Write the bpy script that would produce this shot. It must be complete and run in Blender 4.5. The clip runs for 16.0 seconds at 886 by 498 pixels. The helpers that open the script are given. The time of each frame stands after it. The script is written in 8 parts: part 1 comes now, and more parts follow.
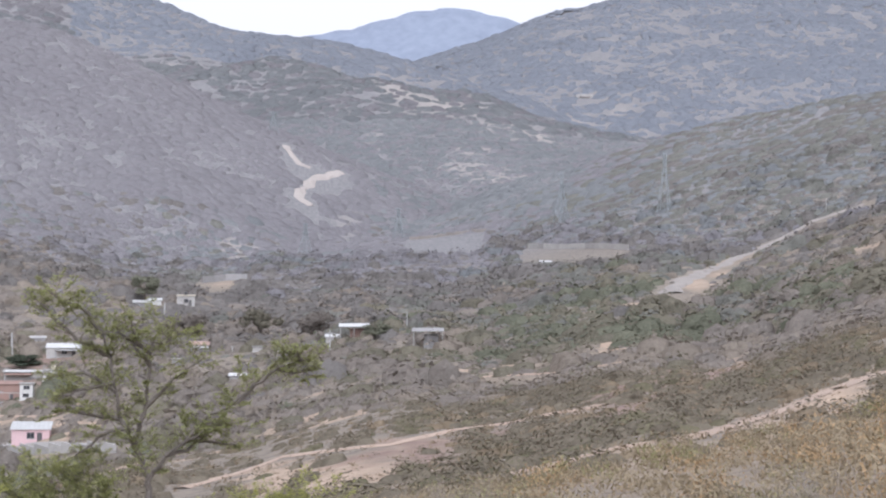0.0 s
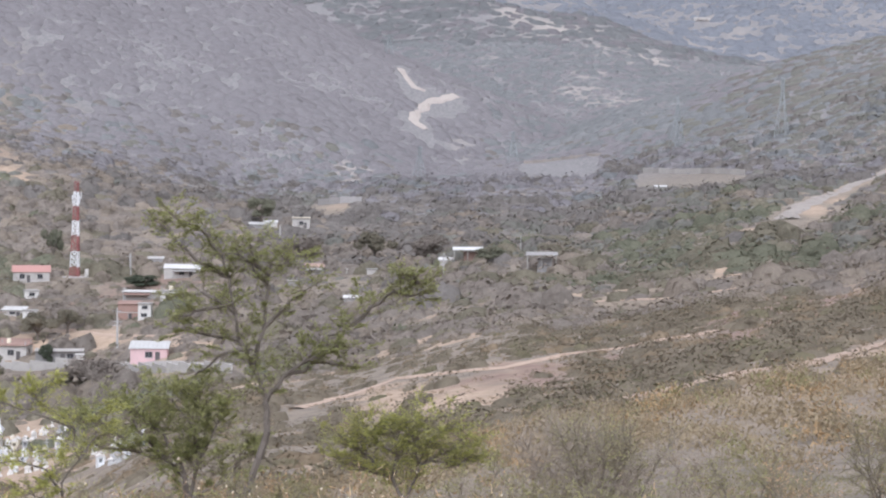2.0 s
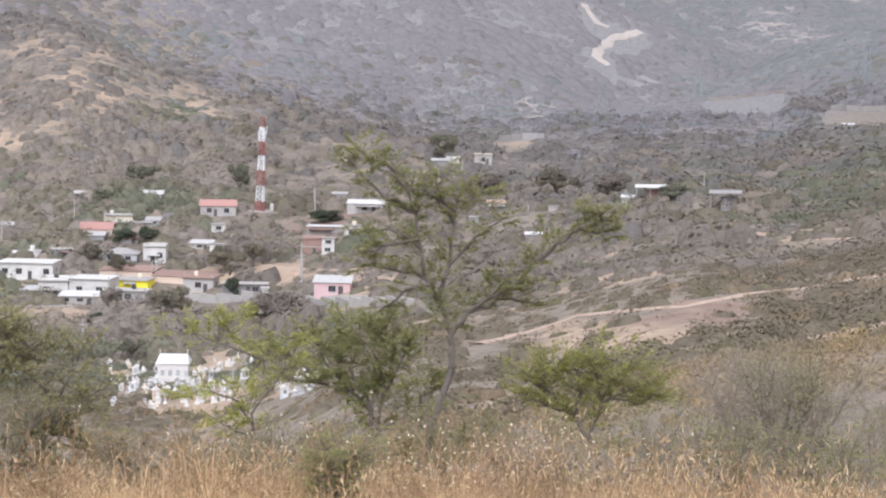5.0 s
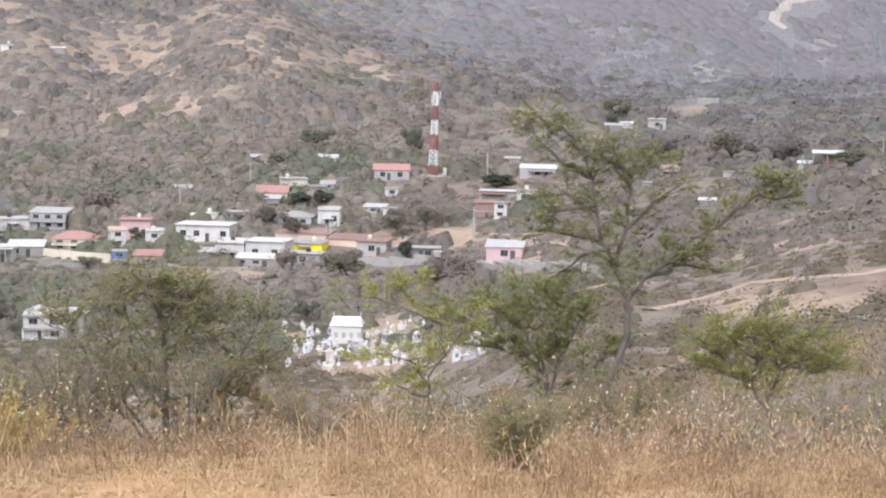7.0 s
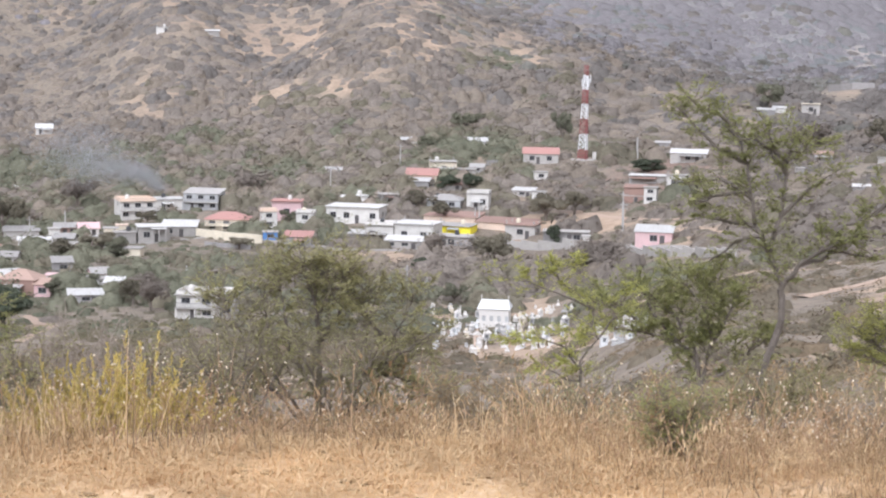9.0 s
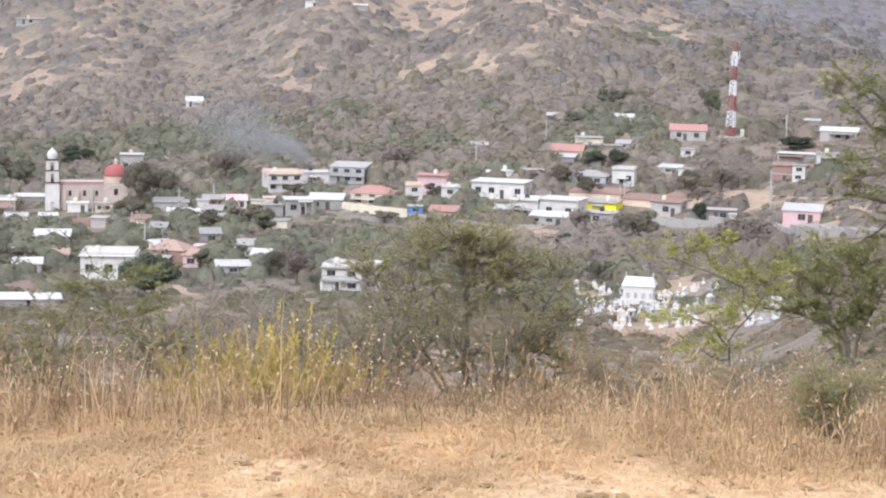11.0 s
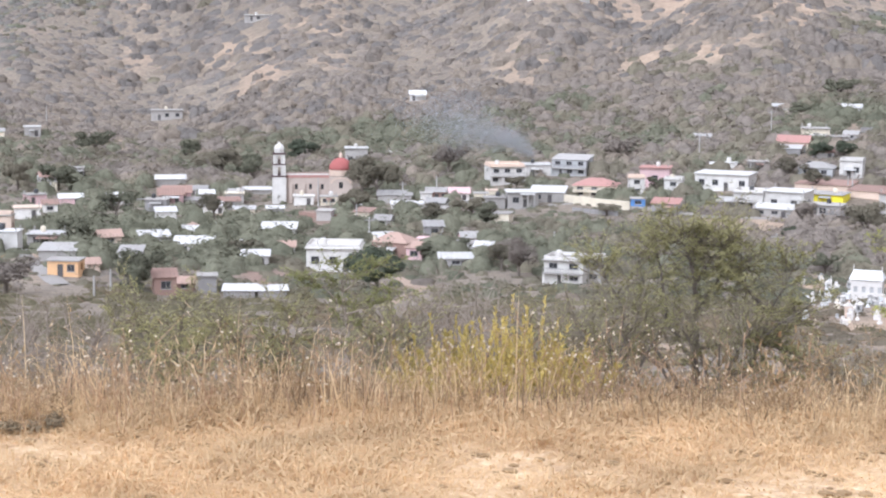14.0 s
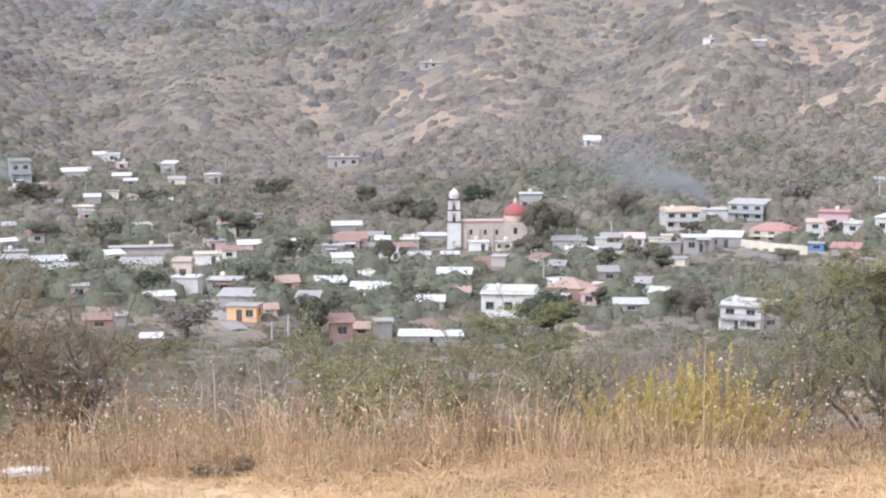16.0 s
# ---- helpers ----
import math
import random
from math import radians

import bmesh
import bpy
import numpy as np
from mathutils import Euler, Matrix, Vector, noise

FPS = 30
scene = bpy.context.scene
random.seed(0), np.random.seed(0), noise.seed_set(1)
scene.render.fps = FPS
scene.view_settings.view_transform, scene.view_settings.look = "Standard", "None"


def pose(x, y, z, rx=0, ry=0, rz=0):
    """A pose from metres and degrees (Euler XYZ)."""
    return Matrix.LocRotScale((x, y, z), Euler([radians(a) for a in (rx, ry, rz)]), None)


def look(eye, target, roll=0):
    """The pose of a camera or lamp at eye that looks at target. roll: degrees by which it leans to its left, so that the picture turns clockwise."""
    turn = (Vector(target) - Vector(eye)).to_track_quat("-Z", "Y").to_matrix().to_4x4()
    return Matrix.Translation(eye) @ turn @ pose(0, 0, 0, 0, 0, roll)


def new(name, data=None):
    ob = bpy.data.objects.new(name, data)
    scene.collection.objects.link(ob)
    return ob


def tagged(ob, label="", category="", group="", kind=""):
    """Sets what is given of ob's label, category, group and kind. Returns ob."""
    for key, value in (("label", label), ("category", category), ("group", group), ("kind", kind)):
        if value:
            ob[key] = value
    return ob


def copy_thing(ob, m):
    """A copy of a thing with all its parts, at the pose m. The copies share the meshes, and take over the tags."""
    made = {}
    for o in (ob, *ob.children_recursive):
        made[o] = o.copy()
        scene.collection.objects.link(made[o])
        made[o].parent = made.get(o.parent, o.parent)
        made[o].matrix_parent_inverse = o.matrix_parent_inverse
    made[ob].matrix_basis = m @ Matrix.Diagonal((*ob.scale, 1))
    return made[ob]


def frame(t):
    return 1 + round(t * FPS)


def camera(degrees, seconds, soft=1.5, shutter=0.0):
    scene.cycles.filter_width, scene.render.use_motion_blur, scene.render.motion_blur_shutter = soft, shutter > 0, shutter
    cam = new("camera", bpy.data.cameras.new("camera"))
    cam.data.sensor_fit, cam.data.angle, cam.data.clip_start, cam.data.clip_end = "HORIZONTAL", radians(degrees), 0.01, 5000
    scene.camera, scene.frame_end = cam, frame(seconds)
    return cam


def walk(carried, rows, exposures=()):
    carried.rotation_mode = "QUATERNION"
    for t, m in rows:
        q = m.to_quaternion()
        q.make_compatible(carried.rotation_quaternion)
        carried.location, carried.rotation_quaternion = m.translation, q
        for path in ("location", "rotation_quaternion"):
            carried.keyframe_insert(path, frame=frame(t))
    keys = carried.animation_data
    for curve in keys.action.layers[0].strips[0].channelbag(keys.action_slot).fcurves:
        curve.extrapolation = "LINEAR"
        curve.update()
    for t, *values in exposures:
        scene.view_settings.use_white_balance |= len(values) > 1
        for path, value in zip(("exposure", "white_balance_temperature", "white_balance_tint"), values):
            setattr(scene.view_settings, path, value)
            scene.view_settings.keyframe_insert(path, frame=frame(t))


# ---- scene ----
# ---- camera: a phone held at arm's length, panning over the valley ----
cam = camera(26.73, 16.0, soft=2.15)
PATH = [
    (0.0, pose(0.111, -0.014, 1.650, 89.337, -0.740, -14.286)),
    (0.5, pose(0.105, -0.012, 1.650, 88.716, -0.897, -13.460)),
    (1.0, pose(0.098, -0.011, 1.650, 88.023, -0.975, -12.547)),
    (1.5, pose(0.091, -0.009, 1.650, 87.399, -1.017, -11.615)),
    (2.0, pose(0.085, -0.008, 1.650, 86.940, -1.037, -10.776)),
    (2.5, pose(0.079, -0.007, 1.650, 86.645, -1.058, -10.048)),
    (3.0, pose(0.074, -0.006, 1.650, 86.412, -1.126, -9.365)),
    (3.5, pose(0.068, -0.005, 1.650, 86.105, -1.199, -8.557)),
    (6.0, pose(0.021, -0.000, 1.650, 84.159, -1.032, -2.515)),
    (6.5, pose(0.010, -0.000, 1.650, 83.902, -1.015, -1.174)),
    (7.0, pose(0.000, -0.000, 1.650, 83.702, -1.056, 0.114)),
    (7.5, pose(-0.010, -0.000, 1.650, 83.520, -1.023, 1.360)),
    (8.0, pose(-0.019, -0.000, 1.650, 83.344, -1.078, 2.579)),
    (8.5, pose(-0.028, -0.001, 1.650, 83.231, -1.092, 3.695)),
    (11.0, pose(-0.071, -0.006, 1.650, 82.254, -1.341, 9.201)),
    (11.5, pose(-0.083, -0.008, 1.650, 81.974, -1.188, 10.736)),
    (12.0, pose(-0.094, -0.010, 1.650, 81.787, -1.027, 12.178)),
    (12.5, pose(-0.103, -0.012, 1.650, 81.761, -0.890, 13.414)),
    (13.0, pose(-0.111, -0.014, 1.650, 81.829, -0.784, 14.411)),
    (13.5, pose(-0.118, -0.016, 1.650, 81.859, -0.627, 15.236)),
    (14.0, pose(-0.123, -0.017, 1.650, 81.922, -0.467, 15.953)),
    (14.5, pose(-0.129, -0.019, 1.650, 82.130, -0.327, 16.705)),
    (15.0, pose(-0.136, -0.021, 1.650, 82.456, -0.086, 17.668)),
    (15.5, pose(-0.147, -0.025, 1.650, 82.876, 0.137, 19.100)),
    (16.0, pose(-0.163, -0.031, 1.650, 83.312, 0.305, 21.253)),
]
walk(cam, PATH, [(0.0, 0.44, 5360, 10), (3.0, 0.50, 5500, 10), (6.0, 0.56, 5550, 10), (8.5, 0.59, 5540, 10), (11.0, 0.65, 5500, 10), (12.0, 0.71, 5380, 10), (16.0, 0.70, 5350, 10)])

# ---- daylight: a bright hazy overcast sky with a veiled sun behind the viewpoint ----
SUN_EL, SUN_AZ = 40.0, 196.0
world = bpy.data.worlds.new("overcast_sky")
scene.world = world
world.use_nodes = True
wn, wl = world.node_tree.nodes, world.node_tree.links
wn.clear()
sky = wn.new("ShaderNodeTexSky")
sky.sky_type, sky.sun_disc = "NISHITA", False
sky.sun_elevation, sky.sun_rotation = radians(SUN_EL), radians(SUN_AZ)
sky.air_density, sky.dust_density, sky.ozone_density = 1.0, 6.0, 1.0
veil = wn.new("ShaderNodeHueSaturation")
veil.inputs["Saturation"].default_value, veil.inputs["Value"].default_value = 0.16, 1.0
flat = wn.new("ShaderNodeMix")
flat.data_type = "RGBA"
flat.inputs[0].default_value = 0.72
flat.inputs[7].default_value = (8.1, 7.2, 6.7, 1)
bg = wn.new("ShaderNodeBackground")
bg.inputs["Strength"].default_value = 0.125
out = wn.new("ShaderNodeOutputWorld")
wl.new(sky.outputs[0], veil.inputs["Color"])
wl.new(veil.outputs[0], flat.inputs[6])
wl.new(flat.outputs[2], bg.inputs["Color"])
wl.new(bg.outputs[0], out.inputs["Surface"])
sun = new("sun", bpy.data.lights.new("sun", "SUN"))
sun.data.energy, sun.data.angle, sun.data.color = 1.7, radians(48), (1.0, 0.95, 0.89)
sun.matrix_world = look((0, 0, 0), (-math.sin(radians(SUN_AZ)) * math.cos(radians(SUN_EL)),
                                    -math.cos(radians(SUN_AZ)) * math.cos(radians(SUN_EL)), -math.sin(radians(SUN_EL))))


# ---- materials ----
def blank(name):
    m = bpy.data.materials.new(name)
    m.use_nodes = True
    nt = m.node_tree
    nt.nodes.clear()
    return m, nt.nodes, nt.links


def mixer(nodes, links, fac, a, b, kind="MIX"):
    n = nodes.new("ShaderNodeMix")
    n.data_type, n.blend_type = "RGBA", kind
    for i, v in ((0, fac), (6, a), (7, b)):
        if hasattr(v, "is_linked"):
            links.new(v, n.inputs[i])
        else:
            n.inputs[i].default_value = v if i == 0 else (*v[:3], 1)
    return n.outputs[2]


def grain(nodes, links, scale, detail=3, rough=.6, lo=.35, hi=.65, coord="Object"):
    tc = nodes.new("ShaderNodeTexCoord")
    n = nodes.new("ShaderNodeTexNoise")
    n.inputs["Scale"].default_value, n.inputs["Detail"].default_value, n.inputs["Roughness"].default_value = scale, detail, rough
    if coord == "World":
        g = nodes.new("ShaderNodeNewGeometry")
        links.new(g.outputs["Position"], n.inputs["Vector"])
    else:
        links.new(tc.outputs[coord], n.inputs["Vector"])
    r = nodes.new("ShaderNodeMapRange")
    r.inputs[1].default_value, r.inputs[2].default_value = lo, hi
    links.new(n.outputs["Fac"], r.inputs[0])
    return r.outputs[0]


def surface(name, base, stain, coarse=.6, fine=12, rough=.9, metal=0.0, bump=.15, spread=.12, dirt=.55):
    """A solid surface: base colour, stains at a coarse grain, a fine grain, slight change from object to object."""
    m, nodes, links = blank(name)
    p = nodes.new("ShaderNodeBsdfPrincipled")
    o = nodes.new("ShaderNodeOutputMaterial")
    big = grain(nodes, links, coarse, 5, .65, .42, .75)
    k = nodes.new("ShaderNodeMath")
    k.operation, k.inputs[1].default_value = "MULTIPLY", dirt
    links.new(big, k.inputs[0])
    c = mixer(nodes, links, k.outputs[0], base, stain)
    small = grain(nodes, links, fine, 3, .6, .25, .8)
    c = mixer(nodes, links, small, c, mixer(nodes, links, 1.0, c, (.8, .8, .8), "MULTIPLY"))
    info = nodes.new("ShaderNodeObjectInfo")
    v = nodes.new("ShaderNodeMapRange")
    v.inputs[3].default_value, v.inputs[4].default_value = 1 - spread, 1 + spread * .3
    links.new(info.outputs["Random"], v.inputs[0])
    h = nodes.new("ShaderNodeHueSaturation")
    links.new(v.outputs[0], h.inputs["Value"])
    links.new(c, h.inputs["Color"])
    links.new(h.outputs[0], p.inputs["Base Color"])
    p.inputs["Roughness"].default_value, p.inputs["Metallic"].default_value = rough, metal
    if bump:
        b = nodes.new("ShaderNodeBump")
        b.inputs["Strength"].default_value, b.inputs["Distance"].default_value = bump, .02
        links.new(small, b.inputs["Height"])
        links.new(b.outputs[0], p.inputs["Normal"])
    links.new(p.outputs[0], o.inputs[0])
    return m


def foliage(name, a, b, c, patch=.05, through_light=.35, relief=0.0):
    """Leaves and twigs: two tones that change over metres, and a third from clump to clump."""
    m, nodes, links = blank(name)
    o = nodes.new("ShaderNodeOutputMaterial")
    big = grain(nodes, links, patch, 3, .6, .35, .65, "World")
    col = mixer(nodes, links, big, a, b)
    geo_ = nodes.new("ShaderNodeNewGeometry")
    col = mixer(nodes, links, geo_.outputs["Random Per Island"], col, c)
    speck = grain(nodes, links, 1.5, 4, .7, .3, .7, "World")
    col = mixer(nodes, links, speck, mixer(nodes, links, 1.0, col, (.80, .80, .80), "MULTIPLY"), mixer(nodes, links, 1.0, col, (1.14, 1.14, 1.12), "MULTIPLY"))
    r = nodes.new("ShaderNodeMapRange")
    r.inputs[3].default_value, r.inputs[4].default_value = .82, 1.18
    info = nodes.new("ShaderNodeObjectInfo")
    links.new(info.outputs["Random"], r.inputs[0])
    h = nodes.new("ShaderNodeHueSaturation")
    links.new(r.outputs[0], h.inputs["Value"])
    links.new(col, h.inputs["Color"])
    d = nodes.new("ShaderNodeBsdfDiffuse")
    t = nodes.new("ShaderNodeBsdfTranslucent")
    s = nodes.new("ShaderNodeMixShader")
    s.inputs[0].default_value = through_light
    if relief:
        bp = nodes.new("ShaderNodeBump")
        bp.inputs["Strength"].default_value, bp.inputs["Distance"].default_value = relief, .6
        links.new(speck, bp.inputs["Height"])
        links.new(bp.outputs[0], d.inputs["Normal"])
    links.new(h.outputs[0], d.inputs[0])
    links.new(h.outputs[0], t.inputs[0])
    links.new(d.outputs[0], s.inputs[1])
    links.new(t.outputs[0], s.inputs[2])
    links.new(s.outputs[0], o.inputs[0])
    return m


M = {}
M["white"] = surface("white_plaster", (.72, .69, .65), (.45, .42, .38), coarse=.45, spread=.14, dirt=.7)
M["cream"] = surface("cream_plaster", (.74, .66, .52), (.5, .44, .36))
M["concrete"] = surface("grey_concrete", (.45, .42, .39), (.26, .25, .24), spread=.25)
M["block"] = surface("bare_block", (.36, .34, .33), (.22, .2, .19), spread=.25)
M["pink"] = surface("pink_plaster", (.72, .50, .50), (.5, .38, .37))
M["blue"] = surface("blue_plaster", (.13, .27, .58), (.12, .2, .4))
M["greyblue"] = surface("grey_blue_plaster", (.47, .47, .47), (.34, .33, .33))
M["yellow"] = surface("yellow_paint", (.95, .82, .05), (.8, .66, .06), dirt=.3)
M["orange"] = surface("orange_plaster", (.72, .45, .24), (.55, .36, .22))
M["peach"] = surface("peach_plaster", (.72, .57, .46), (.55, .44, .36))
M["stone"] = surface("church_stone", (.54, .45, .39), (.38, .31, .27), coarse=.35)
M["brick"] = surface("dull_brick", (.34, .22, .18), (.24, .17, .14))
M["tin"] = surface("white_tin_sheet", (.66, .645, .625), (.47, .44, .41), coarse=.5, rough=.45, dirt=.6, spread=.25)
M["greytin"] = surface("weathered_tin_sheet", (.43, .41, .39), (.28, .24, .22), rough=.5, spread=.3)
M["redroof"] = surface("red_roof_paint", (.44, .24, .21), (.42, .26, .23), dirt=.6)
M["tileroof"] = surface("clay_roof_tiles", (.46, .32, .26), (.34, .25, .21))
M["dome"] = surface("dome_red", (.42, .13, .12), (.32, .13, .12), dirt=.5)
M["band"] = surface("dark_brown_band", (.10, .06, .06), (.07, .05, .05))
M["glass"] = surface("dark_window_glass", (.06, .06, .065), (.02, .02, .02), rough=.15, bump=0)
M["door"] = surface("dark_metal_door", (.10, .09, .09), (.07, .06, .05), rough=.5)
M["frame"] = surface("window_frame", (.25, .24, .24), (.16, .15, .15), rough=.5)
M["mastred"] = surface("mast_red_paint", (.30, .10, .095), (.24, .1, .09), rough=.5, dirt=.3)
M["mastwhite"] = surface("mast_white_paint", (.82, .82, .82), (.66, .64, .62), rough=.5, dirt=.3)
M["pole"] = surface("pale_concrete_pole", (.46, .44, .42), (.34, .32, .3))
M["steel"] = surface("galvanised_steel", (.38, .40, .40), (.28, .29, .29), rough=.5, metal=.4)
M["tank"] = surface("black_water_tank", (.05, .05, .055), (.08, .075, .07), rough=.5)
M["marble"] = surface("tomb_white", (.74, .70, .66), (.62, .60, .57), coarse=1.5)
M["tombblue"] = surface("tomb_pale_blue", (.72, .72, .72), (.60, .62, .65), coarse=1.5)
M["tombgrey"] = surface("tomb_grey", (.45, .44, .43), (.3, .29, .28), coarse=1.5)
M["rock"] = surface("pale_rock", (.34, .30, .265), (.21, .18, .16), coarse=.12, fine=9, bump=.5)
M["bark"] = surface("grey_brown_bark", (.18, .15, .125), (.12, .10, .085), coarse=4, fine=40, bump=.6)
M["twig"] = surface("pale_dry_twig", (.33, .275, .22), (.24, .195, .155), coarse=4, fine=40, bump=.3)
M["fine_twig"] = surface("olive_grey_twig", (.23, .195, .14), (.17, .14, .105), coarse=4, fine=40, bump=.3)
M["quarry"] = surface("pale_quarry_earth", (.46, .40, .355), (.33, .285, .255), coarse=.05, fine=1.5, bump=.4)
M["track"] = surface("pale_dirt_track", (.47, .352, .268), (.34, .25, .19), coarse=.12, fine=3, bump=.3)
M["road"] = surface("pale_road_concrete", (.36, .335, .31), (.26, .24, .22), coarse=.1, fine=3)
M["dark"] = surface("dark_leaf_core", (.03, .035, .02), (.02, .02, .015))
M["grey_brush"] = foliage("leafless_grey_brush", (0.271, 0.232, 0.202), (0.303, 0.261, 0.225), (0.222, 0.193, 0.169), 0.05, .22, .45)
M["brown_brush"] = foliage("dry_brown_brush", (0.271, 0.229, 0.187), (0.241, 0.204, 0.168), (0.306, 0.258, 0.212), 0.05, .22, .45)
M["olive_brush"] = foliage("olive_thorn_brush", (0.228, 0.204, 0.153), (0.254, 0.226, 0.169), (0.176, 0.158, 0.122), 0.05, .22, .45)
M["green_brush"] = foliage("dusty_green_trees", (0.199, 0.197, 0.144), (0.225, 0.218, 0.160), (0.151, 0.151, 0.111), 0.05, .22, .45)
# distance haze is painted into these five base colours: greyer, then bluer farther off
M["far_brush"] = foliage("hazy_grey_mountain_forest", (0.252, 0.233, 0.242), (0.300, 0.279, 0.286), (0.261, 0.244, 0.252), .012, .3, .3)
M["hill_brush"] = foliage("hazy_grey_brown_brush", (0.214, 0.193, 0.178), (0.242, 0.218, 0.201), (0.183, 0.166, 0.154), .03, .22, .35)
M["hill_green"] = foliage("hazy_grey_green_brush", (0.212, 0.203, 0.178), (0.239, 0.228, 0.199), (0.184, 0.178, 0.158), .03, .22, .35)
M["far_green"] = foliage("hazy_green_mountain_forest", (0.241, 0.243, 0.243), (0.278, 0.276, 0.276), (0.226, 0.228, 0.232), .012, .3, .3)
M["distant_forest"] = foliage("hazy_blue_distant_forest", (.285, .293, .325), (.318, .325, .355), (.272, .282, .316), .012, .3, .2)
M["near_twigs"] = foliage("near_grey_twigs", (0.258, 0.207, 0.138), (0.216, 0.175, 0.118), (0.313, 0.253, 0.170), 0.3, 0.25)
M["near_brown"] = foliage("near_dry_leaves", (.32, .222, .125), (.27, .185, .105), (.40, .285, .165), 0.3, 0.25)
M["near_olive"] = foliage("near_olive_leaves", (0.225, 0.208, 0.106), (0.187, 0.174, 0.089), (0.272, 0.246, 0.132), .3, .3)
M["leaf_brown"] = foliage("drying_brown_leaf", (.30, .215, .125), (.25, .18, .105), (.37, .275, .165), .8, .4)
M["leaf"] = foliage("acacia_leaf", (.285, .29, .125), (.235, .24, .105), (.37, .37, .165), .6, .45)
M["leaf_dull"] = foliage("dusty_olive_leaf", (.305, .285, .14), (.25, .235, .115), (.385, .355, .18), 0.6, 0.3)
M["leaf_bright"] = foliage("fresh_green_leaf", (.42, .42, .125), (.34, .35, .105), (.52, .51, .19), .6, .45)
M["leaf_yellow"] = foliage("yellow_green_leaf", (.53, .425, .125), (.42, .345, .115), (.61, .49, .18), .8, .4)
M["leaf_dark"] = foliage("dark_mango_leaf", (.105, .12, .085), (.13, .145, .10), (.09, .10, .075), .4, .35)
M["slope_twigs"] = foliage("slope_grey_twigs", (0.265, 0.223, 0.168), (0.235, 0.200, 0.151), (0.197, 0.168, 0.128), .2, .22)
M["slope_brown"] = foliage("slope_dry_leaves", (0.265, 0.206, 0.143), (0.231, 0.181, 0.126), (0.302, 0.237, 0.166), .2, .22)
M["slope_olive"] = foliage("slope_olive_leaves", (0.195, 0.174, 0.113), (0.168, 0.152, 0.100), (0.230, 0.203, 0.135), .2, .22)
M["straw"] = foliage("dry_straw", (.66, .485, .285), (.53, .37, .21), (.78, .61, .39), .9, .4)
M["straw_red"] = foliage("reddish_dry_weed", (.47, .315, .195), (.39, .255, .16), (.56, .40, .265), .9, .35)
M["seed"] = foliage("pale_seed_head", (.68, .59, .45), (.60, .52, .39), (.78, .70, .57), .9, .4)
M["dead_stem"] = foliage("dark_dead_stem", (.20, .145, .09), (.16, .115, .072), (.25, .185, .12), .9, .2)
M["smoke"] = foliage("thin_grey_smoke", (.46, .468, .49), (.49, .495, .51), (.43, .44, .465), .2, .5)


def ground_material():
    """Soil and litter: dry straw near the road, brown soil beyond, with bare pale and red earth where the cover says so."""
    m, nodes, links = blank("dry_ground")
    p = nodes.new("ShaderNodeBsdfPrincipled")
    o = nodes.new("ShaderNodeOutputMaterial")
    att = nodes.new("ShaderNodeAttribute")
    att.attribute_name = "cover"
    sep = nodes.new("ShaderNodeSeparateColor")
    links.new(att.outputs["Color"], sep.inputs[0])
    big = grain(nodes, links, .012, 4, .6, .4, .62, "World")
    mid = grain(nodes, links, .13, 4, .65, .35, .65, "World")
    fine = grain(nodes, links, 2.6, 4, .7, .3, .7, "World")
    c = mixer(nodes, links, big, (.208, .172, .138), (.236, .197, .159))
    c = mixer(nodes, links, mid, c, mixer(nodes, links, 1.0, c, (.88, .88, .89), "MULTIPLY"))
    # alpha turns far wooded soil cool grey: distance haze painted into the colour
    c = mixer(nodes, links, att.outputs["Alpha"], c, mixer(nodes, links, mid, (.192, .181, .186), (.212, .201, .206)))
    tuft = grain(nodes, links, .55, 4, .7, .35, .62, "World")
    c = mixer(nodes, links, tuft, mixer(nodes, links, 1.0, c, (.74, .75, .74), "MULTIPLY"), mixer(nodes, links, 1.0, c, (1.22, 1.2, 1.14), "MULTIPLY"))
    pale = mixer(nodes, links, mid, (.52, .385, .278), (.41, .302, .216))
    pale = mixer(nodes, links, tuft, mixer(nodes, links, 1.0, pale, (.74, .74, .72), "MULTIPLY"), pale)
    red = mixer(nodes, links, mid, (.24, .158, .125), (.29, .205, .16))
    red = mixer(nodes, links, tuft, mixer(nodes, links, 1.0, red, (.72, .74, .72), "MULTIPLY"), red)
    straw = mixer(nodes, links, fine, (.585, .415, .245), (.68, .505, .315))
    straw = mixer(nodes, links, grain(nodes, links, .8, 5, .7, .40, .75, "World"), straw, (.50, .345, .20))
    straw = mixer(nodes, links, grain(nodes, links, 7.0, 5, .75, .50, .66, "World"), straw, (.44, .295, .175))
    straw = mixer(nodes, links, grain(nodes, links, 26, 4, .75, .52, .68, "World"), straw, (.76, .60, .40))
    # far bare earth is greyed for the same painted haze
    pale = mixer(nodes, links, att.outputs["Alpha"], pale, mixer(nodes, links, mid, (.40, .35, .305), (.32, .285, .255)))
    c = mixer(nodes, links, sep.outputs[0], c, pale)
    c = mixer(nodes, links, sep.outputs[1], c, red)
    c = mixer(nodes, links, sep.outputs[2], c, straw)
    links.new(c, p.inputs["Base Color"])
    p.inputs["Roughness"].default_value = .95
    b = nodes.new("ShaderNodeBump")
    b.inputs["Strength"].default_value, b.inputs["Distance"].default_value = .6, .06
    links.new(fine, b.inputs["Height"])
    links.new(b.outputs[0], p.inputs["Normal"])
    links.new(p.outputs[0], o.inputs[0])
    return m


M["ground"] = ground_material()
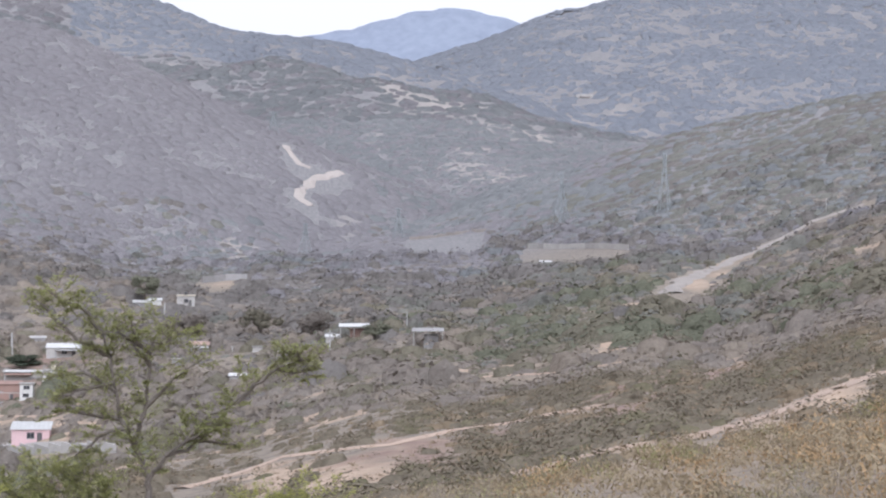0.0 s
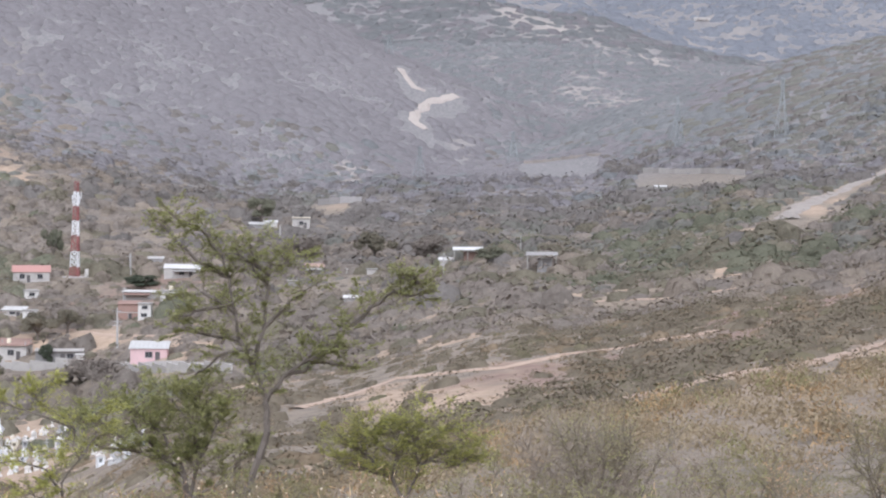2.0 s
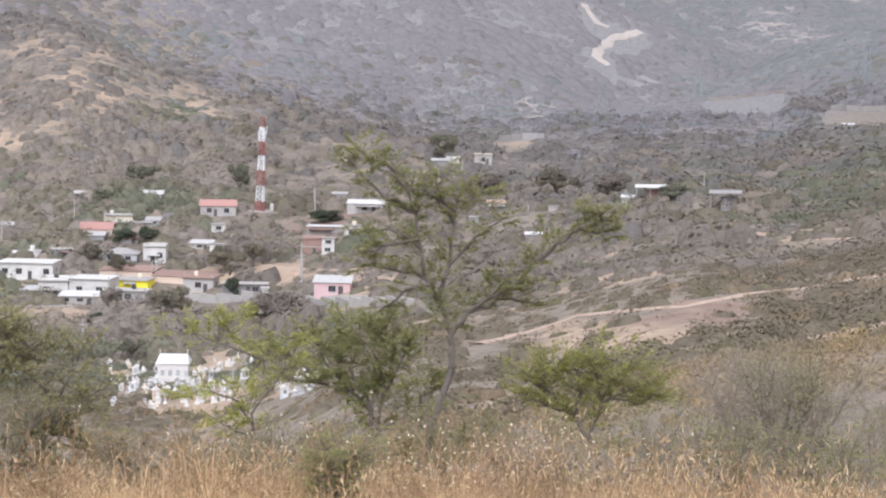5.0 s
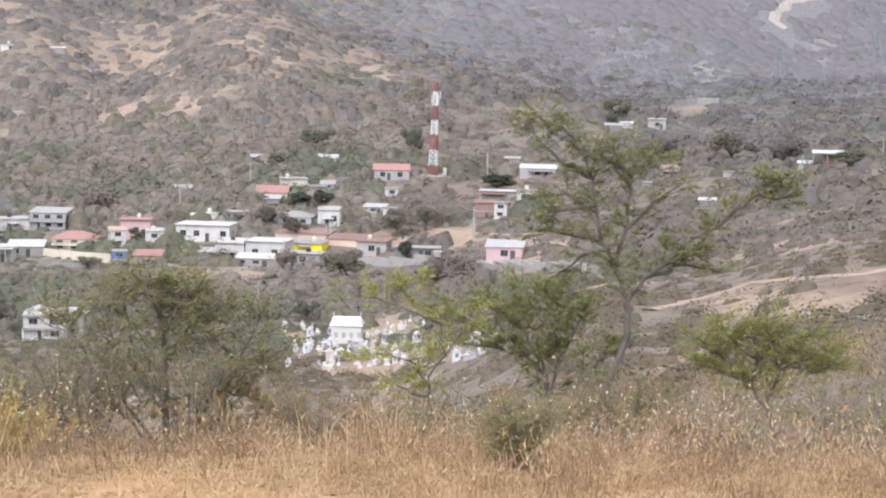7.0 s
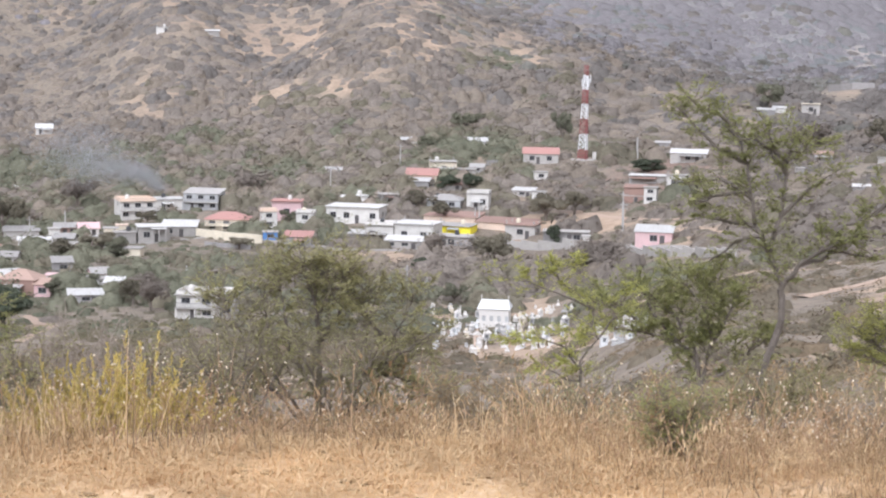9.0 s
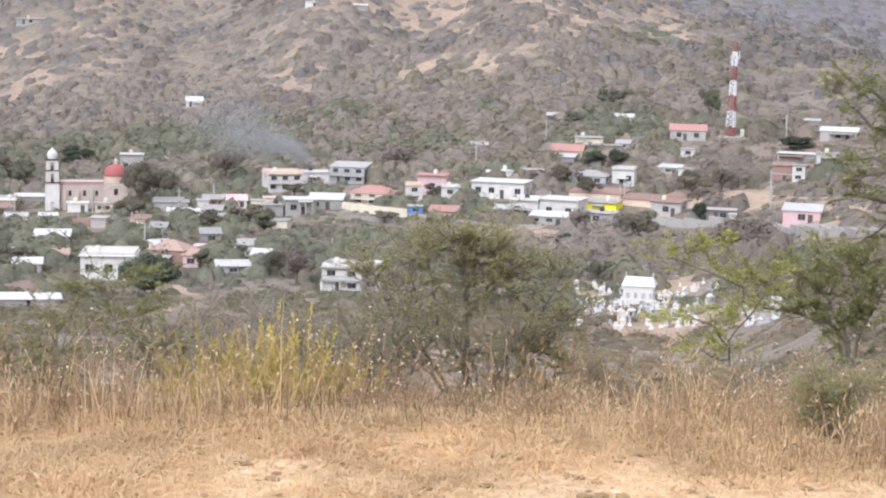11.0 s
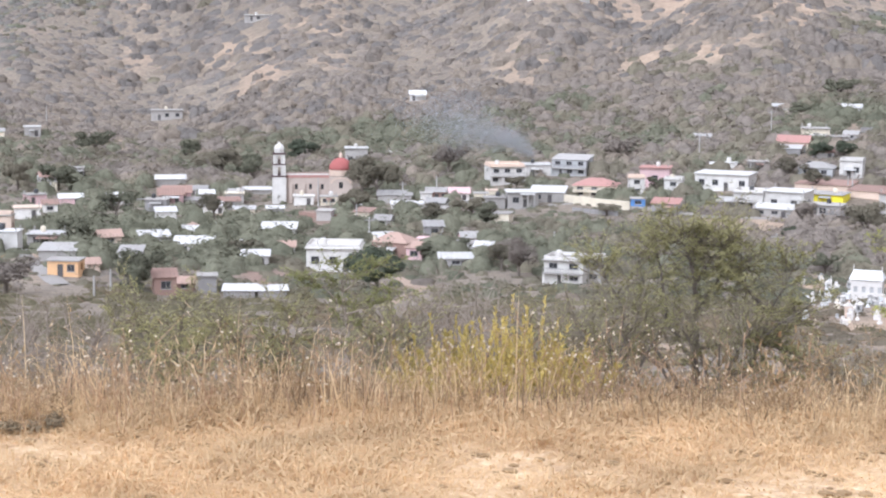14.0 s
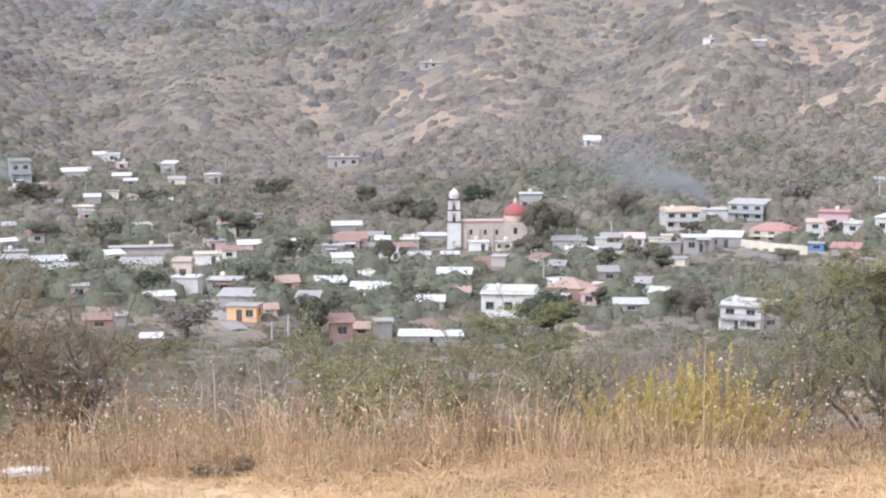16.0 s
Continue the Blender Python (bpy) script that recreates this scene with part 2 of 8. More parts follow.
# ---- lie of the land: cross-sections of the valley by bearing (degrees, left is positive) ----
DIST = np.array([0.1, 7.15, 10, 15, 30, 60, 120, 200, 310, 430, 560, 700, 900, 1300, 2000, 3000, 4800], float)
SECTIONS = {
    -60: [0, 0, -0.7, -1.4, -3.0, -5, -7, -9, -8, 0, 15, 30, 55, 120, 190, 260, 330],
    -30: [0, 0, -0.75, -1.6, -3.5, -5.5, -8.5, -11.5, -11, -4, 6, 16, 35, 85, 150, 230, 330],
    -22: [0, 0, -0.8, -1.7, -4.0, -7, -12, -16, -21, -20, -14, -8, 3, 28, 90, 140, 300],
    -14: [0, 0, -0.8, -1.7, -4.2, -8.5, -15.5, -21.5, -27, -28, -27, -23, -14, 8, 120, 150, 330],
    -6: [0, 0, -0.8, -1.65, -4.5, -10.5, -20, -26.5, -36, -38, -34, -28, -20, -4, 110, 200, 330],
    3: [0, 0, -0.85, -1.7, -5.5, -13, -26, -38, -48, -49.5, -38, -32, -8, 55, 150, 240, 340],
    12: [0, 0, -0.9, -1.75, -5.5, -13, -27, -39, -48, -50, -48, -43, -2, 90, 220, 300, 360],
    21: [0, 0, -0.85, -1.7, -5.2, -12.5, -26, -38, -48, -53, -57.5, -54, -22, 65, 210, 300, 360],
    34: [0, 0, -0.85, -1.65, -5.0, -11.5, -23, -35, -45, -51, -51, -46, -12, 70, 210, 300, 360],
    60: [0, 0, -0.85, -1.65, -5.0, -11, -22, -33, -42, -45, -42, -30, 10, 90, 220, 300, 360],
}
# crests that rise out of the sections: (bearing, distance, height) along the crest, and the fall of the flanks
RIDGES = [
    ([(14, 1000, 55), (9, 900, 25), (5, 820, 9.5), (1.5, 780, -2), (-1.5, 740, -15), (-4, 700, -24)], .30),
    ([(16, 1500, 230), (5, 1450, 185), (-1.2, 1400, 147), (-5, 1340, 105), (-7, 1300, 70), (-9, 1260, 35), (-10.5, 1220, 2)], .42),
    ([(2, 2500, 360), (-4.8, 2450, 290), (-6.3, 2420, 262), (-8.3, 2400, 250), (-10.3, 2400, 242), (-12, 2380, 215)], .33),
    ([(-9.5, 2050, 190), (-11.7, 1980, 160), (-13.6, 1950, 146), (-15.5, 1850, 105), (-18, 1800, 92), (-20.7, 1700, 78), (-22, 1650, 55)], .27),
    ([(-15.2, 2900, 255), (-16.9, 2900, 303), (-18.2, 2900, 338), (-20.5, 2950, 375), (-25, 3000, 385), (-33, 3000, 360)], .36),
    ([(-22.8, 1300, 55), (-24.5, 1250, 80), (-27.6, 1200, 91), (-32, 1150, 105), (-40, 1100, 120)], .34),
]
BEARINGS = sorted(SECTIONS)
TABLE = np.array([SECTIONS[b] for b in BEARINGS], float)


def polar(b, d):
    return -d * np.sin(np.radians(b)), d * np.cos(np.radians(b))


def bumps(x, y, scale, seed):
    """Smooth value noise in -1..1 with a grain of that many metres."""
    u, v = x / scale + 1000.3, y / scale + 1000.7
    i, j = np.floor(u).astype(np.int64), np.floor(v).astype(np.int64)
    fu, fv = u - i, v - j
    fu, fv = fu * fu * (3 - 2 * fu), fv * fv * (3 - 2 * fv)

    def corner(a, b):
        n = (a * 374761393 + b * 668265263 + seed * 144665) & 0x7fffffff
        n = ((n ^ (n >> 13)) * 1274126177) & 0x7fffffff
        return ((n ^ (n >> 16)) & 0xffff) / 32767.5 - 1
    return (corner(i, j) * (1 - fu) + corner(i + 1, j) * fu) * (1 - fv) + (corner(i, j + 1) * (1 - fu) + corner(i + 1, j + 1) * fu) * fv


def spurs(b):
    """Bare spurs that run down the hill behind the village, with gullies between."""
    return sum(np.exp(-((b - c) / w) ** 2) for c, w in ((6.5, 2.2), (13.0, 1.7), (20.5, 2.6), (28.5, 2.4), (36, 2.5)))


def height(x, y):
    """Height of the ground at x, y (arrays)."""
    x, y = np.asarray(x, float), np.asarray(y, float)
    d = np.maximum(np.hypot(x, y), .2)
    b = np.clip(np.degrees(np.arctan2(-x, y)), -60, 60)
    rows = np.array([np.interp(np.log(d), np.log(DIST), r) for r in TABLE])
    k = np.clip(np.searchsorted(BEARINGS, b) - 1, 0, len(BEARINGS) - 2)
    lo, hi = np.array(BEARINGS, float)[k], np.array(BEARINGS, float)[k + 1]
    f = np.clip((b - lo) / (hi - lo), 0, 1)
    f = f * f * (3 - 2 * f)
    z = np.take_along_axis(rows, k[None], 0)[0] * (1 - f) + np.take_along_axis(rows, k[None] + 1, 0)[0] * f
    far = np.clip((d - 600) / 900, 0, 1)
    for crest, fall in RIDGES:
        best = np.full(d.shape, -1e4)
        pts = [(*polar(p[0], p[1]), p[2]) for p in crest]
        for (ax, ay, az), (bx, by, bz) in zip(pts, pts[1:]):
            ll = (bx - ax) ** 2 + (by - ay) ** 2
            s = np.clip(((x - ax) * (bx - ax) + (y - ay) * (by - ay)) / ll, 0, 1)
            off = np.hypot(x - ax - s * (bx - ax), y - ay - s * (by - ay))
            round_top = np.hypot(off, 25) - 25
            best = np.maximum(best, az + s * (bz - az) - fall * round_top)
        soft = 6.0
        z = np.maximum(z, best) + soft * np.exp(-np.abs(z - best) / soft) * .5
    z = z + 11 * (spurs(b) - .45) * np.clip((d - 620) / 160, 0, 1) * np.clip((1250 - d) / 250, 0, 1)
    rough = np.clip((d - 12) / 150, 0, 1)
    z = z + rough * (bumps(x, y, 28, 1) * .7 + bumps(x, y, 75, 2) * 1.3) * np.clip((d - 60) / 500, .15, 1)
    z = z + far * (bumps(x, y, 130, 3) * 7 + bumps(x, y, 60, 4) * 3.5)
    z = z + np.clip((d - 5) / 10, .12, 1) * (bumps(x, y, 1.3, 5) * .05 + bumps(x, y, 4.5, 6) * .10) * np.clip((60 - d) / 40, 0, 1)
    return z


# ---- mesh helpers ----
def link_mesh(name, verts, faces, mats, parent=None, smooth=False, index=None):
    me = bpy.data.meshes.new(name)
    me.from_pydata([tuple(v) for v in verts], [], [tuple(f) for f in faces])
    for m in mats:
        me.materials.append(m)
    if index is not None:
        me.polygons.foreach_set("material_index", np.asarray(index, np.int32))
    if smooth:
        me.polygons.foreach_set("use_smooth", np.ones(len(me.polygons), bool))
    me.update()
    ob = new(name, me)
    ob.parent = parent
    return ob


def tri_mesh(name, pts, mats, index=None, parent=None):
    """Loose triangles: pts is (n, 3, 3)."""
    n = len(pts)
    me = bpy.data.meshes.new(name)
    me.vertices.add(3 * n)
    me.vertices.foreach_set("co", np.asarray(pts, np.float32).ravel())
    me.loops.add(3 * n)
    me.loops.foreach_set("vertex_index", np.arange(3 * n, dtype=np.int32))
    me.polygons.add(n)
    me.polygons.foreach_set("loop_start", np.arange(0, 3 * n, 3, dtype=np.int32))
    for m in mats:
        me.materials.append(m)
    if index is not None:
        me.polygons.foreach_set("material_index", np.asarray(index, np.int32))
    me.update(calc_edges=True)
    ob = new(name, me)
    ob.parent = parent
    return ob


def part(name, bm, material, parent, label=""):
    me = bpy.data.meshes.new(name)
    bm.to_mesh(me)
    bm.free()
    me.materials.append(material)
    ob = new(name, me)
    ob.parent = parent
    return tagged(ob, label)


def thing(name, label, category, m, group=""):
    ob = new(name)
    ob.empty_display_size = .5
    ob.matrix_world = m
    return tagged(ob, label, category, group)


def box(bm, x0, y0, z0, x1, y1, z1):
    v = [bm.verts.new(p) for p in ((x0, y0, z0), (x1, y0, z0), (x1, y1, z0), (x0, y1, z0), (x0, y0, z1), (x1, y0, z1), (x1, y1, z1), (x0, y1, z1))]
    for f in ((3, 2, 1, 0), (4, 5, 6, 7), (0, 1, 5, 4), (1, 2, 6, 5), (2, 3, 7, 6), (3, 0, 4, 7)):
        bm.faces.new([v[i] for i in f])


def ring(bm, profile, n, closed=True, x=0, y=0):
    """A turned shape from (radius, height) pairs."""
    loops = [[bm.verts.new((x + r * math.cos(2 * math.pi * k / n), y + r * math.sin(2 * math.pi * k / n), z)) for k in range(n)] for r, z in profile]
    for a, b in zip(loops, loops[1:]):
        for k in range(n):
            bm.faces.new((a[k], a[(k + 1) % n], b[(k + 1) % n], b[k]))
    if closed:
        bm.faces.new(loops[0][::-1])
        bm.faces.new(loops[-1])


def tube(bm, a, b, ra, rb, n=6):
    a, b = Vector(a), Vector(b)
    q = (b - a).to_track_quat("Z", "Y")
    lo = [bm.verts.new(a + q @ Vector((ra * math.cos(2 * math.pi * k / n), ra * math.sin(2 * math.pi * k / n), 0))) for k in range(n)]
    hi = [bm.verts.new(b + q @ Vector((rb * math.cos(2 * math.pi * k / n), rb * math.sin(2 * math.pi * k / n), 0))) for k in range(n)]
    for k in range(n):
        bm.faces.new((lo[k], lo[(k + 1) % n], hi[(k + 1) % n], hi[k]))
    bm.faces.new(lo[::-1])
    bm.faces.new(hi)


def hz(x, y):
    return float(height(np.array([x]), np.array([y]))[0])


# ---- cover of the ground: patches by bearing and distance ----
PATCHES = []
CLEAR = []
FOOT = []


def patch(b, db, d0, d1, kind):
    PATCHES.append((b, db, d0, d1, kind))


patch(-23.3, 4.46, 65, 105, "straw")
patch(-21.4, 3.79, 56, 90, "straw")
patch(-11.5, 3.81, 131, 210, "pale")
patch(-16.4, 3.47, 323, 395, "straw")
patch(-13.0, 1.30, 1805, 2210, "pale")
patch(-13.5, 0.87, 1741, 1857, "pale")
patch(-16.9, 1.12, 1613, 1813, "pale")
patch(-18.7, 0.69, 1738, 2294, "pale")
patch(-20.0, 0.95, 1835, 2237, "pale")
patch(-12.1, 0.35, 1583, 1680, "pale")
patch(-15.6, 0.69, 1579, 1690, "pale")
patch(-11.4, 0.39, 1080, 1147, "pale")
patch(-19.7, 0.69, 2254, 2372, "pale")
patch(-12.5, 1.39, 780, 867, "pale")
patch(-15.1, 0.65, 758, 827, "straw")
patch(-8.2, 0.86, 970, 1045, "pale")
patch(-7.7, 0.68, 819, 908, "pale")
patch(-22.0, 0.52, 497, 599, "pale")
patch(-22.9, 0.76, 556, 764, "pale")
patch(-24.3, 0.92, 597, 824, "pale")
patch(-26.0, 1.17, 583, 836, "pale")
patch(-21.9, 2.04, 211, 321, "red")
patch(-19.5, 0.69, 345, 414, "pale")
patch(-19.3, 1.55, 188, 244, "pale")
patch(-11.3, 2.09, 136, 206, "pale")
patch(-9.6, 1.74, 167, 204, "pale")
patch(-13.7, 1.13, 176, 218, "red")
patch(-12.4, 0.96, 124, 194, "pale")
patch(-13.7, 1.21, 158, 209, "red")
patch(-21.3, 1.79, 89, 127, "straw")
patch(-24.5, 1.76, 79, 126, "straw")
patch(-25.9, 1.81, 105, 169, "straw")
patch(-26.7, 1.06, 156, 223, "pale")
patch(-27.0, 0.72, 57, 91, "straw")
patch(-17.7, 2.04, 90, 137, "straw")
patch(-7.5, 1.22, 112, 153, "straw")
patch(-7.5, 0.88, 114, 144, "pale")
patch(4.6, 0.44, 294, 344, "pale")
patch(1.6, 1.04, 303, 339, "pale")
patch(7.7, 0.70, 347, 415, "pale")
patch(6.4, 1.13, 381, 432, "pale")
patch(1.2, 3.27, 216, 301, "pale")
patch(-1.6, 2.60, 465, 565, "red")
patch(0.6, 2.13, 415, 469, "pale")
patch(-2.9, 1.33, 337, 435, "pale")
patch(6.9, 1.21, 523, 587, "red")
patch(18.4, 0.86, 603, 643, "pale")
patch(16.9, 0.35, 280, 322, "pale")
patch(19.5, 0.87, 396, 468, "red")
patch(21.7, 1.04, 290, 347, "red")
patch(26.1, 0.67, 584, 657, "pale")
patch(-9.1, 1.38, 164, 230, "pale")
patch(-11.4, 1.56, 152, 207, "pale")
patch(-12.4, 1.26, 171, 207, "red")
patch(-14.0, 1.21, 185, 218, "pale")
patch(-16.0, 1.39, 190, 221, "red")
patch(-19.8, 1.72, 170, 221, "red")
patch(-22.4, 1.19, 252, 327, "pale")
patch(-21.0, 2.22, 99, 120, "pale")
patch(-24.1, 1.69, 104, 145, "pale")
patch(-26.3, 1.39, 110, 172, "pale")
patch(-11.4, 2.09, 142, 209, "pale")
patch(-19.6, 2.59, 86, 130, "pale")
patch(-1.6, 1.10, 477, 547, "red")
patch(32.3, 0.42, 515, 582, "pale")
patch(28.4, 0.44, 299, 357, "pale")
# bare backs of the spurs, and fields on the valley floor
patch(13.4, 1.07, 664, 760, "tan")
patch(14.1, 0.73, 749, 783, "tan")
patch(11.5, 0.69, 729, 783, "tan")
patch(11.1, 0.52, 682, 740, "tan")
patch(9.7, 0.86, 676, 724, "tan")
patch(8.4, 0.52, 713, 762, "tan")
patch(7.0, 0.86, 677, 713, "tan")
patch(4.9, 0.69, 706, 736, "tan")
patch(6.2, 0.69, 722, 757, "tan")
patch(9.8, 0.86, 747, 787, "tan")
patch(21.6, 0.74, 705, 807, "tan")
patch(19.3, 0.67, 740, 774, "tan")
patch(19.7, 1.25, 787, 815, "tan")
patch(21.9, 0.95, 843, 908, "tan")
patch(20.0, 1.29, 813, 886, "tan")
patch(22.6, 1.56, 772, 811, "tan")
patch(24.8, 1.03, 801, 940, "tan")
patch(19.4, 0.61, 742, 764, "tan")
patch(16.4, 0.77, 817, 877, "tan")
patch(12.8, 0.57, 758, 835, "tan")
patch(11.9, 1.16, 757, 799, "tan")
patch(11.0, 1.08, 713, 772, "tan")
patch(8.9, 0.84, 747, 809, "tan")
patch(5.9, 1.54, 703, 779, "tan")
patch(7.6, 1.19, 672, 708, "tan")
patch(5.2, 1.20, 789, 1032, "tan")
patch(2.2, 1.04, 710, 768, "tan")
patch(-12.6, 1.04, 1875, 2222, "field")
patch(-13.7, 1.04, 1808, 1899, "field")
patch(-14.4, 1.04, 1857, 2250, "field")
patch(-18.2, 1.03, 2168, 2323, "field")
patch(-20.2, 0.94, 2212, 2250, "field")
patch(-16.3, 1.04, 1687, 1799, "field")
patch(-17.3, 1.55, 1683, 1764, "field")
patch(-19.2, 1.03, 2346, 2387, "field")
patch(-15.2, 0.52, 1812, 1871, "field")
patch(-6.1, 0.34, 2039, 2105, "field")
patch(-12.2, 0.43, 1630, 1712, "field")
patch(-14.8, 0.69, 1492, 1556, "field")
patch(-16.3, 0.87, 1441, 1510, "field")
patch(-14.4, 1.35, 799, 839, "field")
patch(-12.6, 0.78, 845, 910, "field")
patch(-7.8, 0.60, 1029, 1042, "field")
patch(-8.8, 0.43, 949, 1047, "field")
patch(-7.9, 1.03, 923, 992, "field")
patch(-7.9, 0.52, 602, 646, "field")
patch(-10.1, 0.52, 845, 933, "field")
patch(-10.7, 1.48, 144, 190, "field")
patch(-11.5, 1.74, 164, 205, "field")
patch(-13.4, 1.31, 168, 218, "field")
patch(-21.5, 1.45, 221, 330, "red")
patch(-23.1, 0.68, 246, 325, "field")
patch(-19.9, 1.03, 193, 266, "red")
patch(-19.3, 1.21, 112, 129, "field")
patch(-21.6, 1.45, 108, 125, "field")
patch(-23.9, 1.10, 123, 159, "field")
patch(-25.0, 0.84, 142, 167, "field")
patch(-26.3, 0.65, 128, 198, "field")
patch(-26.5, 0.57, 68, 100, "red")
patch(-20.5, 2.06, 88, 112, "field")


def inside(b, d, p, x, y):
    w = bumps(x, y, max(6, p[2] * .03), 11) * .45 + bumps(x, y, max(2.5, p[2] * .011), 12) * .35
    mid, half = math.log(p[2] * p[3]) / 2, max(.012, math.log(p[3] / p[2]) / 2)
    return np.clip(1.5 * (1.1 + w - np.hypot((b - p[0]) / p[1], (np.log(d) - mid) / half)), 0, 1)


def bare_spurs(b, d):
    """Dry grass and bare earth down the backs of the spurs; the gullies between stay wooded."""
    out = np.zeros(np.shape(b))
    for c, w, k, low in ((13.5, 1.2, 1.0, 640), (10.3, 1.3, 1.0, 680), (7.2, 1.9, .95, 780), (21.2, 1.3, 1.0, 640), (25.0, 2.0, .45, 740), (31.0, 2.0, .15, 760), (17.3, .6, .4, 640), (3.5, 1.2, .5, 720)):
        out = np.maximum(out, k * np.exp(-((b - c) / w) ** 2) * np.clip((d - low) / 40, 0, 1))
    return out


def cover(x, y):
    """Bare pale earth, red earth, dry grass: shares in 0..1."""
    d = np.maximum(np.hypot(x, y), .2)
    b = np.degrees(np.arctan2(-x, y))
    pale, red, straw = np.zeros(d.shape), np.zeros(d.shape), np.zeros(d.shape)
    straw = np.clip((8.4 + .8 * bumps(x, y, 1.5, 9) - d) / 1.2, 0, 1) + .45 * np.clip((26 - d) / 20, 0, 1) * np.clip(bumps(x, y, 2.2, 14) + .1, 0, 1)
    # the sunburnt slopes behind the village
    slope = np.clip((d - 600) / 120, 0, 1) * np.clip((1150 - d) / 150, 0, 1) * np.clip((b + 3) / 4, 0, 1)
    n = bumps(x, y, 70, 21) * .7 + bumps(x, y, 24, 22) * .5 + bumps(x, y, 9, 23) * .35
    tan = bare_spurs(b + 1.1 * bumps(x, y, 60, 24), d)
    pale = np.maximum(pale, slope * np.clip(n * .8 + 1.0 * tan - .7, 0, .5))
    red = np.maximum(red, slope * np.clip(n * .5 + .4 * tan - .4, 0, .25))
    pale = np.maximum(pale, np.clip((bumps(x, y, 40, 31) + bumps(x, y, 15, 32) - .95) * 2.5, 0, .7) * np.clip((d - 90) / 60, 0, 1) * np.clip((800 - d) / 250, 0, 1))
    for p in PATCHES:
        f = inside(b, d, p, x, y)
        if p[4] == "red":
            red = np.maximum(red, f)
            pale = pale * (1 - f)
        elif p[4] == "straw":
            straw = np.maximum(straw, f * .12)
        elif p[4] == "tan":
            pale = np.maximum(pale, f * np.clip(.48 + .6 * n, .08, .75))
        elif p[4] in ("pale", "field"):
            pale = np.maximum(pale, f * np.where(d > 600, np.clip(.5 + .5 * n, .1, .75), np.clip(.85 + .4 * n, .45, 1) * np.clip((d - 80) / 80, .15, 1)))
    return np.clip(pale, 0, 1), np.clip(red, 0, 1), np.clip(straw, 0, 1)


# ---- the ground: one sheet out to the horizon, finer where one looks ----
def build_ground():
    b = np.concatenate([np.arange(-180, -40, 4.0), np.arange(-40, 46, .25), np.arange(46, 180, 4.0)])
    d = np.concatenate([[.3], np.exp(np.arange(np.log(.8), np.log(60), .05)), np.exp(np.arange(np.log(60), np.log(2600), .016)), np.exp(np.linspace(np.log(2600), np.log(4800), 30))])
    bb, dd = np.meshgrid(np.radians(b), d)
    x, y = -dd * np.sin(bb), dd * np.cos(bb)
    z = height(x.ravel(), y.ravel()).reshape(x.shape)
    nr, nc = x.shape
    i = np.arange(nr * nc).reshape(nr, nc)
    nxt = np.roll(i, -1, 1)
    quads = np.stack([i[:-1], i[1:], nxt[1:], nxt[:-1]], -1).reshape(-1, 4)
    co = np.stack([x, y, z], -1).reshape(-1, 3)
    me = bpy.data.meshes.new("ground")
    n = len(quads)
    me.vertices.add(len(co) + 1)
    me.vertices.foreach_set("co", np.append(co, [[0, 0, hz(0, 0)]], 0).astype(np.float32).ravel())
    cap = np.stack([np.full(nc, len(co)), i[0], nxt[0]], -1)
    me.loops.add(4 * n + 3 * nc)
    me.loops.foreach_set("vertex_index", np.concatenate([quads.ravel(), cap.ravel()]).astype(np.int32))
    me.polygons.add(n + nc)
    me.polygons.foreach_set("loop_start", np.concatenate([np.arange(n) * 4, 4 * n + np.arange(nc) * 3]).astype(np.int32))
    me.polygons.foreach_set("use_smooth", np.ones(n + nc, bool))
    me.update(calc_edges=True)
    me.validate()
    p, r, s = cover(co[:, 0], co[:, 1])
    dist = np.hypot(co[:, 0], co[:, 1])
    # alpha: haze tint painted into the far wooded ground from about 1 km
    hazy_forest = np.clip((dist - 1050 + 230 * np.clip((3 - np.degrees(np.arctan2(-co[:, 0], co[:, 1]))) / 4, 0, 1) + 60 * bumps(co[:, 0], co[:, 1], 90, 15)) / 200, 0, 1)
    col = np.append(np.stack([p, r, s, hazy_forest], -1), [[0, 0, 1, 0]], 0)
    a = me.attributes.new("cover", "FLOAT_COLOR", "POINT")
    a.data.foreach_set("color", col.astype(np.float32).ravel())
    me.materials.append(M["ground"])
    tagged(new("ground", me), "dry hillside and valley soil with straw and bare earth", "ground", kind="structure")


build_ground()


# ---- houses ----
def wall_cells(bm, x0, x1, y0, y1, z0, z1, holes, along="x"):
    """A wall slab with rectangular openings (a0, a1, z0, z1) right through it, as blocks between the openings."""
    a_lo, a_hi = (x0, x1) if along == "x" else (y0, y1)
    cuts = sorted({a_lo, a_hi, *[h[0] for h in holes], *[h[1] for h in holes]})
    for a, b in zip(cuts, cuts[1:]):
        span = sorted([(h[2], h[3]) for h in holes if h[0] < (a + b) / 2 < h[1]])
        z = z0
        for lo, hi in [*span, (z1, z1)]:
            if lo > z + .01:
                if along == "x":
                    box(bm, a, y0, z, b, y1, lo)
                else:
                    box(bm, x0, a, z, x1, b, lo)
            z = hi


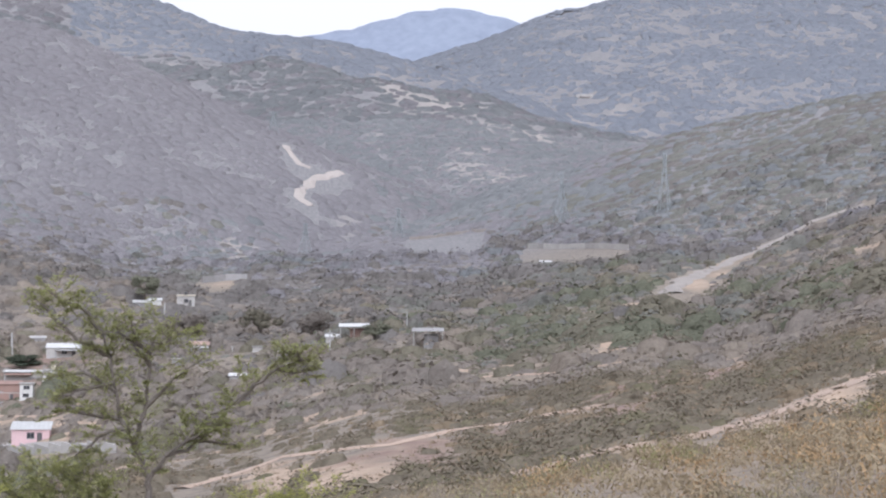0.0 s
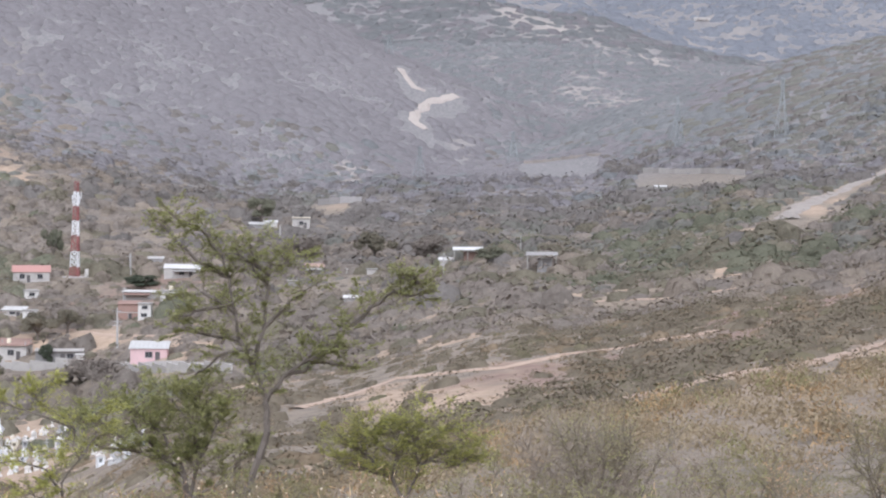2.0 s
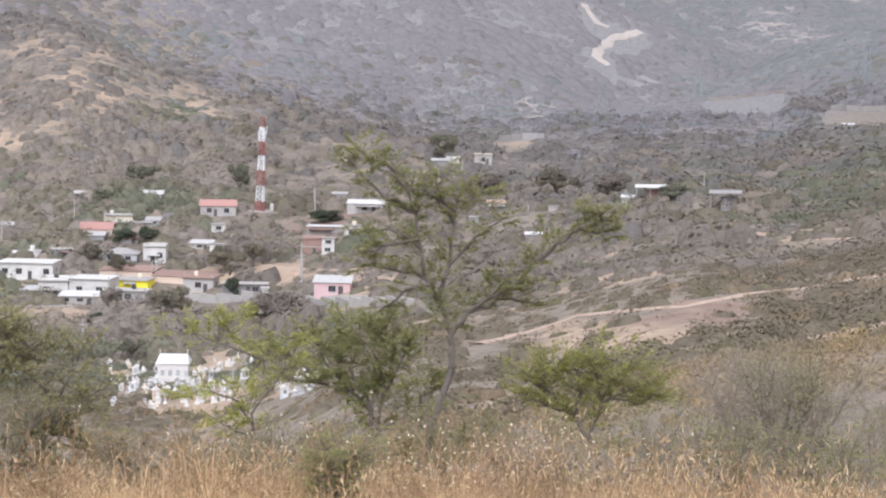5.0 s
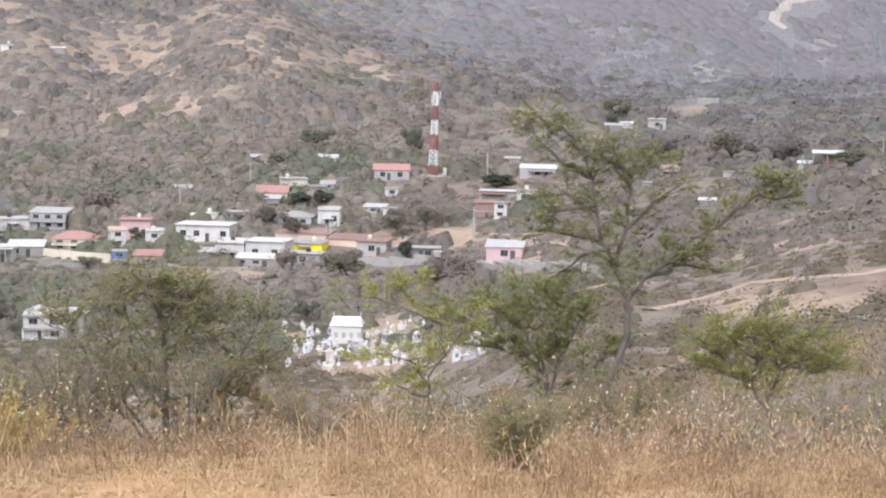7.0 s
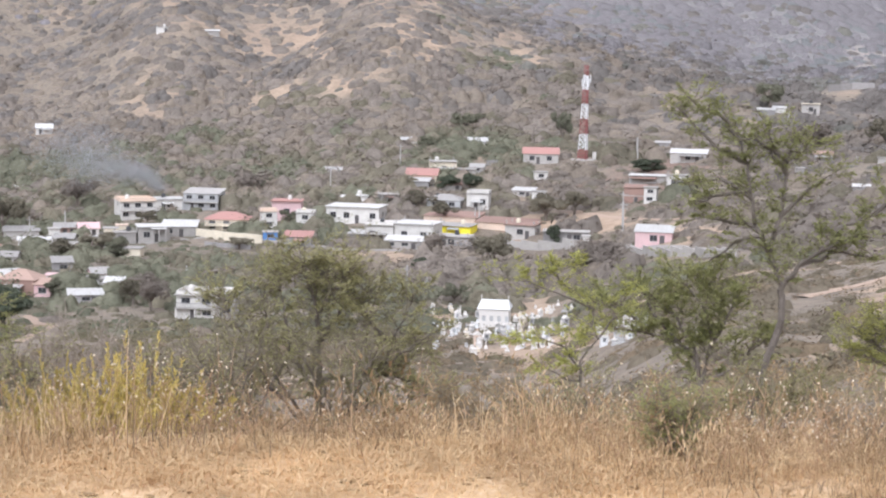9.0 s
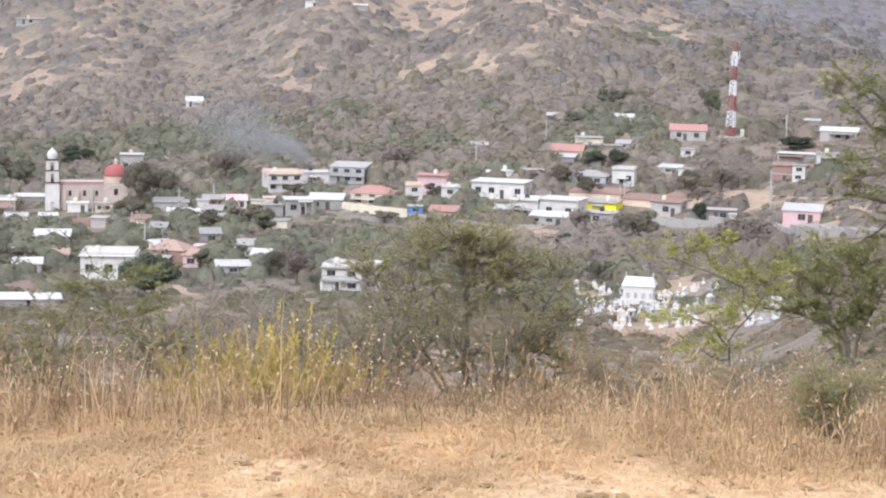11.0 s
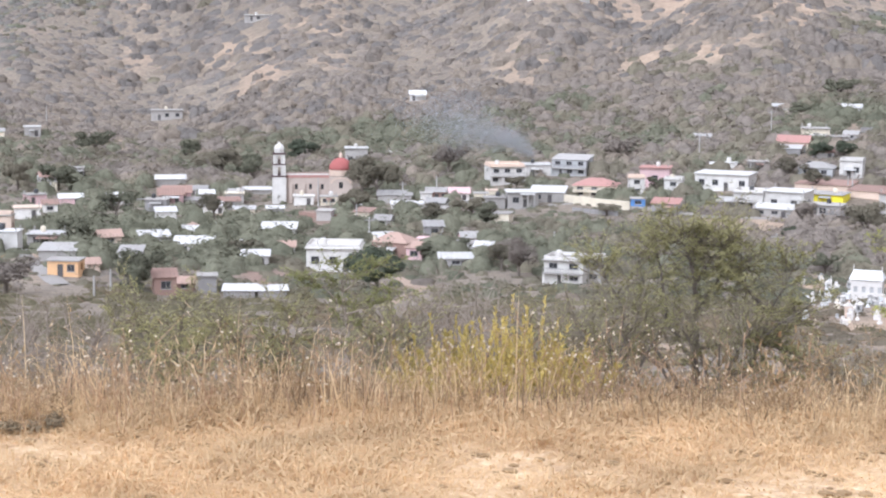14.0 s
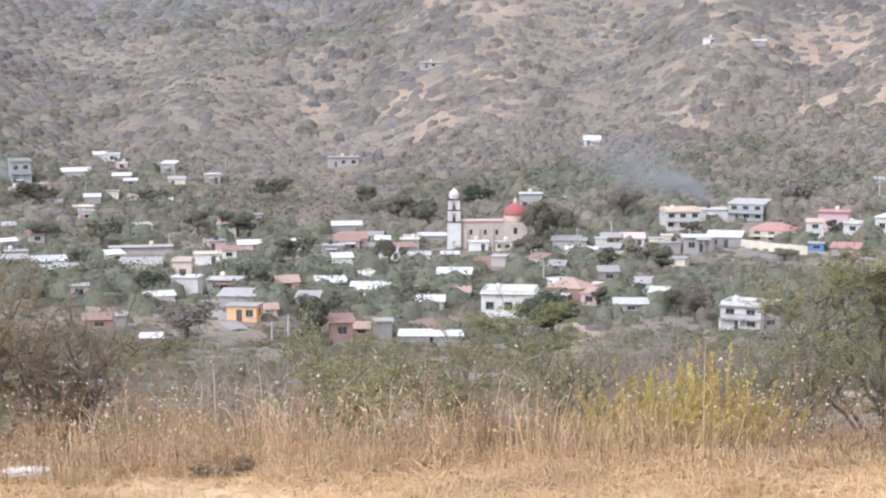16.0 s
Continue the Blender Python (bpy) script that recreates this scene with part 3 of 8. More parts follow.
def sheet(bm, corners, thick, waves=0):
    """A roof sheet over four corners (front left, front right, back right, back left), with a few ribs."""
    fl, fr, br, bl = [Vector(c) for c in corners]
    n = max(2, waves * 2)
    top = [[bm.verts.new(a.lerp(b, k / n) + Vector((0, 0, .07 * (k % 2) if waves else 0))) for k in range(n + 1)] for a, b in ((fl, fr), (bl, br))]
    low = [[bm.verts.new(v.co - Vector((0, 0, thick))) for v in r] for r in top]
    for k in range(n):
        bm.faces.new((top[0][k], top[0][k + 1], top[1][k + 1], top[1][k]))
        bm.faces.new((low[0][k + 1], low[0][k], low[1][k], low[1][k + 1]))
        bm.faces.new((low[0][k], low[0][k + 1], top[0][k + 1], top[0][k]))
        bm.faces.new((top[1][k], top[1][k + 1], low[1][k + 1], low[1][k]))
    bm.faces.new((low[0][0], top[0][0], top[1][0], low[1][0]))
    bm.faces.new((top[0][n], low[0][n], low[1][n], top[1][n]))


def window(parent, x, z, w, h, y=0.0):
    bm = bmesh.new()
    box(bm, x - w / 2, y + .10, z, x + w / 2, y + .13, z + h)
    pane = part("window", bm, M["glass"], parent)
    bm = bmesh.new()
    f = .07
    for a in ((x - w / 2, z, x - w / 2 + f, z + h), (x + w / 2 - f, z, x + w / 2, z + h), (x - w / 2 + f, z + h - f, x + w / 2 - f, z + h),
              (x - w / 2 + f, z, x + w / 2 - f, z + f), (x - f / 2, z + f, x + f / 2, z + h - f)):
        box(bm, a[0], y + .05, a[1], a[2], y + .098, a[3])
    part("frame", bm, M["frame"], pane)
    bm = bmesh.new()
    box(bm, x - w / 2 - .1, y - .08, z - .1, x + w / 2 + .1, y + .04, z - .004)
    part("sill", bm, M["concrete"], pane)


def house(x, y, w, h, depth, wall, roof, roofing, turn, storeys, windows, extra, label):
    """A house with its front towards the viewpoint, turned by some degrees; h is the height of the visible wall and roof."""
    rng = random.Random(int(x * 31 + y * 17))
    b = math.degrees(math.atan2(-x, y))
    z = hz(x, y)
    d = math.hypot(x, y)
    ob = thing("house", label, "house", pose(x, y, z, 0, 0, b + turn), "village houses")
    CLEAR.append((x, y + depth * .4, max(w, depth) * .62))
    FOOT.append((x, y + depth * .45, max(w, depth) * .6))
    for ahead in ((3, 8, 13, 18) if w > 8 else (3, 8) if h > 4 or wall in ("blue", "yellow") else (3,)):
        CLEAR.append((x - x / d * ahead, y - y / d * ahead, max(2.0, w * .45)))
    w2, t = w / 2, .2
    rise = {"flat": .22, "shed": min(.9, h * .28), "gable": min(1.6, h * .38), "hip": min(1.7, h * .38), "open": min(.6, h * .2)}[roof]
    wh = h - rise
    if windows == 0 and w > 5.5 and wh > 2.3 and roof != "open" and wall not in ("yellow", "peach"):
        windows = 1 if w < 8 else 2
    levels = [k * wh / storeys for k in range(storeys + 1)]
    holes, panes = [], []
    level = wh / storeys
    wz, win_h, win_w = level * .34, min(1.35, level * .46), min(1.5, w / (2.0 * max(1, windows)))
    has_door = (storeys > 1 or windows > 0) and w > 4.5
    door_x = rng.choice((-1, 1)) * w * (.08 if windows % 2 == 0 else .24)
    for s in range(storeys):
        for k in range(windows):
            cx = -w2 + w * (k + .5) / windows + rng.uniform(-.15, .15)
            if s == 0 and has_door and abs(cx - door_x) < win_w / 2 + .7:
                continue
            holes.append((cx - win_w / 2, cx + win_w / 2, levels[s] + wz, levels[s] + wz + win_h))
            panes.append((cx, levels[s] + wz))
    if has_door:
        dh = min(2.1, level * .8)
        holes.append((door_x - .5, door_x + .5, 0.0, dh))
    bm = bmesh.new()
    if roof == "open" and storeys == 1:
        box(bm, -w2 * .3, depth * .45, -2.5, w2 * .7, depth * .9, wh * .8)
    else:
        wall_cells(bm, -w2, w2, 0, t, 0, wh, holes)
        side = [(depth * .4, depth * .4 + win_w, levels[-2] + wz, levels[-2] + wz + win_h)] if windows else []
        wall_cells(bm, -w2, -w2 + t, t, depth - t, 0, wh, side, "y")
        wall_cells(bm, w2 - t, w2, t, depth - t, 0, wh, side, "y")
        box(bm, -w2, depth - t, 0, w2, depth, wh)
        box(bm, -w2 - .04, -.04, -3.0, w2 + .04, depth + .04, -.004)
        if roof == "shed" or roof == "gable":
            top = [bm.verts.new(p) for p in ((-w2, 0, wh), (-w2, depth, wh), (-w2, depth if roof == "shed" else depth / 2, wh + rise - .1))]
            bm.faces.new(top)
            top = [bm.verts.new(p) for p in ((w2, 0, wh), (w2, depth if roof == "shed" else depth / 2, wh + rise - .1), (w2, depth, wh))]
            bm.faces.new(top)
            if roof == "shed":
                back = [bm.verts.new(p) for p in ((-w2, depth, wh), (w2, depth, wh), (w2, depth, wh + rise - .1), (-w2, depth, wh + rise - .1))]
                bm.faces.new(back)
    part("body", bm, M[wall], ob)
    if has_door and not (roof == "open" and storeys == 1):
        bm = bmesh.new()
        box(bm, door_x - .5, .08, 0, door_x + .5, .13, dh)
        box(bm, door_x + .32, .05, dh * .48, door_x + .4, .078, dh * .56)
        part("door", bm, M["door"], ob)
    if not (roof == "open" and storeys == 1):
        for cx, cz in panes:
            window(ob, cx, cz, win_w, win_h)
    o = .35
    bm = bmesh.new()
    if roof == "flat":
        over = .6 if w > 6 else .3
        box(bm, -w2 - .25, -over, wh + .003, w2 + .25, depth + .2, wh + .2)
        part("roof", bm, M[roofing], ob)
        if roofing in ("white", "peach", "pink", "concrete", "cream") and h > 4:
            bm = bmesh.new()
            for q in ((-w2, 0, w2, .14), (-w2, depth - .14, w2, depth), (-w2, .14, -w2 + .14, depth - .14), (w2 - .14, .14, w2, depth - .14)):
                box(bm, q[0], q[1], wh + .203, q[2], q[3], wh + .75)
            part("parapet", bm, M[wall if roofing == "concrete" else roofing], ob)
    elif roof == "shed":
        sheet(bm, ((-w2 - o, -o, wh + .05), (w2 + o, -o, wh + .05), (w2 + o, depth + o, wh + rise + .05), (-w2 - o, depth + o, wh + rise + .05)), .05, int(w / .8))
        part("roof", bm, M[roofing], ob)
    elif roof == "gable":
        sheet(bm, ((-w2 - o, -o, wh - .1), (w2 + o, -o, wh - .1), (w2 + o, depth / 2, wh + rise), (-w2 - o, depth / 2, wh + rise)), .08, int(w / .6))
        sheet(bm, ((w2 + o, depth + o, wh - .1), (-w2 - o, depth + o, wh - .1), (-w2 - o, depth / 2, wh + rise), (w2 + o, depth / 2, wh + rise)), .08, int(w / .6))
        part("roof", bm, M[roofing], ob)
    elif roof == "hip":
        c = [bm.verts.new(p) for p in ((-w2 - o, -o, wh), (w2 + o, -o, wh), (w2 + o, depth + o, wh), (-w2 - o, depth + o, wh))]
        g = min(w2, depth / 2)
        a, e = bm.verts.new((-w2 + g * .9, depth / 2, wh + rise)), bm.verts.new((w2 - g * .9 + .01, depth / 2, wh + rise))
        for f in ((c[0], c[1], e, a), (c[1], c[2], e), (c[2], c[3], a, e), (c[3], c[0], a), tuple(c[::-1])):
            bm.faces.new(f)
        part("roof", bm, M[roofing], ob)
    else:
        sheet(bm, ((-w2 - o, -o, h - rise), (w2 + o, -o, h - rise + .1), (w2 + o, depth + o, h), (-w2 - o, depth + o, h - .1)), .08, int(w / .8))
        part("roof", bm, M[roofing], ob)
        for px in (-w2 + .1, 0, w2 - .1):
            for py in (.1, depth - .1):
                bm = bmesh.new()
                box(bm, px - .09, py - .09, -2.5, px + .09, py + .09, h - rise - .1 + (rise * py / depth))
                part("post", bm, M["concrete"], ob)
        if storeys == 2:
            bm = bmesh.new()
            box(bm, -w2 - .1, -.1, wh / 2 - .2, w2 + .1, depth, wh / 2)
            part("floor_slab", bm, M["concrete"], ob)
    if storeys == 2 and roof != "open" and w > 6:
        bm = bmesh.new()
        box(bm, -w2 - .05, -1.1, levels[1] - .18, w2 + .05, -.004, levels[1])
        part("balcony", bm, M["concrete" if wall != "cream" else "cream"], ob)
        n = max(3, int(w / 2.2))
        for k in range(n):
            px = -w2 + .15 + (w - .3) * k / (n - 1)
            bm = bmesh.new()
            box(bm, px - .1, -1.05, -2.0, px + .1, -.85, levels[1] - .184)
            part("pillar", bm, M[wall], ob)
        bm = bmesh.new()
        box(bm, -w2, -1.08, levels[1] + .78, w2, -1.02, levels[1] + .86)
        for k in range(int(w / .45) + 1):
            px = -w2 + .02 + (w - .04) * k / int(w / .45)
            box(bm, px - .02, -1.07, levels[1] + .002, px + .02, -1.03, levels[1] + .78)
        part("railing", bm, M["frame"], ob)
    if extra == "two_up":
        bm = bmesh.new()
        box(bm, -w2 + .6, .5, -3.2, w2 - .6, depth - .5, -.005)
        part("lower_storey", bm, M["concrete"], ob, "grey ground storey set back under the white one")
        bm = bmesh.new()
        box(bm, -w2 - .2, -.5, -.2, w2 + .2, -.01, -.02)
        part("balcony", bm, M["white"], ob)
    if extra == "tank":
        bm = bmesh.new()
        ring(bm, ((.55, wh + .2), (.6, wh + .35), (.6, wh + 1.1), (.45, wh + 1.35), (.18, wh + 1.45)), 12, True, -w2 * .45, depth * .5)
        part("water_tank", bm, M["tank" if wall != "white" else "white"], ob)
    if extra == "porch":
        bm = bmesh.new()
        pz = level * .92
        box(bm, -w2 * .2, -2.0, pz, w2 * .75, -.06, pz + .14)
        part("porch_roof", bm, M[roofing if roofing != "redroof" else "cream"], ob)
        for px in (-w2 * .15, w2 * .25, w2 * .7):
            bm = bmesh.new()
            box(bm, px - .12, -1.9, -2.5, px + .12, -1.66, pz - .003)
            part("pillar", bm, M[wall], ob)
    if roof == "flat" and w > 4 and extra == "":
        for cx in (-w2 + .3, w2 - .3):
            for cy in (.3, depth - .3):
                if rng.random() < .6:
                    bm = bmesh.new()
                    box(bm, cx - .11, cy - .11, wh + .204, cx + .11, cy + .11, wh + rng.uniform(.6, 1.1))
                    part("column_stub", bm, M["concrete"], ob)
        if rng.random() < .55:
            bm = bmesh.new()
            ring(bm, ((.5, wh + .204), (.55, wh + .35), (.55, wh + 1.0), (.4, wh + 1.2), (.16, wh + 1.3)), 12, True, w2 * rng.uniform(-.5, .5), depth * .6)
            part("water_tank", bm, M[rng.choice(("tank", "white", "cream"))], ob)
    if extra == "" and w > 4 and level > 2.0 and roof != "open" and rng.random() < .5:
        a, e = sorted((rng.uniform(-w2, -w2 * .2), rng.uniform(w2 * .2, w2)))
        az, reach = min(2.3, level * .86), rng.uniform(1.4, 2.4)
        bm = bmesh.new()
        sheet(bm, ((a, -reach, az - .3), (e, -reach, az - .3), (e, -.03, az), (a, -.03, az)), .05, int((e - a) / .7))
        part("awning", bm, M[rng.choice(("greytin", "tin", "brick"))], ob)
        for px in (a + .15, e - .15):
            bm = bmesh.new()
            box(bm, px - .06, -reach + .1, -1.5, px + .06, -reach + .22, az - .36)
            part("post", bm, M["steel"], ob)
    return ob


house(-58.7, 452.9, 13.3, 4.2, 9, "white", "flat", "tin", -14, 1, 4, "two_up", "two-storey white house with a broad flat roof")
house(-37.8, 471.2, 8.6, 3.6, 7, "greyblue", "hip", "greytin", -8, 1, 2, "tank", "grey-blue house with a low hipped tin roof")
house(-115.7, 466.5, 9.0, 4.8, 8, "white", "flat", "peach", 12, 2, 3, "tank", "white two-storey house with a peach parapet")
house(-110.8, 481.3, 7.3, 3.3, 6, "white", "flat", "tin", 10, 1, 1, "", "white house with a flat tin roof")
house(-102.8, 482.0, 9.4, 5.2, 7, "greyblue", "shed", "greytin", -16, 2, 3, "", "grey two-storey house with a tin roof")
house(-88.5, 444.7, 10.6, 4.3, 8, "cream", "hip", "redroof", -8, 2, 3, "porch", "cream two-storey house with a red hipped roof")
house(-78.3, 446.9, 3.8, 4.5, 3, "white", "flat", "peach", 10, 2, 1, "", "narrow white two-storey house")
house(-76.7, 462.3, 7.4, 5.0, 6, "pink", "flat", "redroof", -6, 1, 1, "", "pink house with a red-edged flat roof")
house(-68.7, 441.3, 4.3, 4.6, 3, "white", "flat", "concrete", -10, 2, 1, "", "white two-storey house beside a garden tree")
house(-74.5, 426.5, 3.4, 2.1, 3, "blue", "flat", "concrete", 0, 1, 1, "", "low blue-painted shop in the village")
house(-66.5, 416.0, 6.1, 3.1, 5, "block", "shed", "redroof", -8, 1, 0, "", "block shed with a red tin roof")
house(-100.3, 419.6, 7.2, 3.9, 6, "concrete", "flat", "tin", 6, 1, 2, "porch", "grey concrete house with an open porch")
house(-96.9, 429.7, 8.0, 3.3, 7, "concrete", "shed", "tin", -6, 1, 2, "", "grey house with a pale tin roof")
house(-114.3, 444.5, 2.8, 1.5, 3, "cream", "flat", "peach", 0, 1, 0, "", "small cream hut in the village")
house(-49.3, 428.3, 6.8, 4.2, 6, "white", "flat", "concrete", -12, 1, 2, "", "white house stepping down the street")
house(-41.1, 427.6, 9.4, 4.9, 8, "white", "flat", "tin", -16, 1, 0, "", "long white walled house")
house(-42.3, 417.6, 8.8, 2.5, 5, "concrete", "shed", "tin", -10, 1, 3, "", "low grey row with small windows")
house(-54.1, 428.3, 4.7, 2.4, 4, "block", "shed", "tin", -10, 1, 0, "", "shed with a white tin roof")
house(-32.8, 438.6, 8.5, 2.4, 7, "yellow", "flat", "concrete", -14, 1, 0, "", "bright yellow painted hall wall")
house(-31.6, 418.9, 7.9, 3.1, 5, "concrete", "flat", "concrete", -14, 1, 0, "", "grey concrete base of the hall")
house(-34.8, 452.7, 13.1, 1.9, 9, "peach", "shed", "brick", -16, 1, 0, "", "long hall with a dull red sheet roof")
house(-21.3, 445.1, 14.2, 2.4, 8, "peach", "shed", "brick", -16, 1, 0, "", "long pink-walled hall along the street")
house(-16.8, 434.5, 7.2, 3.6, 6, "concrete", "flat", "brick", -14, 1, 0, "", "unfinished block wall house")
house(-29.1, 470.4, 5.6, 4.3, 5, "white", "flat", "concrete", -8, 1, 2, "", "white house with an outside stair")
house(-47.3, 510.6, 8.5, 4.4, 7, "cream", "gable", "redroof", -8, 1, 2, "", "cream house with a red tin roof")
house(-42.6, 529.8, 7.4, 4.0, 6, "cream", "flat", "concrete", 6, 1, 1, "", "pale concrete house on the slope")
house(-35.9, 518.9, 6.3, 2.8, 5, "concrete", "flat", "concrete", 0, 1, 2, "", "unfinished concrete house in the village")
house(-64.3, 488.6, 3.9, 2.2, 3, "white", "shed", "tin", 0, 1, 0, "", "white shed roofs above the street")
house(-60.9, 489.1, 3.0, 2.1, 3, "white", "flat", "tin", 0, 1, 0, "tank", "white hut with a water tank")
house(-13.9, 483.1, 3.7, 2.9, 3, "white", "flat", "concrete", 0, 1, 1, "", "small white house among trees")
house(-15.5, 548.0, 10.3, 4.7, 7, "concrete", "gable", "redroof", 0, 1, 2, "tank", "low house with a red roof and a tank")
house(10.2, 462.5, 5.0, 4.5, 4, "brick", "open", "brick", -8, 2, 0, "", "unfinished brick house with open upper floor")
house(14.0, 458.1, 3.1, 4.0, 3, "white", "flat", "concrete", -8, 2, 1, "", "white two-storey end of a brick house")
house(12.4, 375.5, 7.3, 3.6, 6, "pink", "shed", "tin", -4, 1, 1, "door", "pink house with a white tin roof")
house(21.8, 480.4, 5.5, 3.2, 4, "white", "flat", "concrete", 6, 1, 1, "", "white house with a flat roof")
house(14.8, 494.8, 10.8, 2.4, 5, "concrete", "flat", "tin", -6, 1, 0, "", "long low grey house")
house(27.1, 540.5, 10.3, 3.6, 6, "concrete", "shed", "tin", -4, 1, 1, "", "house with a long white roof")
house(-1.2, 412.9, 1.5, 1.6, 3, "white", "flat", "concrete", 0, 1, 0, "", "white roadside hut in the village")
house(-5.8, 419.4, 10.2, 2.8, 4, "block", "flat", "concrete", -4, 1, 0, "", "grey walled yard house")
house(-68.5, 604.2, 4.1, 1.5, 3, "block", "shed", "tin", 0, 1, 0, "", "hillside hut with a tin roof")
house(-60.6, 603.3, 4.0, 2.8, 3, "block", "shed", "tin", 0, 1, 0, "", "hillside hut with a bright roof")
house(-56.9, 595.4, 2.5, 2.2, 3, "cream", "flat", "concrete", 0, 1, 0, "", "small cream hillside hut")
house(-36.6, 587.6, 4.6, 3.2, 4, "concrete", "shed", "tin", 0, 1, 1, "", "hillside house with a white roof")
house(-77.5, 551.6, 5.1, 2.9, 4, "block", "shed", "greytin", 0, 1, 0, "", "grey hut on the slope")
house(21.1, 579.9, 4.4, 1.8, 3, "block", "shed", "greytin", 0, 1, 0, "", "grey hut among trees")
house(-108.9, 310.6, 9.5, 4.4, 8, "white", "flat", "white", -6, 1, 3, "tank", "bright white house with a parapet")
house(-117.5, 342.6, 5.9, 2.0, 5, "peach", "hip", "tileroof", -4, 1, 0, "", "house with a clay tile roof")
house(-65.5, 303.8, 6.8, 4.2, 6, "white", "flat", "concrete", -14, 2, 2, "tank", "white two-storey house with a roof tank")
house(-61.0, 306.5, 3.0, 4.3, 3, "concrete", "flat", "white", -14, 2, 1, "", "grey two-storey house wing")
house(-106.1, 334.8, 7.0, 4.9, 6, "brick", "hip", "tileroof", -22, 1, 0, "", "house with a clay tile roof behind a tree")
house(-100.9, 334.0, 3.0, 3.2, 3, "pink", "shed", "tileroof", -12, 1, 1, "", "pink house with a clay roof")
house(-103.2, 349.1, 2.9, 2.4, 3, "white", "flat", "pink", -8, 1, 1, "", "small white and pink house")
house(-94.5, 343.5, 5.4, 2.4, 4, "white", "flat", "concrete", -8, 1, 1, "", "white house with a roof terrace")
house(-88.8, 339.0, 3.2, 2.8, 3, "peach", "shed", "tin", -8, 1, 1, "", "orange house with a white roof")
house(-88.5, 338.2, 1.7, 1.6, 3, "orange", "flat", "concrete", 0, 1, 0, "", "small orange hut in the village")
house(-129.3, 438.3, 2.8, 2.2, 3, "white", "flat", "concrete", 0, 1, 0, "", "white hut by the road")
house(-120.3, 436.8, 4.7, 3.2, 4, "white", "gable", "pink", 6, 1, 1, "", "white house with a pink roof")
house(-137.5, 438.6, 8.4, 2.5, 6, "concrete", "shed", "greytin", 0, 1, 0, "", "grey roadside row in the village")
house(-129.5, 423.1, 7.5, 1.5, 5, "white", "shed", "tin", 0, 1, 0, "", "white-roofed shelter by the road")
house(-127.1, 441.7, 6.1, 2.4, 5, "brick", "shed", "greytin", 0, 1, 2, "", "dull brick row by the road")
house(-114.6, 435.3, 3.4, 2.0, 3, "cream", "flat", "concrete", 0, 1, 0, "", "cream roadside hut in the village")
house(-184.6, 548.9, 7.0, 6.1, 6, "concrete", "flat", "tin", 0, 1, 2, "", "pale concrete house behind the church")
house(-181.7, 568.5, 5.1, 2.0, 4, "concrete", "hip", "tin", 0, 1, 0, "", "house with a white tent roof")
house(-161.8, 439.5, 5.0, 2.4, 4, "white", "flat", "white", 0, 1, 1, "", "white parish room with an arch")
house(-154.7, 438.5, 4.2, 2.3, 3, "cream", "flat", "concrete", 0, 1, 2, "", "cream parish annexe in the village")
house(-201.6, 414.9, 6.2, 2.4, 5, "concrete", "shed", "tin", 0, 1, 2, "", "house with a bright white roof")
house(-191.0, 423.6, 6.2, 3.9, 5, "pink", "gable", "brick", 0, 1, 1, "", "pink house with a dull red roof")
house(-185.7, 427.0, 5.4, 1.7, 4, "concrete", "shed", "greytin", 0, 1, 0, "", "grey shed in the village")
house(-179.6, 437.3, 4.6, 2.9, 4, "concrete", "flat", "cream", 0, 1, 1, "", "pale house by the church")
house(-165.7, 409.2, 5.1, 1.6, 4, "cream", "shed", "tin", 0, 1, 0, "", "cream shed by the lane")
house(-160.7, 416.7, 4.1, 1.5, 3, "block", "shed", "tin", 0, 1, 0, "", "shed with a white roof below the church")
house(-160.3, 327.2, 4.4, 3.2, 3, "peach", "gable", "tileroof", 16, 1, 1, "", "peach house with a clay gable roof")
house(-154.3, 335.0, 5.8, 2.6, 5, "concrete", "shed", "tin", 8, 1, 0, "", "shed with a large white tin roof")
house(-142.7, 326.5, 7.4, 2.6, 6, "concrete", "shed", "tin", -4, 1, 2, "", "long shed with a bright white roof")
house(-139.0, 362.1, 7.1, 2.6, 6, "concrete", "shed", "tin", -4, 1, 2, "", "grey house with a long tin roof")
house(-144.2, 365.2, 1.9, 1.8, 3, "white", "flat", "white", 0, 1, 0, "", "white water-tank hut in the village")
house(-159.7, 365.2, 2.7, 1.9, 3, "peach", "hip", "tileroof", 0, 1, 0, "", "small peach house in the village")
house(-105.5, 258.2, 4.7, 1.4, 4, "block", "shed", "tin", -4, 1, 0, "", "low shed with a torn white roof")
house(-101.0, 260.4, 4.4, 1.4, 3, "block", "shed", "tin", 4, 1, 0, "", "low shed with white sheets")
house(-116.0, 254.8, 3.4, 3.6, 3, "brick", "shed", "brick", 6, 1, 1, "", "brown brick house among bushes")
house(-116.7, 263.6, 2.6, 2.2, 3, "brick", "gable", "tileroof", -6, 1, 1, "", "brick hut with a clay roof")
house(-112.8, 263.3, 2.8, 2.8, 3, "block", "flat", "concrete", 0, 1, 0, "", "unfinished block house in the village")
house(-127.5, 336.2, 3.5, 2.6, 3, "concrete", "gable", "tileroof", 0, 1, 1, "", "grey house with a red roof")
house(-138.0, 342.6, 2.8, 1.6, 3, "block", "flat", "concrete", 0, 1, 1, "", "block house by the lane")
house(-143.1, 285.3, 2.1, 2.3, 3, "peach", "gable", "tileroof", 8, 1, 0, "", "peach hut with a tile roof")
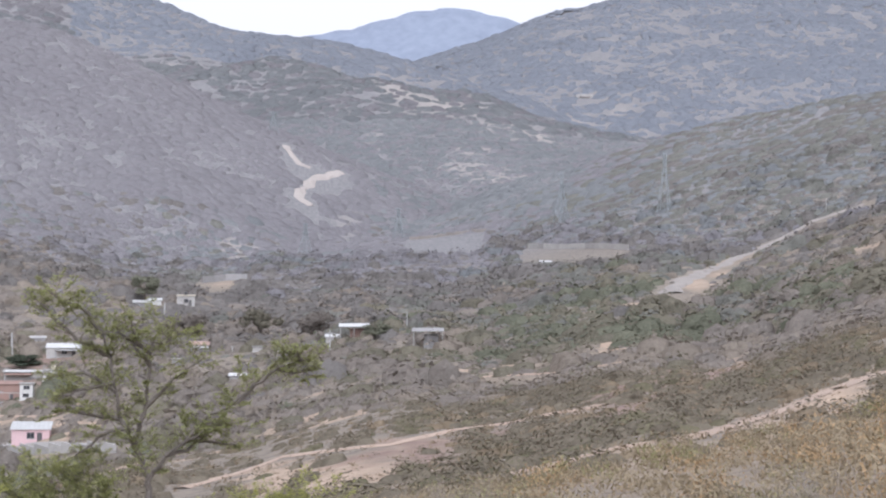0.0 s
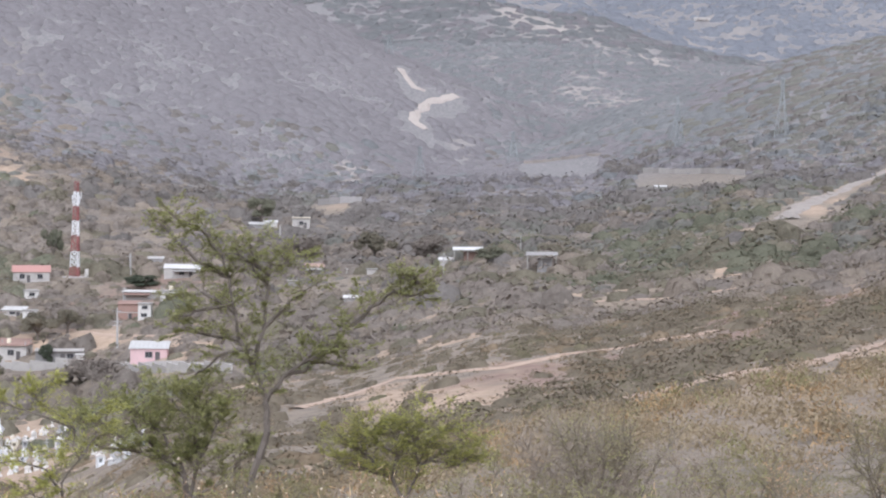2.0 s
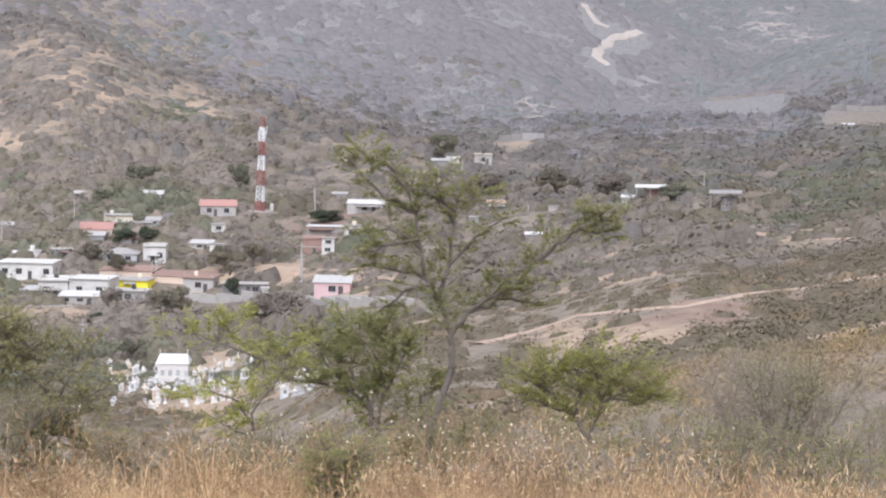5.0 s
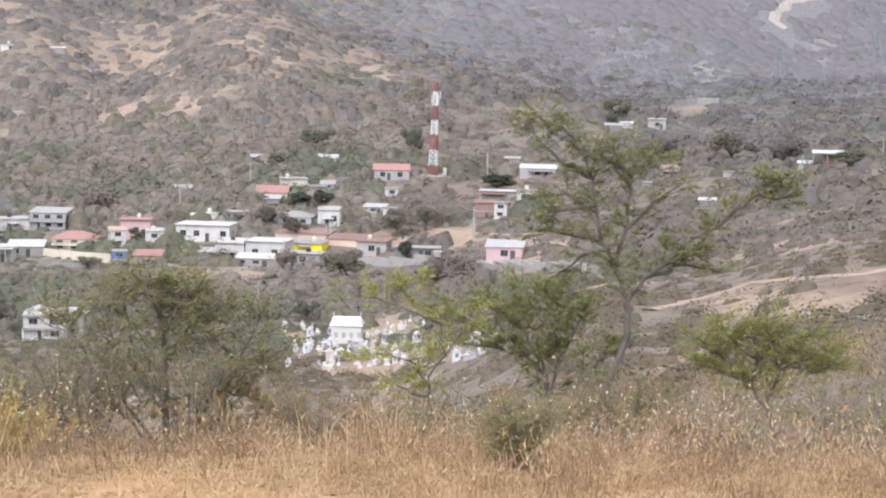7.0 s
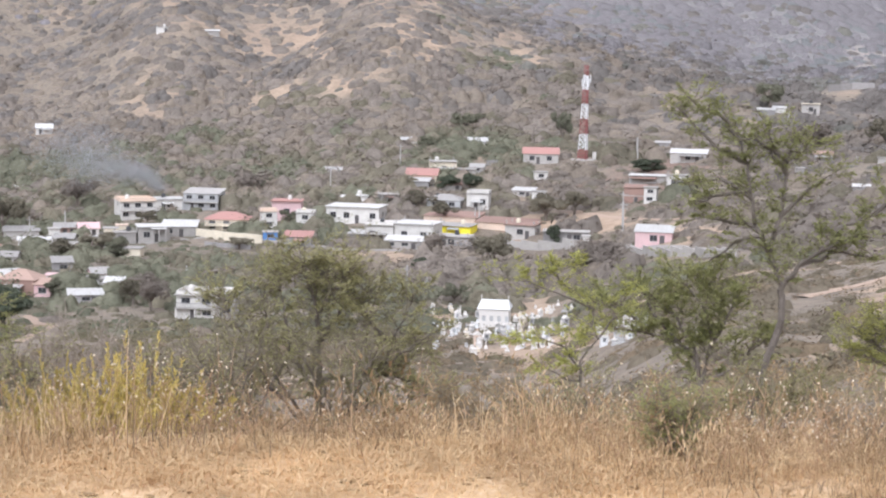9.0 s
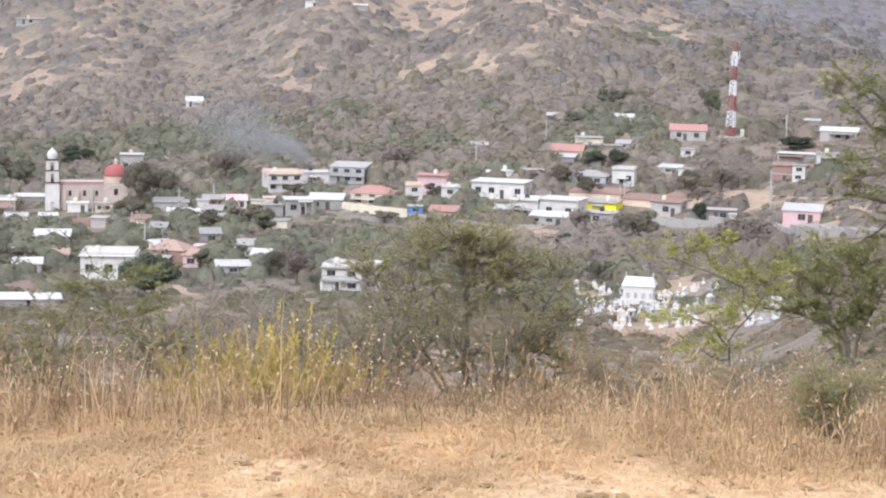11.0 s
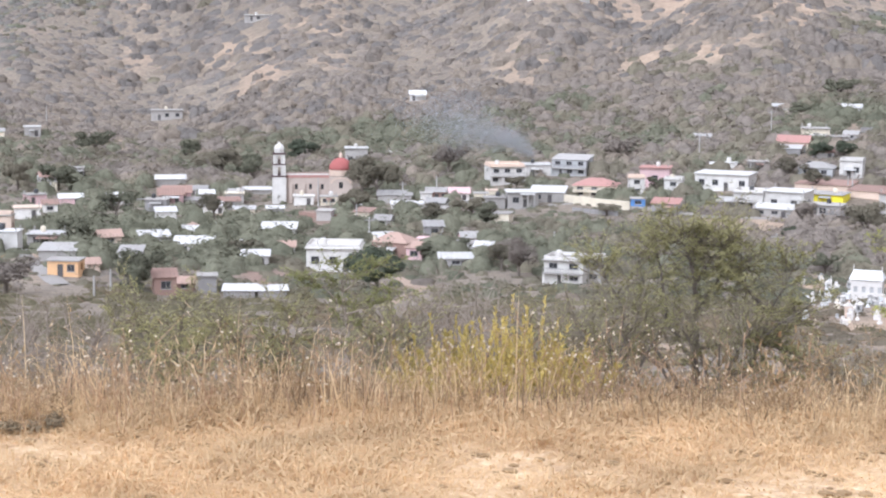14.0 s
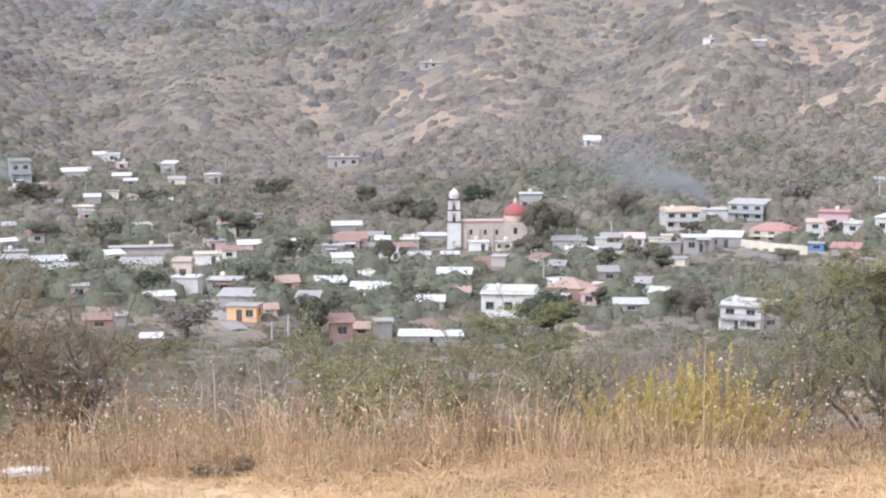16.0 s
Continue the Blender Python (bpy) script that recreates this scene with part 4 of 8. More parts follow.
house(-351.7, 520.0, 6.7, 8.4, 5, "greyblue", "flat", "concrete", 8, 2, 2, "", "tall pale blue house")
house(-352.7, 555.2, 9.6, 2.8, 7, "concrete", "gable", "tin", 6, 1, 0, "", "house with a bright white gable roof")
house(-374.1, 605.2, 4.7, 3.4, 4, "white", "shed", "tin", 0, 1, 0, "", "hut with a white roof")
house(-368.6, 605.0, 5.6, 3.4, 5, "white", "flat", "tin", 0, 1, 1, "", "white hillside house in the village")
house(-354.2, 587.8, 4.2, 2.9, 3, "pink", "flat", "white", 0, 1, 1, "", "small pink house in the village")
house(-327.4, 543.0, 6.1, 2.7, 5, "concrete", "shed", "tin", 0, 1, 0, "", "shed with a pale roof")
house(-328.0, 575.1, 5.2, 4.4, 4, "concrete", "shed", "tin", -20, 1, 0, "", "house with a steep pale roof")
house(-302.9, 561.2, 5.4, 3.5, 4, "concrete", "flat", "tin", 0, 1, 1, "", "pale hillside house in the village")
house(-307.4, 492.3, 4.9, 3.0, 4, "concrete", "shed", "tin", 0, 1, 0, "", "shed with a bright roof among trees")
house(-307.4, 504.2, 3.6, 3.0, 3, "cream", "flat", "concrete", 0, 1, 0, "", "cream hut among trees")
house(-293.6, 465.0, 5.8, 2.8, 5, "concrete", "flat", "cream", 0, 1, 1, "", "pale concrete house among trees")
house(-251.8, 366.2, 4.0, 4.2, 3, "concrete", "open", "tin", 6, 1, 0, "", "open shelter with a pale roof")
house(-232.8, 340.4, 6.2, 2.5, 5, "concrete", "shed", "greytin", 4, 1, 0, "", "grey tin-roofed house in the village")
house(-210.3, 316.7, 6.3, 3.2, 5, "white", "gable", "tin", 6, 1, 1, "", "house with a steep white roof")
house(-224.8, 342.2, 7.2, 2.2, 6, "concrete", "shed", "tin", 4, 1, 0, "", "row with pale tin roofs")
house(-228.4, 386.1, 15.6, 1.8, 4, "concrete", "flat", "concrete", 0, 1, 0, "", "long pale concrete wall house")
house(-207.8, 351.7, 8.7, 2.0, 6, "concrete", "shed", "greytin", 0, 1, 0, "", "grey houses with tin roofs")
house(-203.3, 348.2, 4.3, 1.7, 3, "peach", "flat", "concrete", 0, 1, 0, "", "peach house in the village")
house(-186.3, 331.3, 4.0, 4.4, 3, "peach", "flat", "concrete", -14, 1, 1, "", "pale pink house along the lane")
house(-171.2, 305.5, 4.8, 3.7, 4, "white", "flat", "tin", -14, 1, 0, "", "white house along the lane")
house(-169.3, 292.9, 5.3, 1.5, 4, "white", "shed", "tin", 6, 1, 0, "", "white tin-roofed shed in the village")
house(-181.4, 316.6, 2.3, 2.4, 3, "white", "flat", "concrete", 0, 1, 0, "", "white cube house in the village")
house(-168.3, 315.2, 6.4, 2.8, 5, "concrete", "flat", "tin", -14, 1, 0, "", "house with a broad pale roof along the lane")
house(-154.7, 294.3, 6.5, 2.8, 5, "concrete", "shed", "greytin", -14, 1, 0, "", "house with a grey sheet roof along the lane")
house(-143.7, 275.3, 5.2, 2.8, 4, "orange", "flat", "concrete", -16, 1, 2, "", "orange house at the foot of the lane")
house(-200.3, 367.9, 5.7, 2.7, 5, "white", "flat", "peach", 0, 1, 1, "", "white house with a pink wall")
house(-162.9, 333.6, 3.4, 2.7, 3, "peach", "gable", "tileroof", 16, 1, 1, "", "peach house with a clay gable")
house(-152.3, 244.6, 4.4, 2.2, 3, "brick", "shed", "brick", 0, 1, 1, "", "brick house with scattered rubble")
house(-152.7, 251.8, 1.8, 2.0, 3, "concrete", "flat", "concrete", 0, 1, 0, "", "concrete water cistern in the village")
house(-133.2, 227.6, 2.8, 1.0, 3, "block", "shed", "tin", 0, 1, 0, "", "low shed with white sheets")
house(-212.0, 470.2, 8.1, 2.7, 5, "concrete", "shed", "tin", 0, 1, 0, "", "long shed with a white roof")
house(-191.8, 429.1, 7.1, 4.0, 6, "pink", "gable", "brick", 0, 1, 1, "", "pink house with a red roof")
house(-200.9, 414.2, 6.3, 2.5, 5, "concrete", "shed", "tin", 0, 1, 1, "", "shed with a white tin roof")
house(-186.7, 436.2, 3.6, 2.9, 3, "concrete", "shed", "tin", 0, 1, 0, "", "pale hut by trees")
house(-181.0, 441.5, 3.5, 3.2, 3, "brick", "shed", "greytin", 0, 1, 0, "", "dull brick house in the village")
house(-184.8, 465.8, 7.6, 1.5, 5, "concrete", "shed", "tin", 0, 1, 0, "", "long pale shed by the church")
house(-294.2, 650.0, 11.9, 3.9, 6, "concrete", "flat", "concrete", 0, 1, 3, "", "unfinished concrete house on the slope")
house(-300.3, 759.6, 11.9, 2.7, 6, "concrete", "flat", "tin", 0, 1, 1, "", "hillside house above the village")
house(-196.5, 654.5, 5.8, 3.7, 5, "white", "gable", "tin", 0, 1, 1, "", "small white hilltop chapel")
house(-176.2, 751.3, 5.1, 2.3, 4, "white", "flat", "tin", 0, 1, 1, "", "white hut on the bare spur")
house(-157.5, 757.7, 6.6, 2.3, 5, "concrete", "shed", "tin", 0, 1, 0, "", "hut on the bare spur")
house(99.9, 486.3, 7.5, 3.9, 6, "brick", "open", "tin", 0, 1, 1, "", "brick house with a wide white roof on posts")
house(95.2, 492.3, 3.5, 2.0, 3, "concrete", "shed", "tin", 0, 1, 0, "", "small concrete hut by a pole")
house(107.7, 435.7, 7.1, 4.9, 6, "block", "open", "greytin", 0, 1, 0, "", "open shed with a brown roof")
house(59.6, 660.3, 6.0, 2.4, 5, "block", "shed", "tin", 0, 1, 0, "", "shed with a bright white roof")
house(64.6, 665.6, 4.5, 2.4, 4, "white", "shed", "tin", 0, 1, 0, "", "white farm hut in the village")
house(75.7, 667.3, 6.3, 3.9, 5, "concrete", "flat", "cream", 0, 1, 1, "", "pale farm house in the village")
house(63.7, 525.8, 5.1, 2.9, 4, "concrete", "shed", "tileroof", 0, 1, 1, "", "house with a red roof among trees")
house(72.2, 512.5, 2.5, 1.6, 3, "white", "flat", "concrete", 0, 1, 0, "", "white hut among trees")
house(77.0, 505.1, 2.8, 1.5, 3, "concrete", "flat", "concrete", 0, 1, 0, "", "grey hut among trees")
house(63.4, 446.9, 3.8, 1.6, 3, "block", "shed", "tin", 0, 1, 0, "", "hut with a white roof")
house(54.4, 467.5, 3.6, 1.1, 3, "block", "shed", "tin", 0, 1, 0, "", "low shed with a pale roof")
house(52.3, 479.5, 2.3, 3.2, 3, "concrete", "flat", "concrete", 0, 1, 0, "", "narrow concrete hut in the village")
house(-36.8, 589.3, 5.9, 3.2, 5, "concrete", "shed", "tin", 0, 1, 0, "", "hillside hut with a tin roof")
house(754.7, 2244.7, 21.5, 6.5, 14, "concrete", "shed", "tin", 0, 1, 0, "", "far farm building in the village")
house(246.0, 782.6, 5.0, 2.5, 4, "concrete", "shed", "tin", 0, 1, 0, "", "hut with a white roof")


def outbuildings():
    """Small sheds, walls and huts that fill the yards between the houses."""
    rng = random.Random(11)
    for b0, b1, d0, d1, n in ((13, 20, 400, 470, 10), (14, 34, 330, 430, 22), (22, 35, 430, 560, 18), (26, 35, 560, 640, 8), (-1, 9, 470, 540, 9)):
        for _ in range(n):
            b, d = rng.uniform(b0, b1), rng.uniform(d0, d1)
            x, y = (float(v) for v in polar(b, d))
            if any((x - q[0]) ** 2 + (y - q[1]) ** 2 < (q[2] + 3) ** 2 for q in FOOT):
                continue
            wall = rng.choice(("white", "concrete", "block", "concrete", "cream", "pink", "block"))
            roof = rng.choice(("flat", "shed", "shed", "gable"))
            cover_ = {"flat": "concrete"}.get(roof) or rng.choice(("tin", "tin", "greytin", "greytin", "brick"))
            house(x, y, rng.uniform(3.2, 6.0), rng.uniform(2.1, 3.0), 4, wall, roof, cover_, rng.uniform(-25, 25), 1, rng.choice((0, 1, 1)), "",
                  {"shed": "small yard shed with a sheet roof", "flat": "small flat-roofed block outhouse", "gable": "small hut with a pitched roof"}[roof])


outbuildings()


# ---- church ----
def church(x, y, turn):
    ob = thing("church", "stone village church with a white bell tower and a red dome", "church", pose(x, y, hz(x, y), 0, 0, turn))
    CLEAR.append((x + 6, y + 4, 15))
    CLEAR.append((x + 4, y - 9, 13))
    CLEAR.append((x + 8, y - 22, 11))
    bm = bmesh.new()
    s = 1.75
    wall_cells(bm, -s, s, -s, -s + .4, -3, 6.9, [(-.4, .4, 0, 2.2)])
    box(bm, -s, -s + .4, -3, s, s, 6.9)
    part("bell_tower", bm, M["white"], ob, "white plastered bell tower")
    for z0, z1, r in ((7.2, 9.9, 1.62), (10.2, 12.6, 1.5)):
        h = z1 - z0
        for cx in (-1, 1):
            for cy in (-1, 1):
                bm = bmesh.new()
                box(bm, cx * r - .55 * (cx > 0), cy * r - .55 * (cy > 0), z0, cx * r + .55 * (cx < 0), cy * r + .55 * (cy < 0), z0 + h * .82 - .002)
                part("belfry_pier", bm, M["white"], ob)
        bm = bmesh.new()
        box(bm, -r, -r, z0 + h * .82, r, r, z1 - .003)
        part("belfry_lintel", bm, M["white"], ob)
        for a, e in ((-r + .56, -.42), (.42, r - .56)):
            bm = bmesh.new()
            box(bm, a, -r + .1, z0 + .002, e, r - .1, z0 + h * .82 - .004)
            part("belfry_wall", bm, M["white"], ob)
    bm = bmesh.new()
    ring(bm, ((1.2, 13.0), (1.2, 13.7), (1.35, 13.75), (1.3, 14.1), (1.05, 14.7), (.6, 15.15), (.22, 15.4), (.16, 15.7), (.05, 15.75)), 12)
    part("cupola", bm, M["white"], ob)
    for z0, z1, r in ((6.9, 7.2, 1.95), (9.9, 10.2, 1.82), (12.6, 12.95, 1.7)):
        bm = bmesh.new()
        box(bm, -r, -r, z0 + .003, r, r, z1 - .003)
        part("cornice", bm, M["band"], ob)
    for z in (7.5, 10.6):
        bm = bmesh.new()
        ring(bm, ((.38, z), (.34, z + .2), (.22, z + .6), (.1, z + .75)), 10, True, 0, -.9)
        part("bell", bm, M["band"], ob)
    bm = bmesh.new()
    for a in ((0, 15.75, .06, .7), ):
        box(bm, -.05, -.05, 15.75, .05, .05, 16.5)
        box(bm, -.25, -.05, 16.1, .25, .05, 16.2)
    part("cross", bm, M["band"], ob)
    bm = bmesh.new()
    wall_cells(bm, s + .01, 12.7, -.6, .1, -3, 6.6, [(4.0, 4.7, 3.6, 5.0), (7.6, 8.3, 3.6, 5.0), (10.6, 11.3, 3.6, 5.0)])
    box(bm, s + .01, 6.3, -3, 12.7, 7.0, 6.6)
    part("nave", bm, M["stone"], ob, "rough stone nave wall")
    for px in (3.0, 6.2, 9.6):
        bm = bmesh.new()
        box(bm, px - .35, -1.2, -3, px + .35, -.605, 5.2)
        part("buttress", bm, M["stone"], ob)
    for wx in (4.35, 7.95, 10.95):
        bm = bmesh.new()
        box(bm, wx - .35, -.25, 3.6, wx + .35, -.2, 5.0)
        part("window", bm, M["glass"], ob)
    bm = bmesh.new()
    box(bm, s + .01, -.75, 6.603, 12.7, .25, 7.3)
    part("parapet", bm, M["redroof"], ob, "faded red parapet band")
    bm = bmesh.new()
    box(bm, s + .01, -.8, 7.303, 12.7, .3, 7.55)
    part("coping", bm, M["white"], ob)
    bm = bmesh.new()
    n = 10
    arc = [(s + .01, 3.3 - 3.2 * math.cos(math.pi * k / n), 6.6 + .9 * math.sin(math.pi * k / n)) for k in range(n + 1)]
    a = [bm.verts.new(p) for p in arc]
    c = [bm.verts.new((12.7, p[1], p[2])) for p in arc]
    for k in range(n):
        bm.faces.new((a[k], c[k], c[k + 1], a[k + 1]))
    part("vault", bm, M["brick"], ob)
    bm = bmesh.new()
    wall_cells(bm, 12.71, 18.6, -2.0, -1.4, -3, 6.9, [(15.2, 16.2, 4.0, 5.6)])
    box(bm, 12.71, -1.4, -3, 13.3, 7.2, 6.9)
    box(bm, 18.0, -1.4, -3, 18.6, 7.2, 6.9)
    box(bm, 13.3, 6.6, -3, 18.0, 7.2, 6.9)
    part("transept", bm, M["stone"], ob)
    bm = bmesh.new()
    box(bm, 15.2, -1.7, 4.0, 16.2, -1.65, 5.6)
    part("window", bm, M["glass"], ob)
    bm = bmesh.new()
    for k in range(14):
        t0, t1 = math.pi * k / 14, math.pi * (k + 1) / 14
        p = [(15.7 + r * math.cos(t), 5.3 + r * .55 * math.sin(t)) for t in (t0, t1) for r in (2.2, 2.75)]
        v = [bm.verts.new((q[0], yy, q[1])) for yy in (-2.15, -2.003) for q in p]
        for f in ((0, 1, 3, 2), (4, 6, 7, 5), (0, 4, 5, 1), (2, 3, 7, 6)):
            bm.faces.new([v[i] for i in f])
    part("arch_moulding", bm, M["peach"], ob)
    bm = bmesh.new()
    ring(bm, ((2.95, 6.903), (2.95, 8.1), (3.1, 8.12), (3.1, 8.4)), 16, True, 15.7, 2.6)
    part("drum", bm, M["peach"], ob, "cream and ochre dome drum")
    bm = bmesh.new()
    ring(bm, [(3.0 * math.cos(math.pi / 2 * k / 8) + .02, 8.403 + 3.1 * math.sin(math.pi / 2 * k / 8)) for k in range(9)], 24, True, 15.7, 2.6)
    dome = part("dome", bm, M["dome"], ob, "deep red painted dome")
    for pl in dome.data.polygons:
        pl.use_smooth = True
    bm = bmesh.new()
    ring(bm, ((.42, 11.45), (.42, 12.1), (.5, 12.15), (.3, 12.6), (.06, 12.95)), 10, True, 15.7, 2.6)
    part("lantern", bm, M["peach"], ob)


church(-170.2, 444.3, 20.0)


# ---- telecom mast ----
def mast(x, y):
    z = hz(x, y)
    ob = thing("telecom_mast", "red and white banded lattice telecom mast on the slope", "mast", pose(x, y, z, 0, .6, 20))
    CLEAR.append((x, y, 7))
    CLEAR.append((x, y - 10, 7))
    bands = ((0, 3.0, "mastred"), (3.0, 7.6, "mastwhite"), (7.6, 12.2, "mastred"), (12.2, 16.6, "mastwhite"), (16.6, 20.8, "mastred"), (20.8, 25.0, "mastwhite"), (25.0, 28.0, "mastred"))

    def foot(k, zz):
        r = 1.75 - 1.0 * min(zz, 25) / 25
        return (r * math.cos(2.094 * k + .5), r * math.sin(2.094 * k + .5), zz)
    for z0, z1, m in bands:
        bm = bmesh.new()
        steps = 3 if z1 < 25.5 else 2
        for q in range(steps):
            a, b = z0 + (z1 - z0) * q / steps, z0 + (z1 - z0) * (q + 1) / steps
            for k in range(3):
                w = .15 if z1 < 25.5 else .07
                tube(bm, foot(k, a), foot(k, b), w, w, 5)
                tube(bm, foot(k, a), foot(k + 1, b), .075, .075, 4)
                tube(bm, foot(k + 1, a), foot(k, b), .075, .075, 4)
                tube(bm, foot(k, b), foot(k + 1, b), .08, .08, 4)
        part("mast_section", bm, M[m], ob)
    for k in range(6):
        a = k * 1.05
        bm = bmesh.new()
        box(bm, -.16, -.09, 21.6 + (k % 2) * 1.4, .16, .09, 24.0 + (k % 2) * 1.2)
        bmesh.ops.translate(bm, verts=bm.verts, vec=(0, -1.25, 0))
        bmesh.ops.rotate(bm, verts=bm.verts, cent=(0, 0, 0), matrix=Matrix.Rotation(a, 3, "Z"))
        part("panel_antenna", bm, M["mastwhite"], ob)
    bm = bmesh.new()
    box(bm, -3.2, -2.4, -1.2, 3.4, 2.4, .25)
    part("plinth", bm, M["concrete"], ob)
    bm = bmesh.new()
    box(bm, 2.6, -1.5, .25, 3.4, -.5, 2.5)
    part("equipment_cabinet", bm, M["white"], ob)


mast(-3.1, 555.0)


# ---- poles and pylons ----
def pole(x, y, h, arm=True, lamp=False):
    z = hz(x, y)
    ob = thing("utility_pole", "pale concrete utility pole with a crossarm" if arm else "slim pale concrete street pole", "pole",
               pose(x, y, z, 0, 0, math.degrees(math.atan2(-x, y)) + (x * 7 % 40) - 20), "utility poles")
    bm = bmesh.new()
    tube(bm, (0, 0, -1), (0, 0, h), .20, .13, 8)
    part("shaft", bm, M["pole"], ob)
    if arm:
        bm = bmesh.new()
        box(bm, -.95, -.07, h - .75, .95, -.14 + .0, h - .6)
        part("crossarm", bm, M["pole"], ob)
        for k in (-.85, 0.3, .85):
            bm = bmesh.new()
            ring(bm, ((.05, h - .6), (.07, h - .5), (.04, h - .4)), 6, True, k, -.1)
            part("insulator", bm, M["band"], ob)
    if lamp:
        bm = bmesh.new()
        tube(bm, (0, 0, h - .4), (.9, -.3, h), .05, .04, 5)
        part("lamp_arm", bm, M["steel"], ob)
        bm = bmesh.new()
        box(bm, .75, -.5, h - .12, 1.25, -.2, h + .1)
        part("lamp_head", bm, M["white"], ob)


def pylon(x, y, h):
    z = hz(x, y)
    ob = thing("power_pylon", "grey lattice power pylon standing above the trees", "pylon", pose(x, y, z, 0, 0, (x * 3) % 60), "power pylons")
    bm = bmesh.new()

    def leg(k, zz):
        r = (3.0 - 2.4 * min(1, zz / (h * .75))) if zz < h * .75 else .6
        return (r * (1, -1, -1, 1)[k % 4], r * (1, 1, -1, -1)[k % 4], zz)
    cuts = [h * v for v in (0, .25, .45, .62, .75, .85, 1.0)]
    for a, b in zip(cuts, cuts[1:]):
        for k in range(4):
            tube(bm, leg(k, a), leg(k, b), .16, .16, 4)
            tube(bm, leg(k, a), leg(k + 1, b), .09, .09, 3)
            tube(bm, leg(k + 1, a), leg(k, b), .09, .09, 3)
    part("lattice", bm, M["steel"], ob)
    for v in (.72, .84, .95):
        bm = bmesh.new()
        w = 4.6 if v < .9 else 3.2
        for s in (-1, 1):
            tube(bm, (0, 0, h * v + .9), (s * w, 0, h * v), .1, .07, 4)
            tube(bm, (0, 0, h * v - .1), (s * w, 0, h * v), .1, .07, 4)
        part("crossarm", bm, M["steel"], ob)


pole(-71.8, 505.8, 8.1, True, False)
pole(-56.4, 541.8, 8.3, True, False)
pole(-34.1, 343.2, 5.5, True, False)
pole(6.9, 423.6, 9.2, True, False)
pole(12.6, 555.6, 6.2, True, False)
pole(-28.6, 453.8, 3.7, False, True)
pole(-156.9, 436.6, 7.3, False, False)
pole(-131.6, 426.1, 6.5, True, False)
pole(-128.3, 444.1, 5.6, False, False)
pole(-119.2, 362.6, 4.6, True, False)
pole(-77.8, 352.1, 3.5, False, False)
pole(-151.1, 354.8, 3.5, False, True)
pole(-133.9, 398.2, 3.8, False, True)
pole(87.0, 453.0, 6.6, True, False)
pole(121.2, 515.6, 5.0, False, False)
pole(65.4, 641.3, 4.7, False, False)
pole(-27.4, 451.2, 4.7, False, True)
pole(7.0, 418.8, 7.2, True, False)
pole(-10.7, 554.1, 4.2, False, False)
pole(-227.0, 397.8, 4.6, False, True)
pole(-317.4, 504.5, 5.8, False, False)
pole(-317.9, 599.4, 5.8, False, False)
pole(-122.4, 244.0, 3.1, False, False)
pole(-124.9, 254.6, 3.4, False, False)
pole(-30.4, 344.0, 3.1, False, False)
pole(-28.1, 367.7, 3.9, False, False)
pole(12.6, 554.0, 6.7, False, False)
pole(7.1, 429.5, 5.5, True, False)
pole(65.8, 642.2, 4.9, False, False)
pole(12.8, 551.2, 7.0, False, False)
pole(363.2, 748.2, 7.1, False, False)
pylon(240.5, 1048.1, 18.6)
pylon(306.9, 949.4, 27.2)
pylon(337.5, 877.2, 30.2)
pylon(176.2, 991.6, 18.3)
pylon(203.6, 1276.7, 14.5)


# ---- boundary walls along the road and on the valley floor ----
def long_wall(points, h, mat, label, thick=.3):
    cx, cy = points[0]
    ob = thing("boundary_wall", label, "wall", pose(cx, cy, hz(cx, cy)))
    z0 = hz(cx, cy)
    for (ax, ay), (bx, by) in zip(points, points[1:]):
        n = max(1, int(math.hypot(bx - ax, by - ay) / 6))
        for k in range(n):
            p = Vector((ax + (bx - ax) * k / n, ay + (by - ay) * k / n))
            q = Vector((ax + (bx - ax) * (k + 1) / n, ay + (by - ay) * (k + 1) / n))
            za, zb = hz(p.x, p.y) - z0, hz(q.x, q.y) - z0
            CLEAR.append((p.x, p.y, 3.4))
            for back in (.01, .02, .03, .042) if p.length < 700 else (.008, .016, .024, .032, .04, .048, .056, .064, .072, .08):
                CLEAR.append((p.x * (1 - back), p.y * (1 - back), 3.6 if p.length < 700 else 4.5))
            nrm = Vector((-(q - p).y, (q - p).x)).normalized() * thick / 2
            bm = bmesh.new()
            lo, hi = min(za, zb) - 1.5, (za + zb) / 2 + h + .12 * math.sin(k * 2.4)
            vs = [bm.verts.new((c.x - cx, c.y - cy, zz)) for zz in (lo, hi) for c in (p + nrm, p - nrm, q - nrm, q + nrm)]
            for f in ((0, 1, 2, 3), (7, 6, 5, 4), (0, 4, 5, 1), (1, 5, 6, 2), (2, 6, 7, 3), (3, 7, 4, 0)):
                bm.faces.new([vs[i] for i in f])
            bmesh.ops.recalc_face_normals(bm, faces=bm.faces)
            part("wall_panel", bm, M[mat], ob)


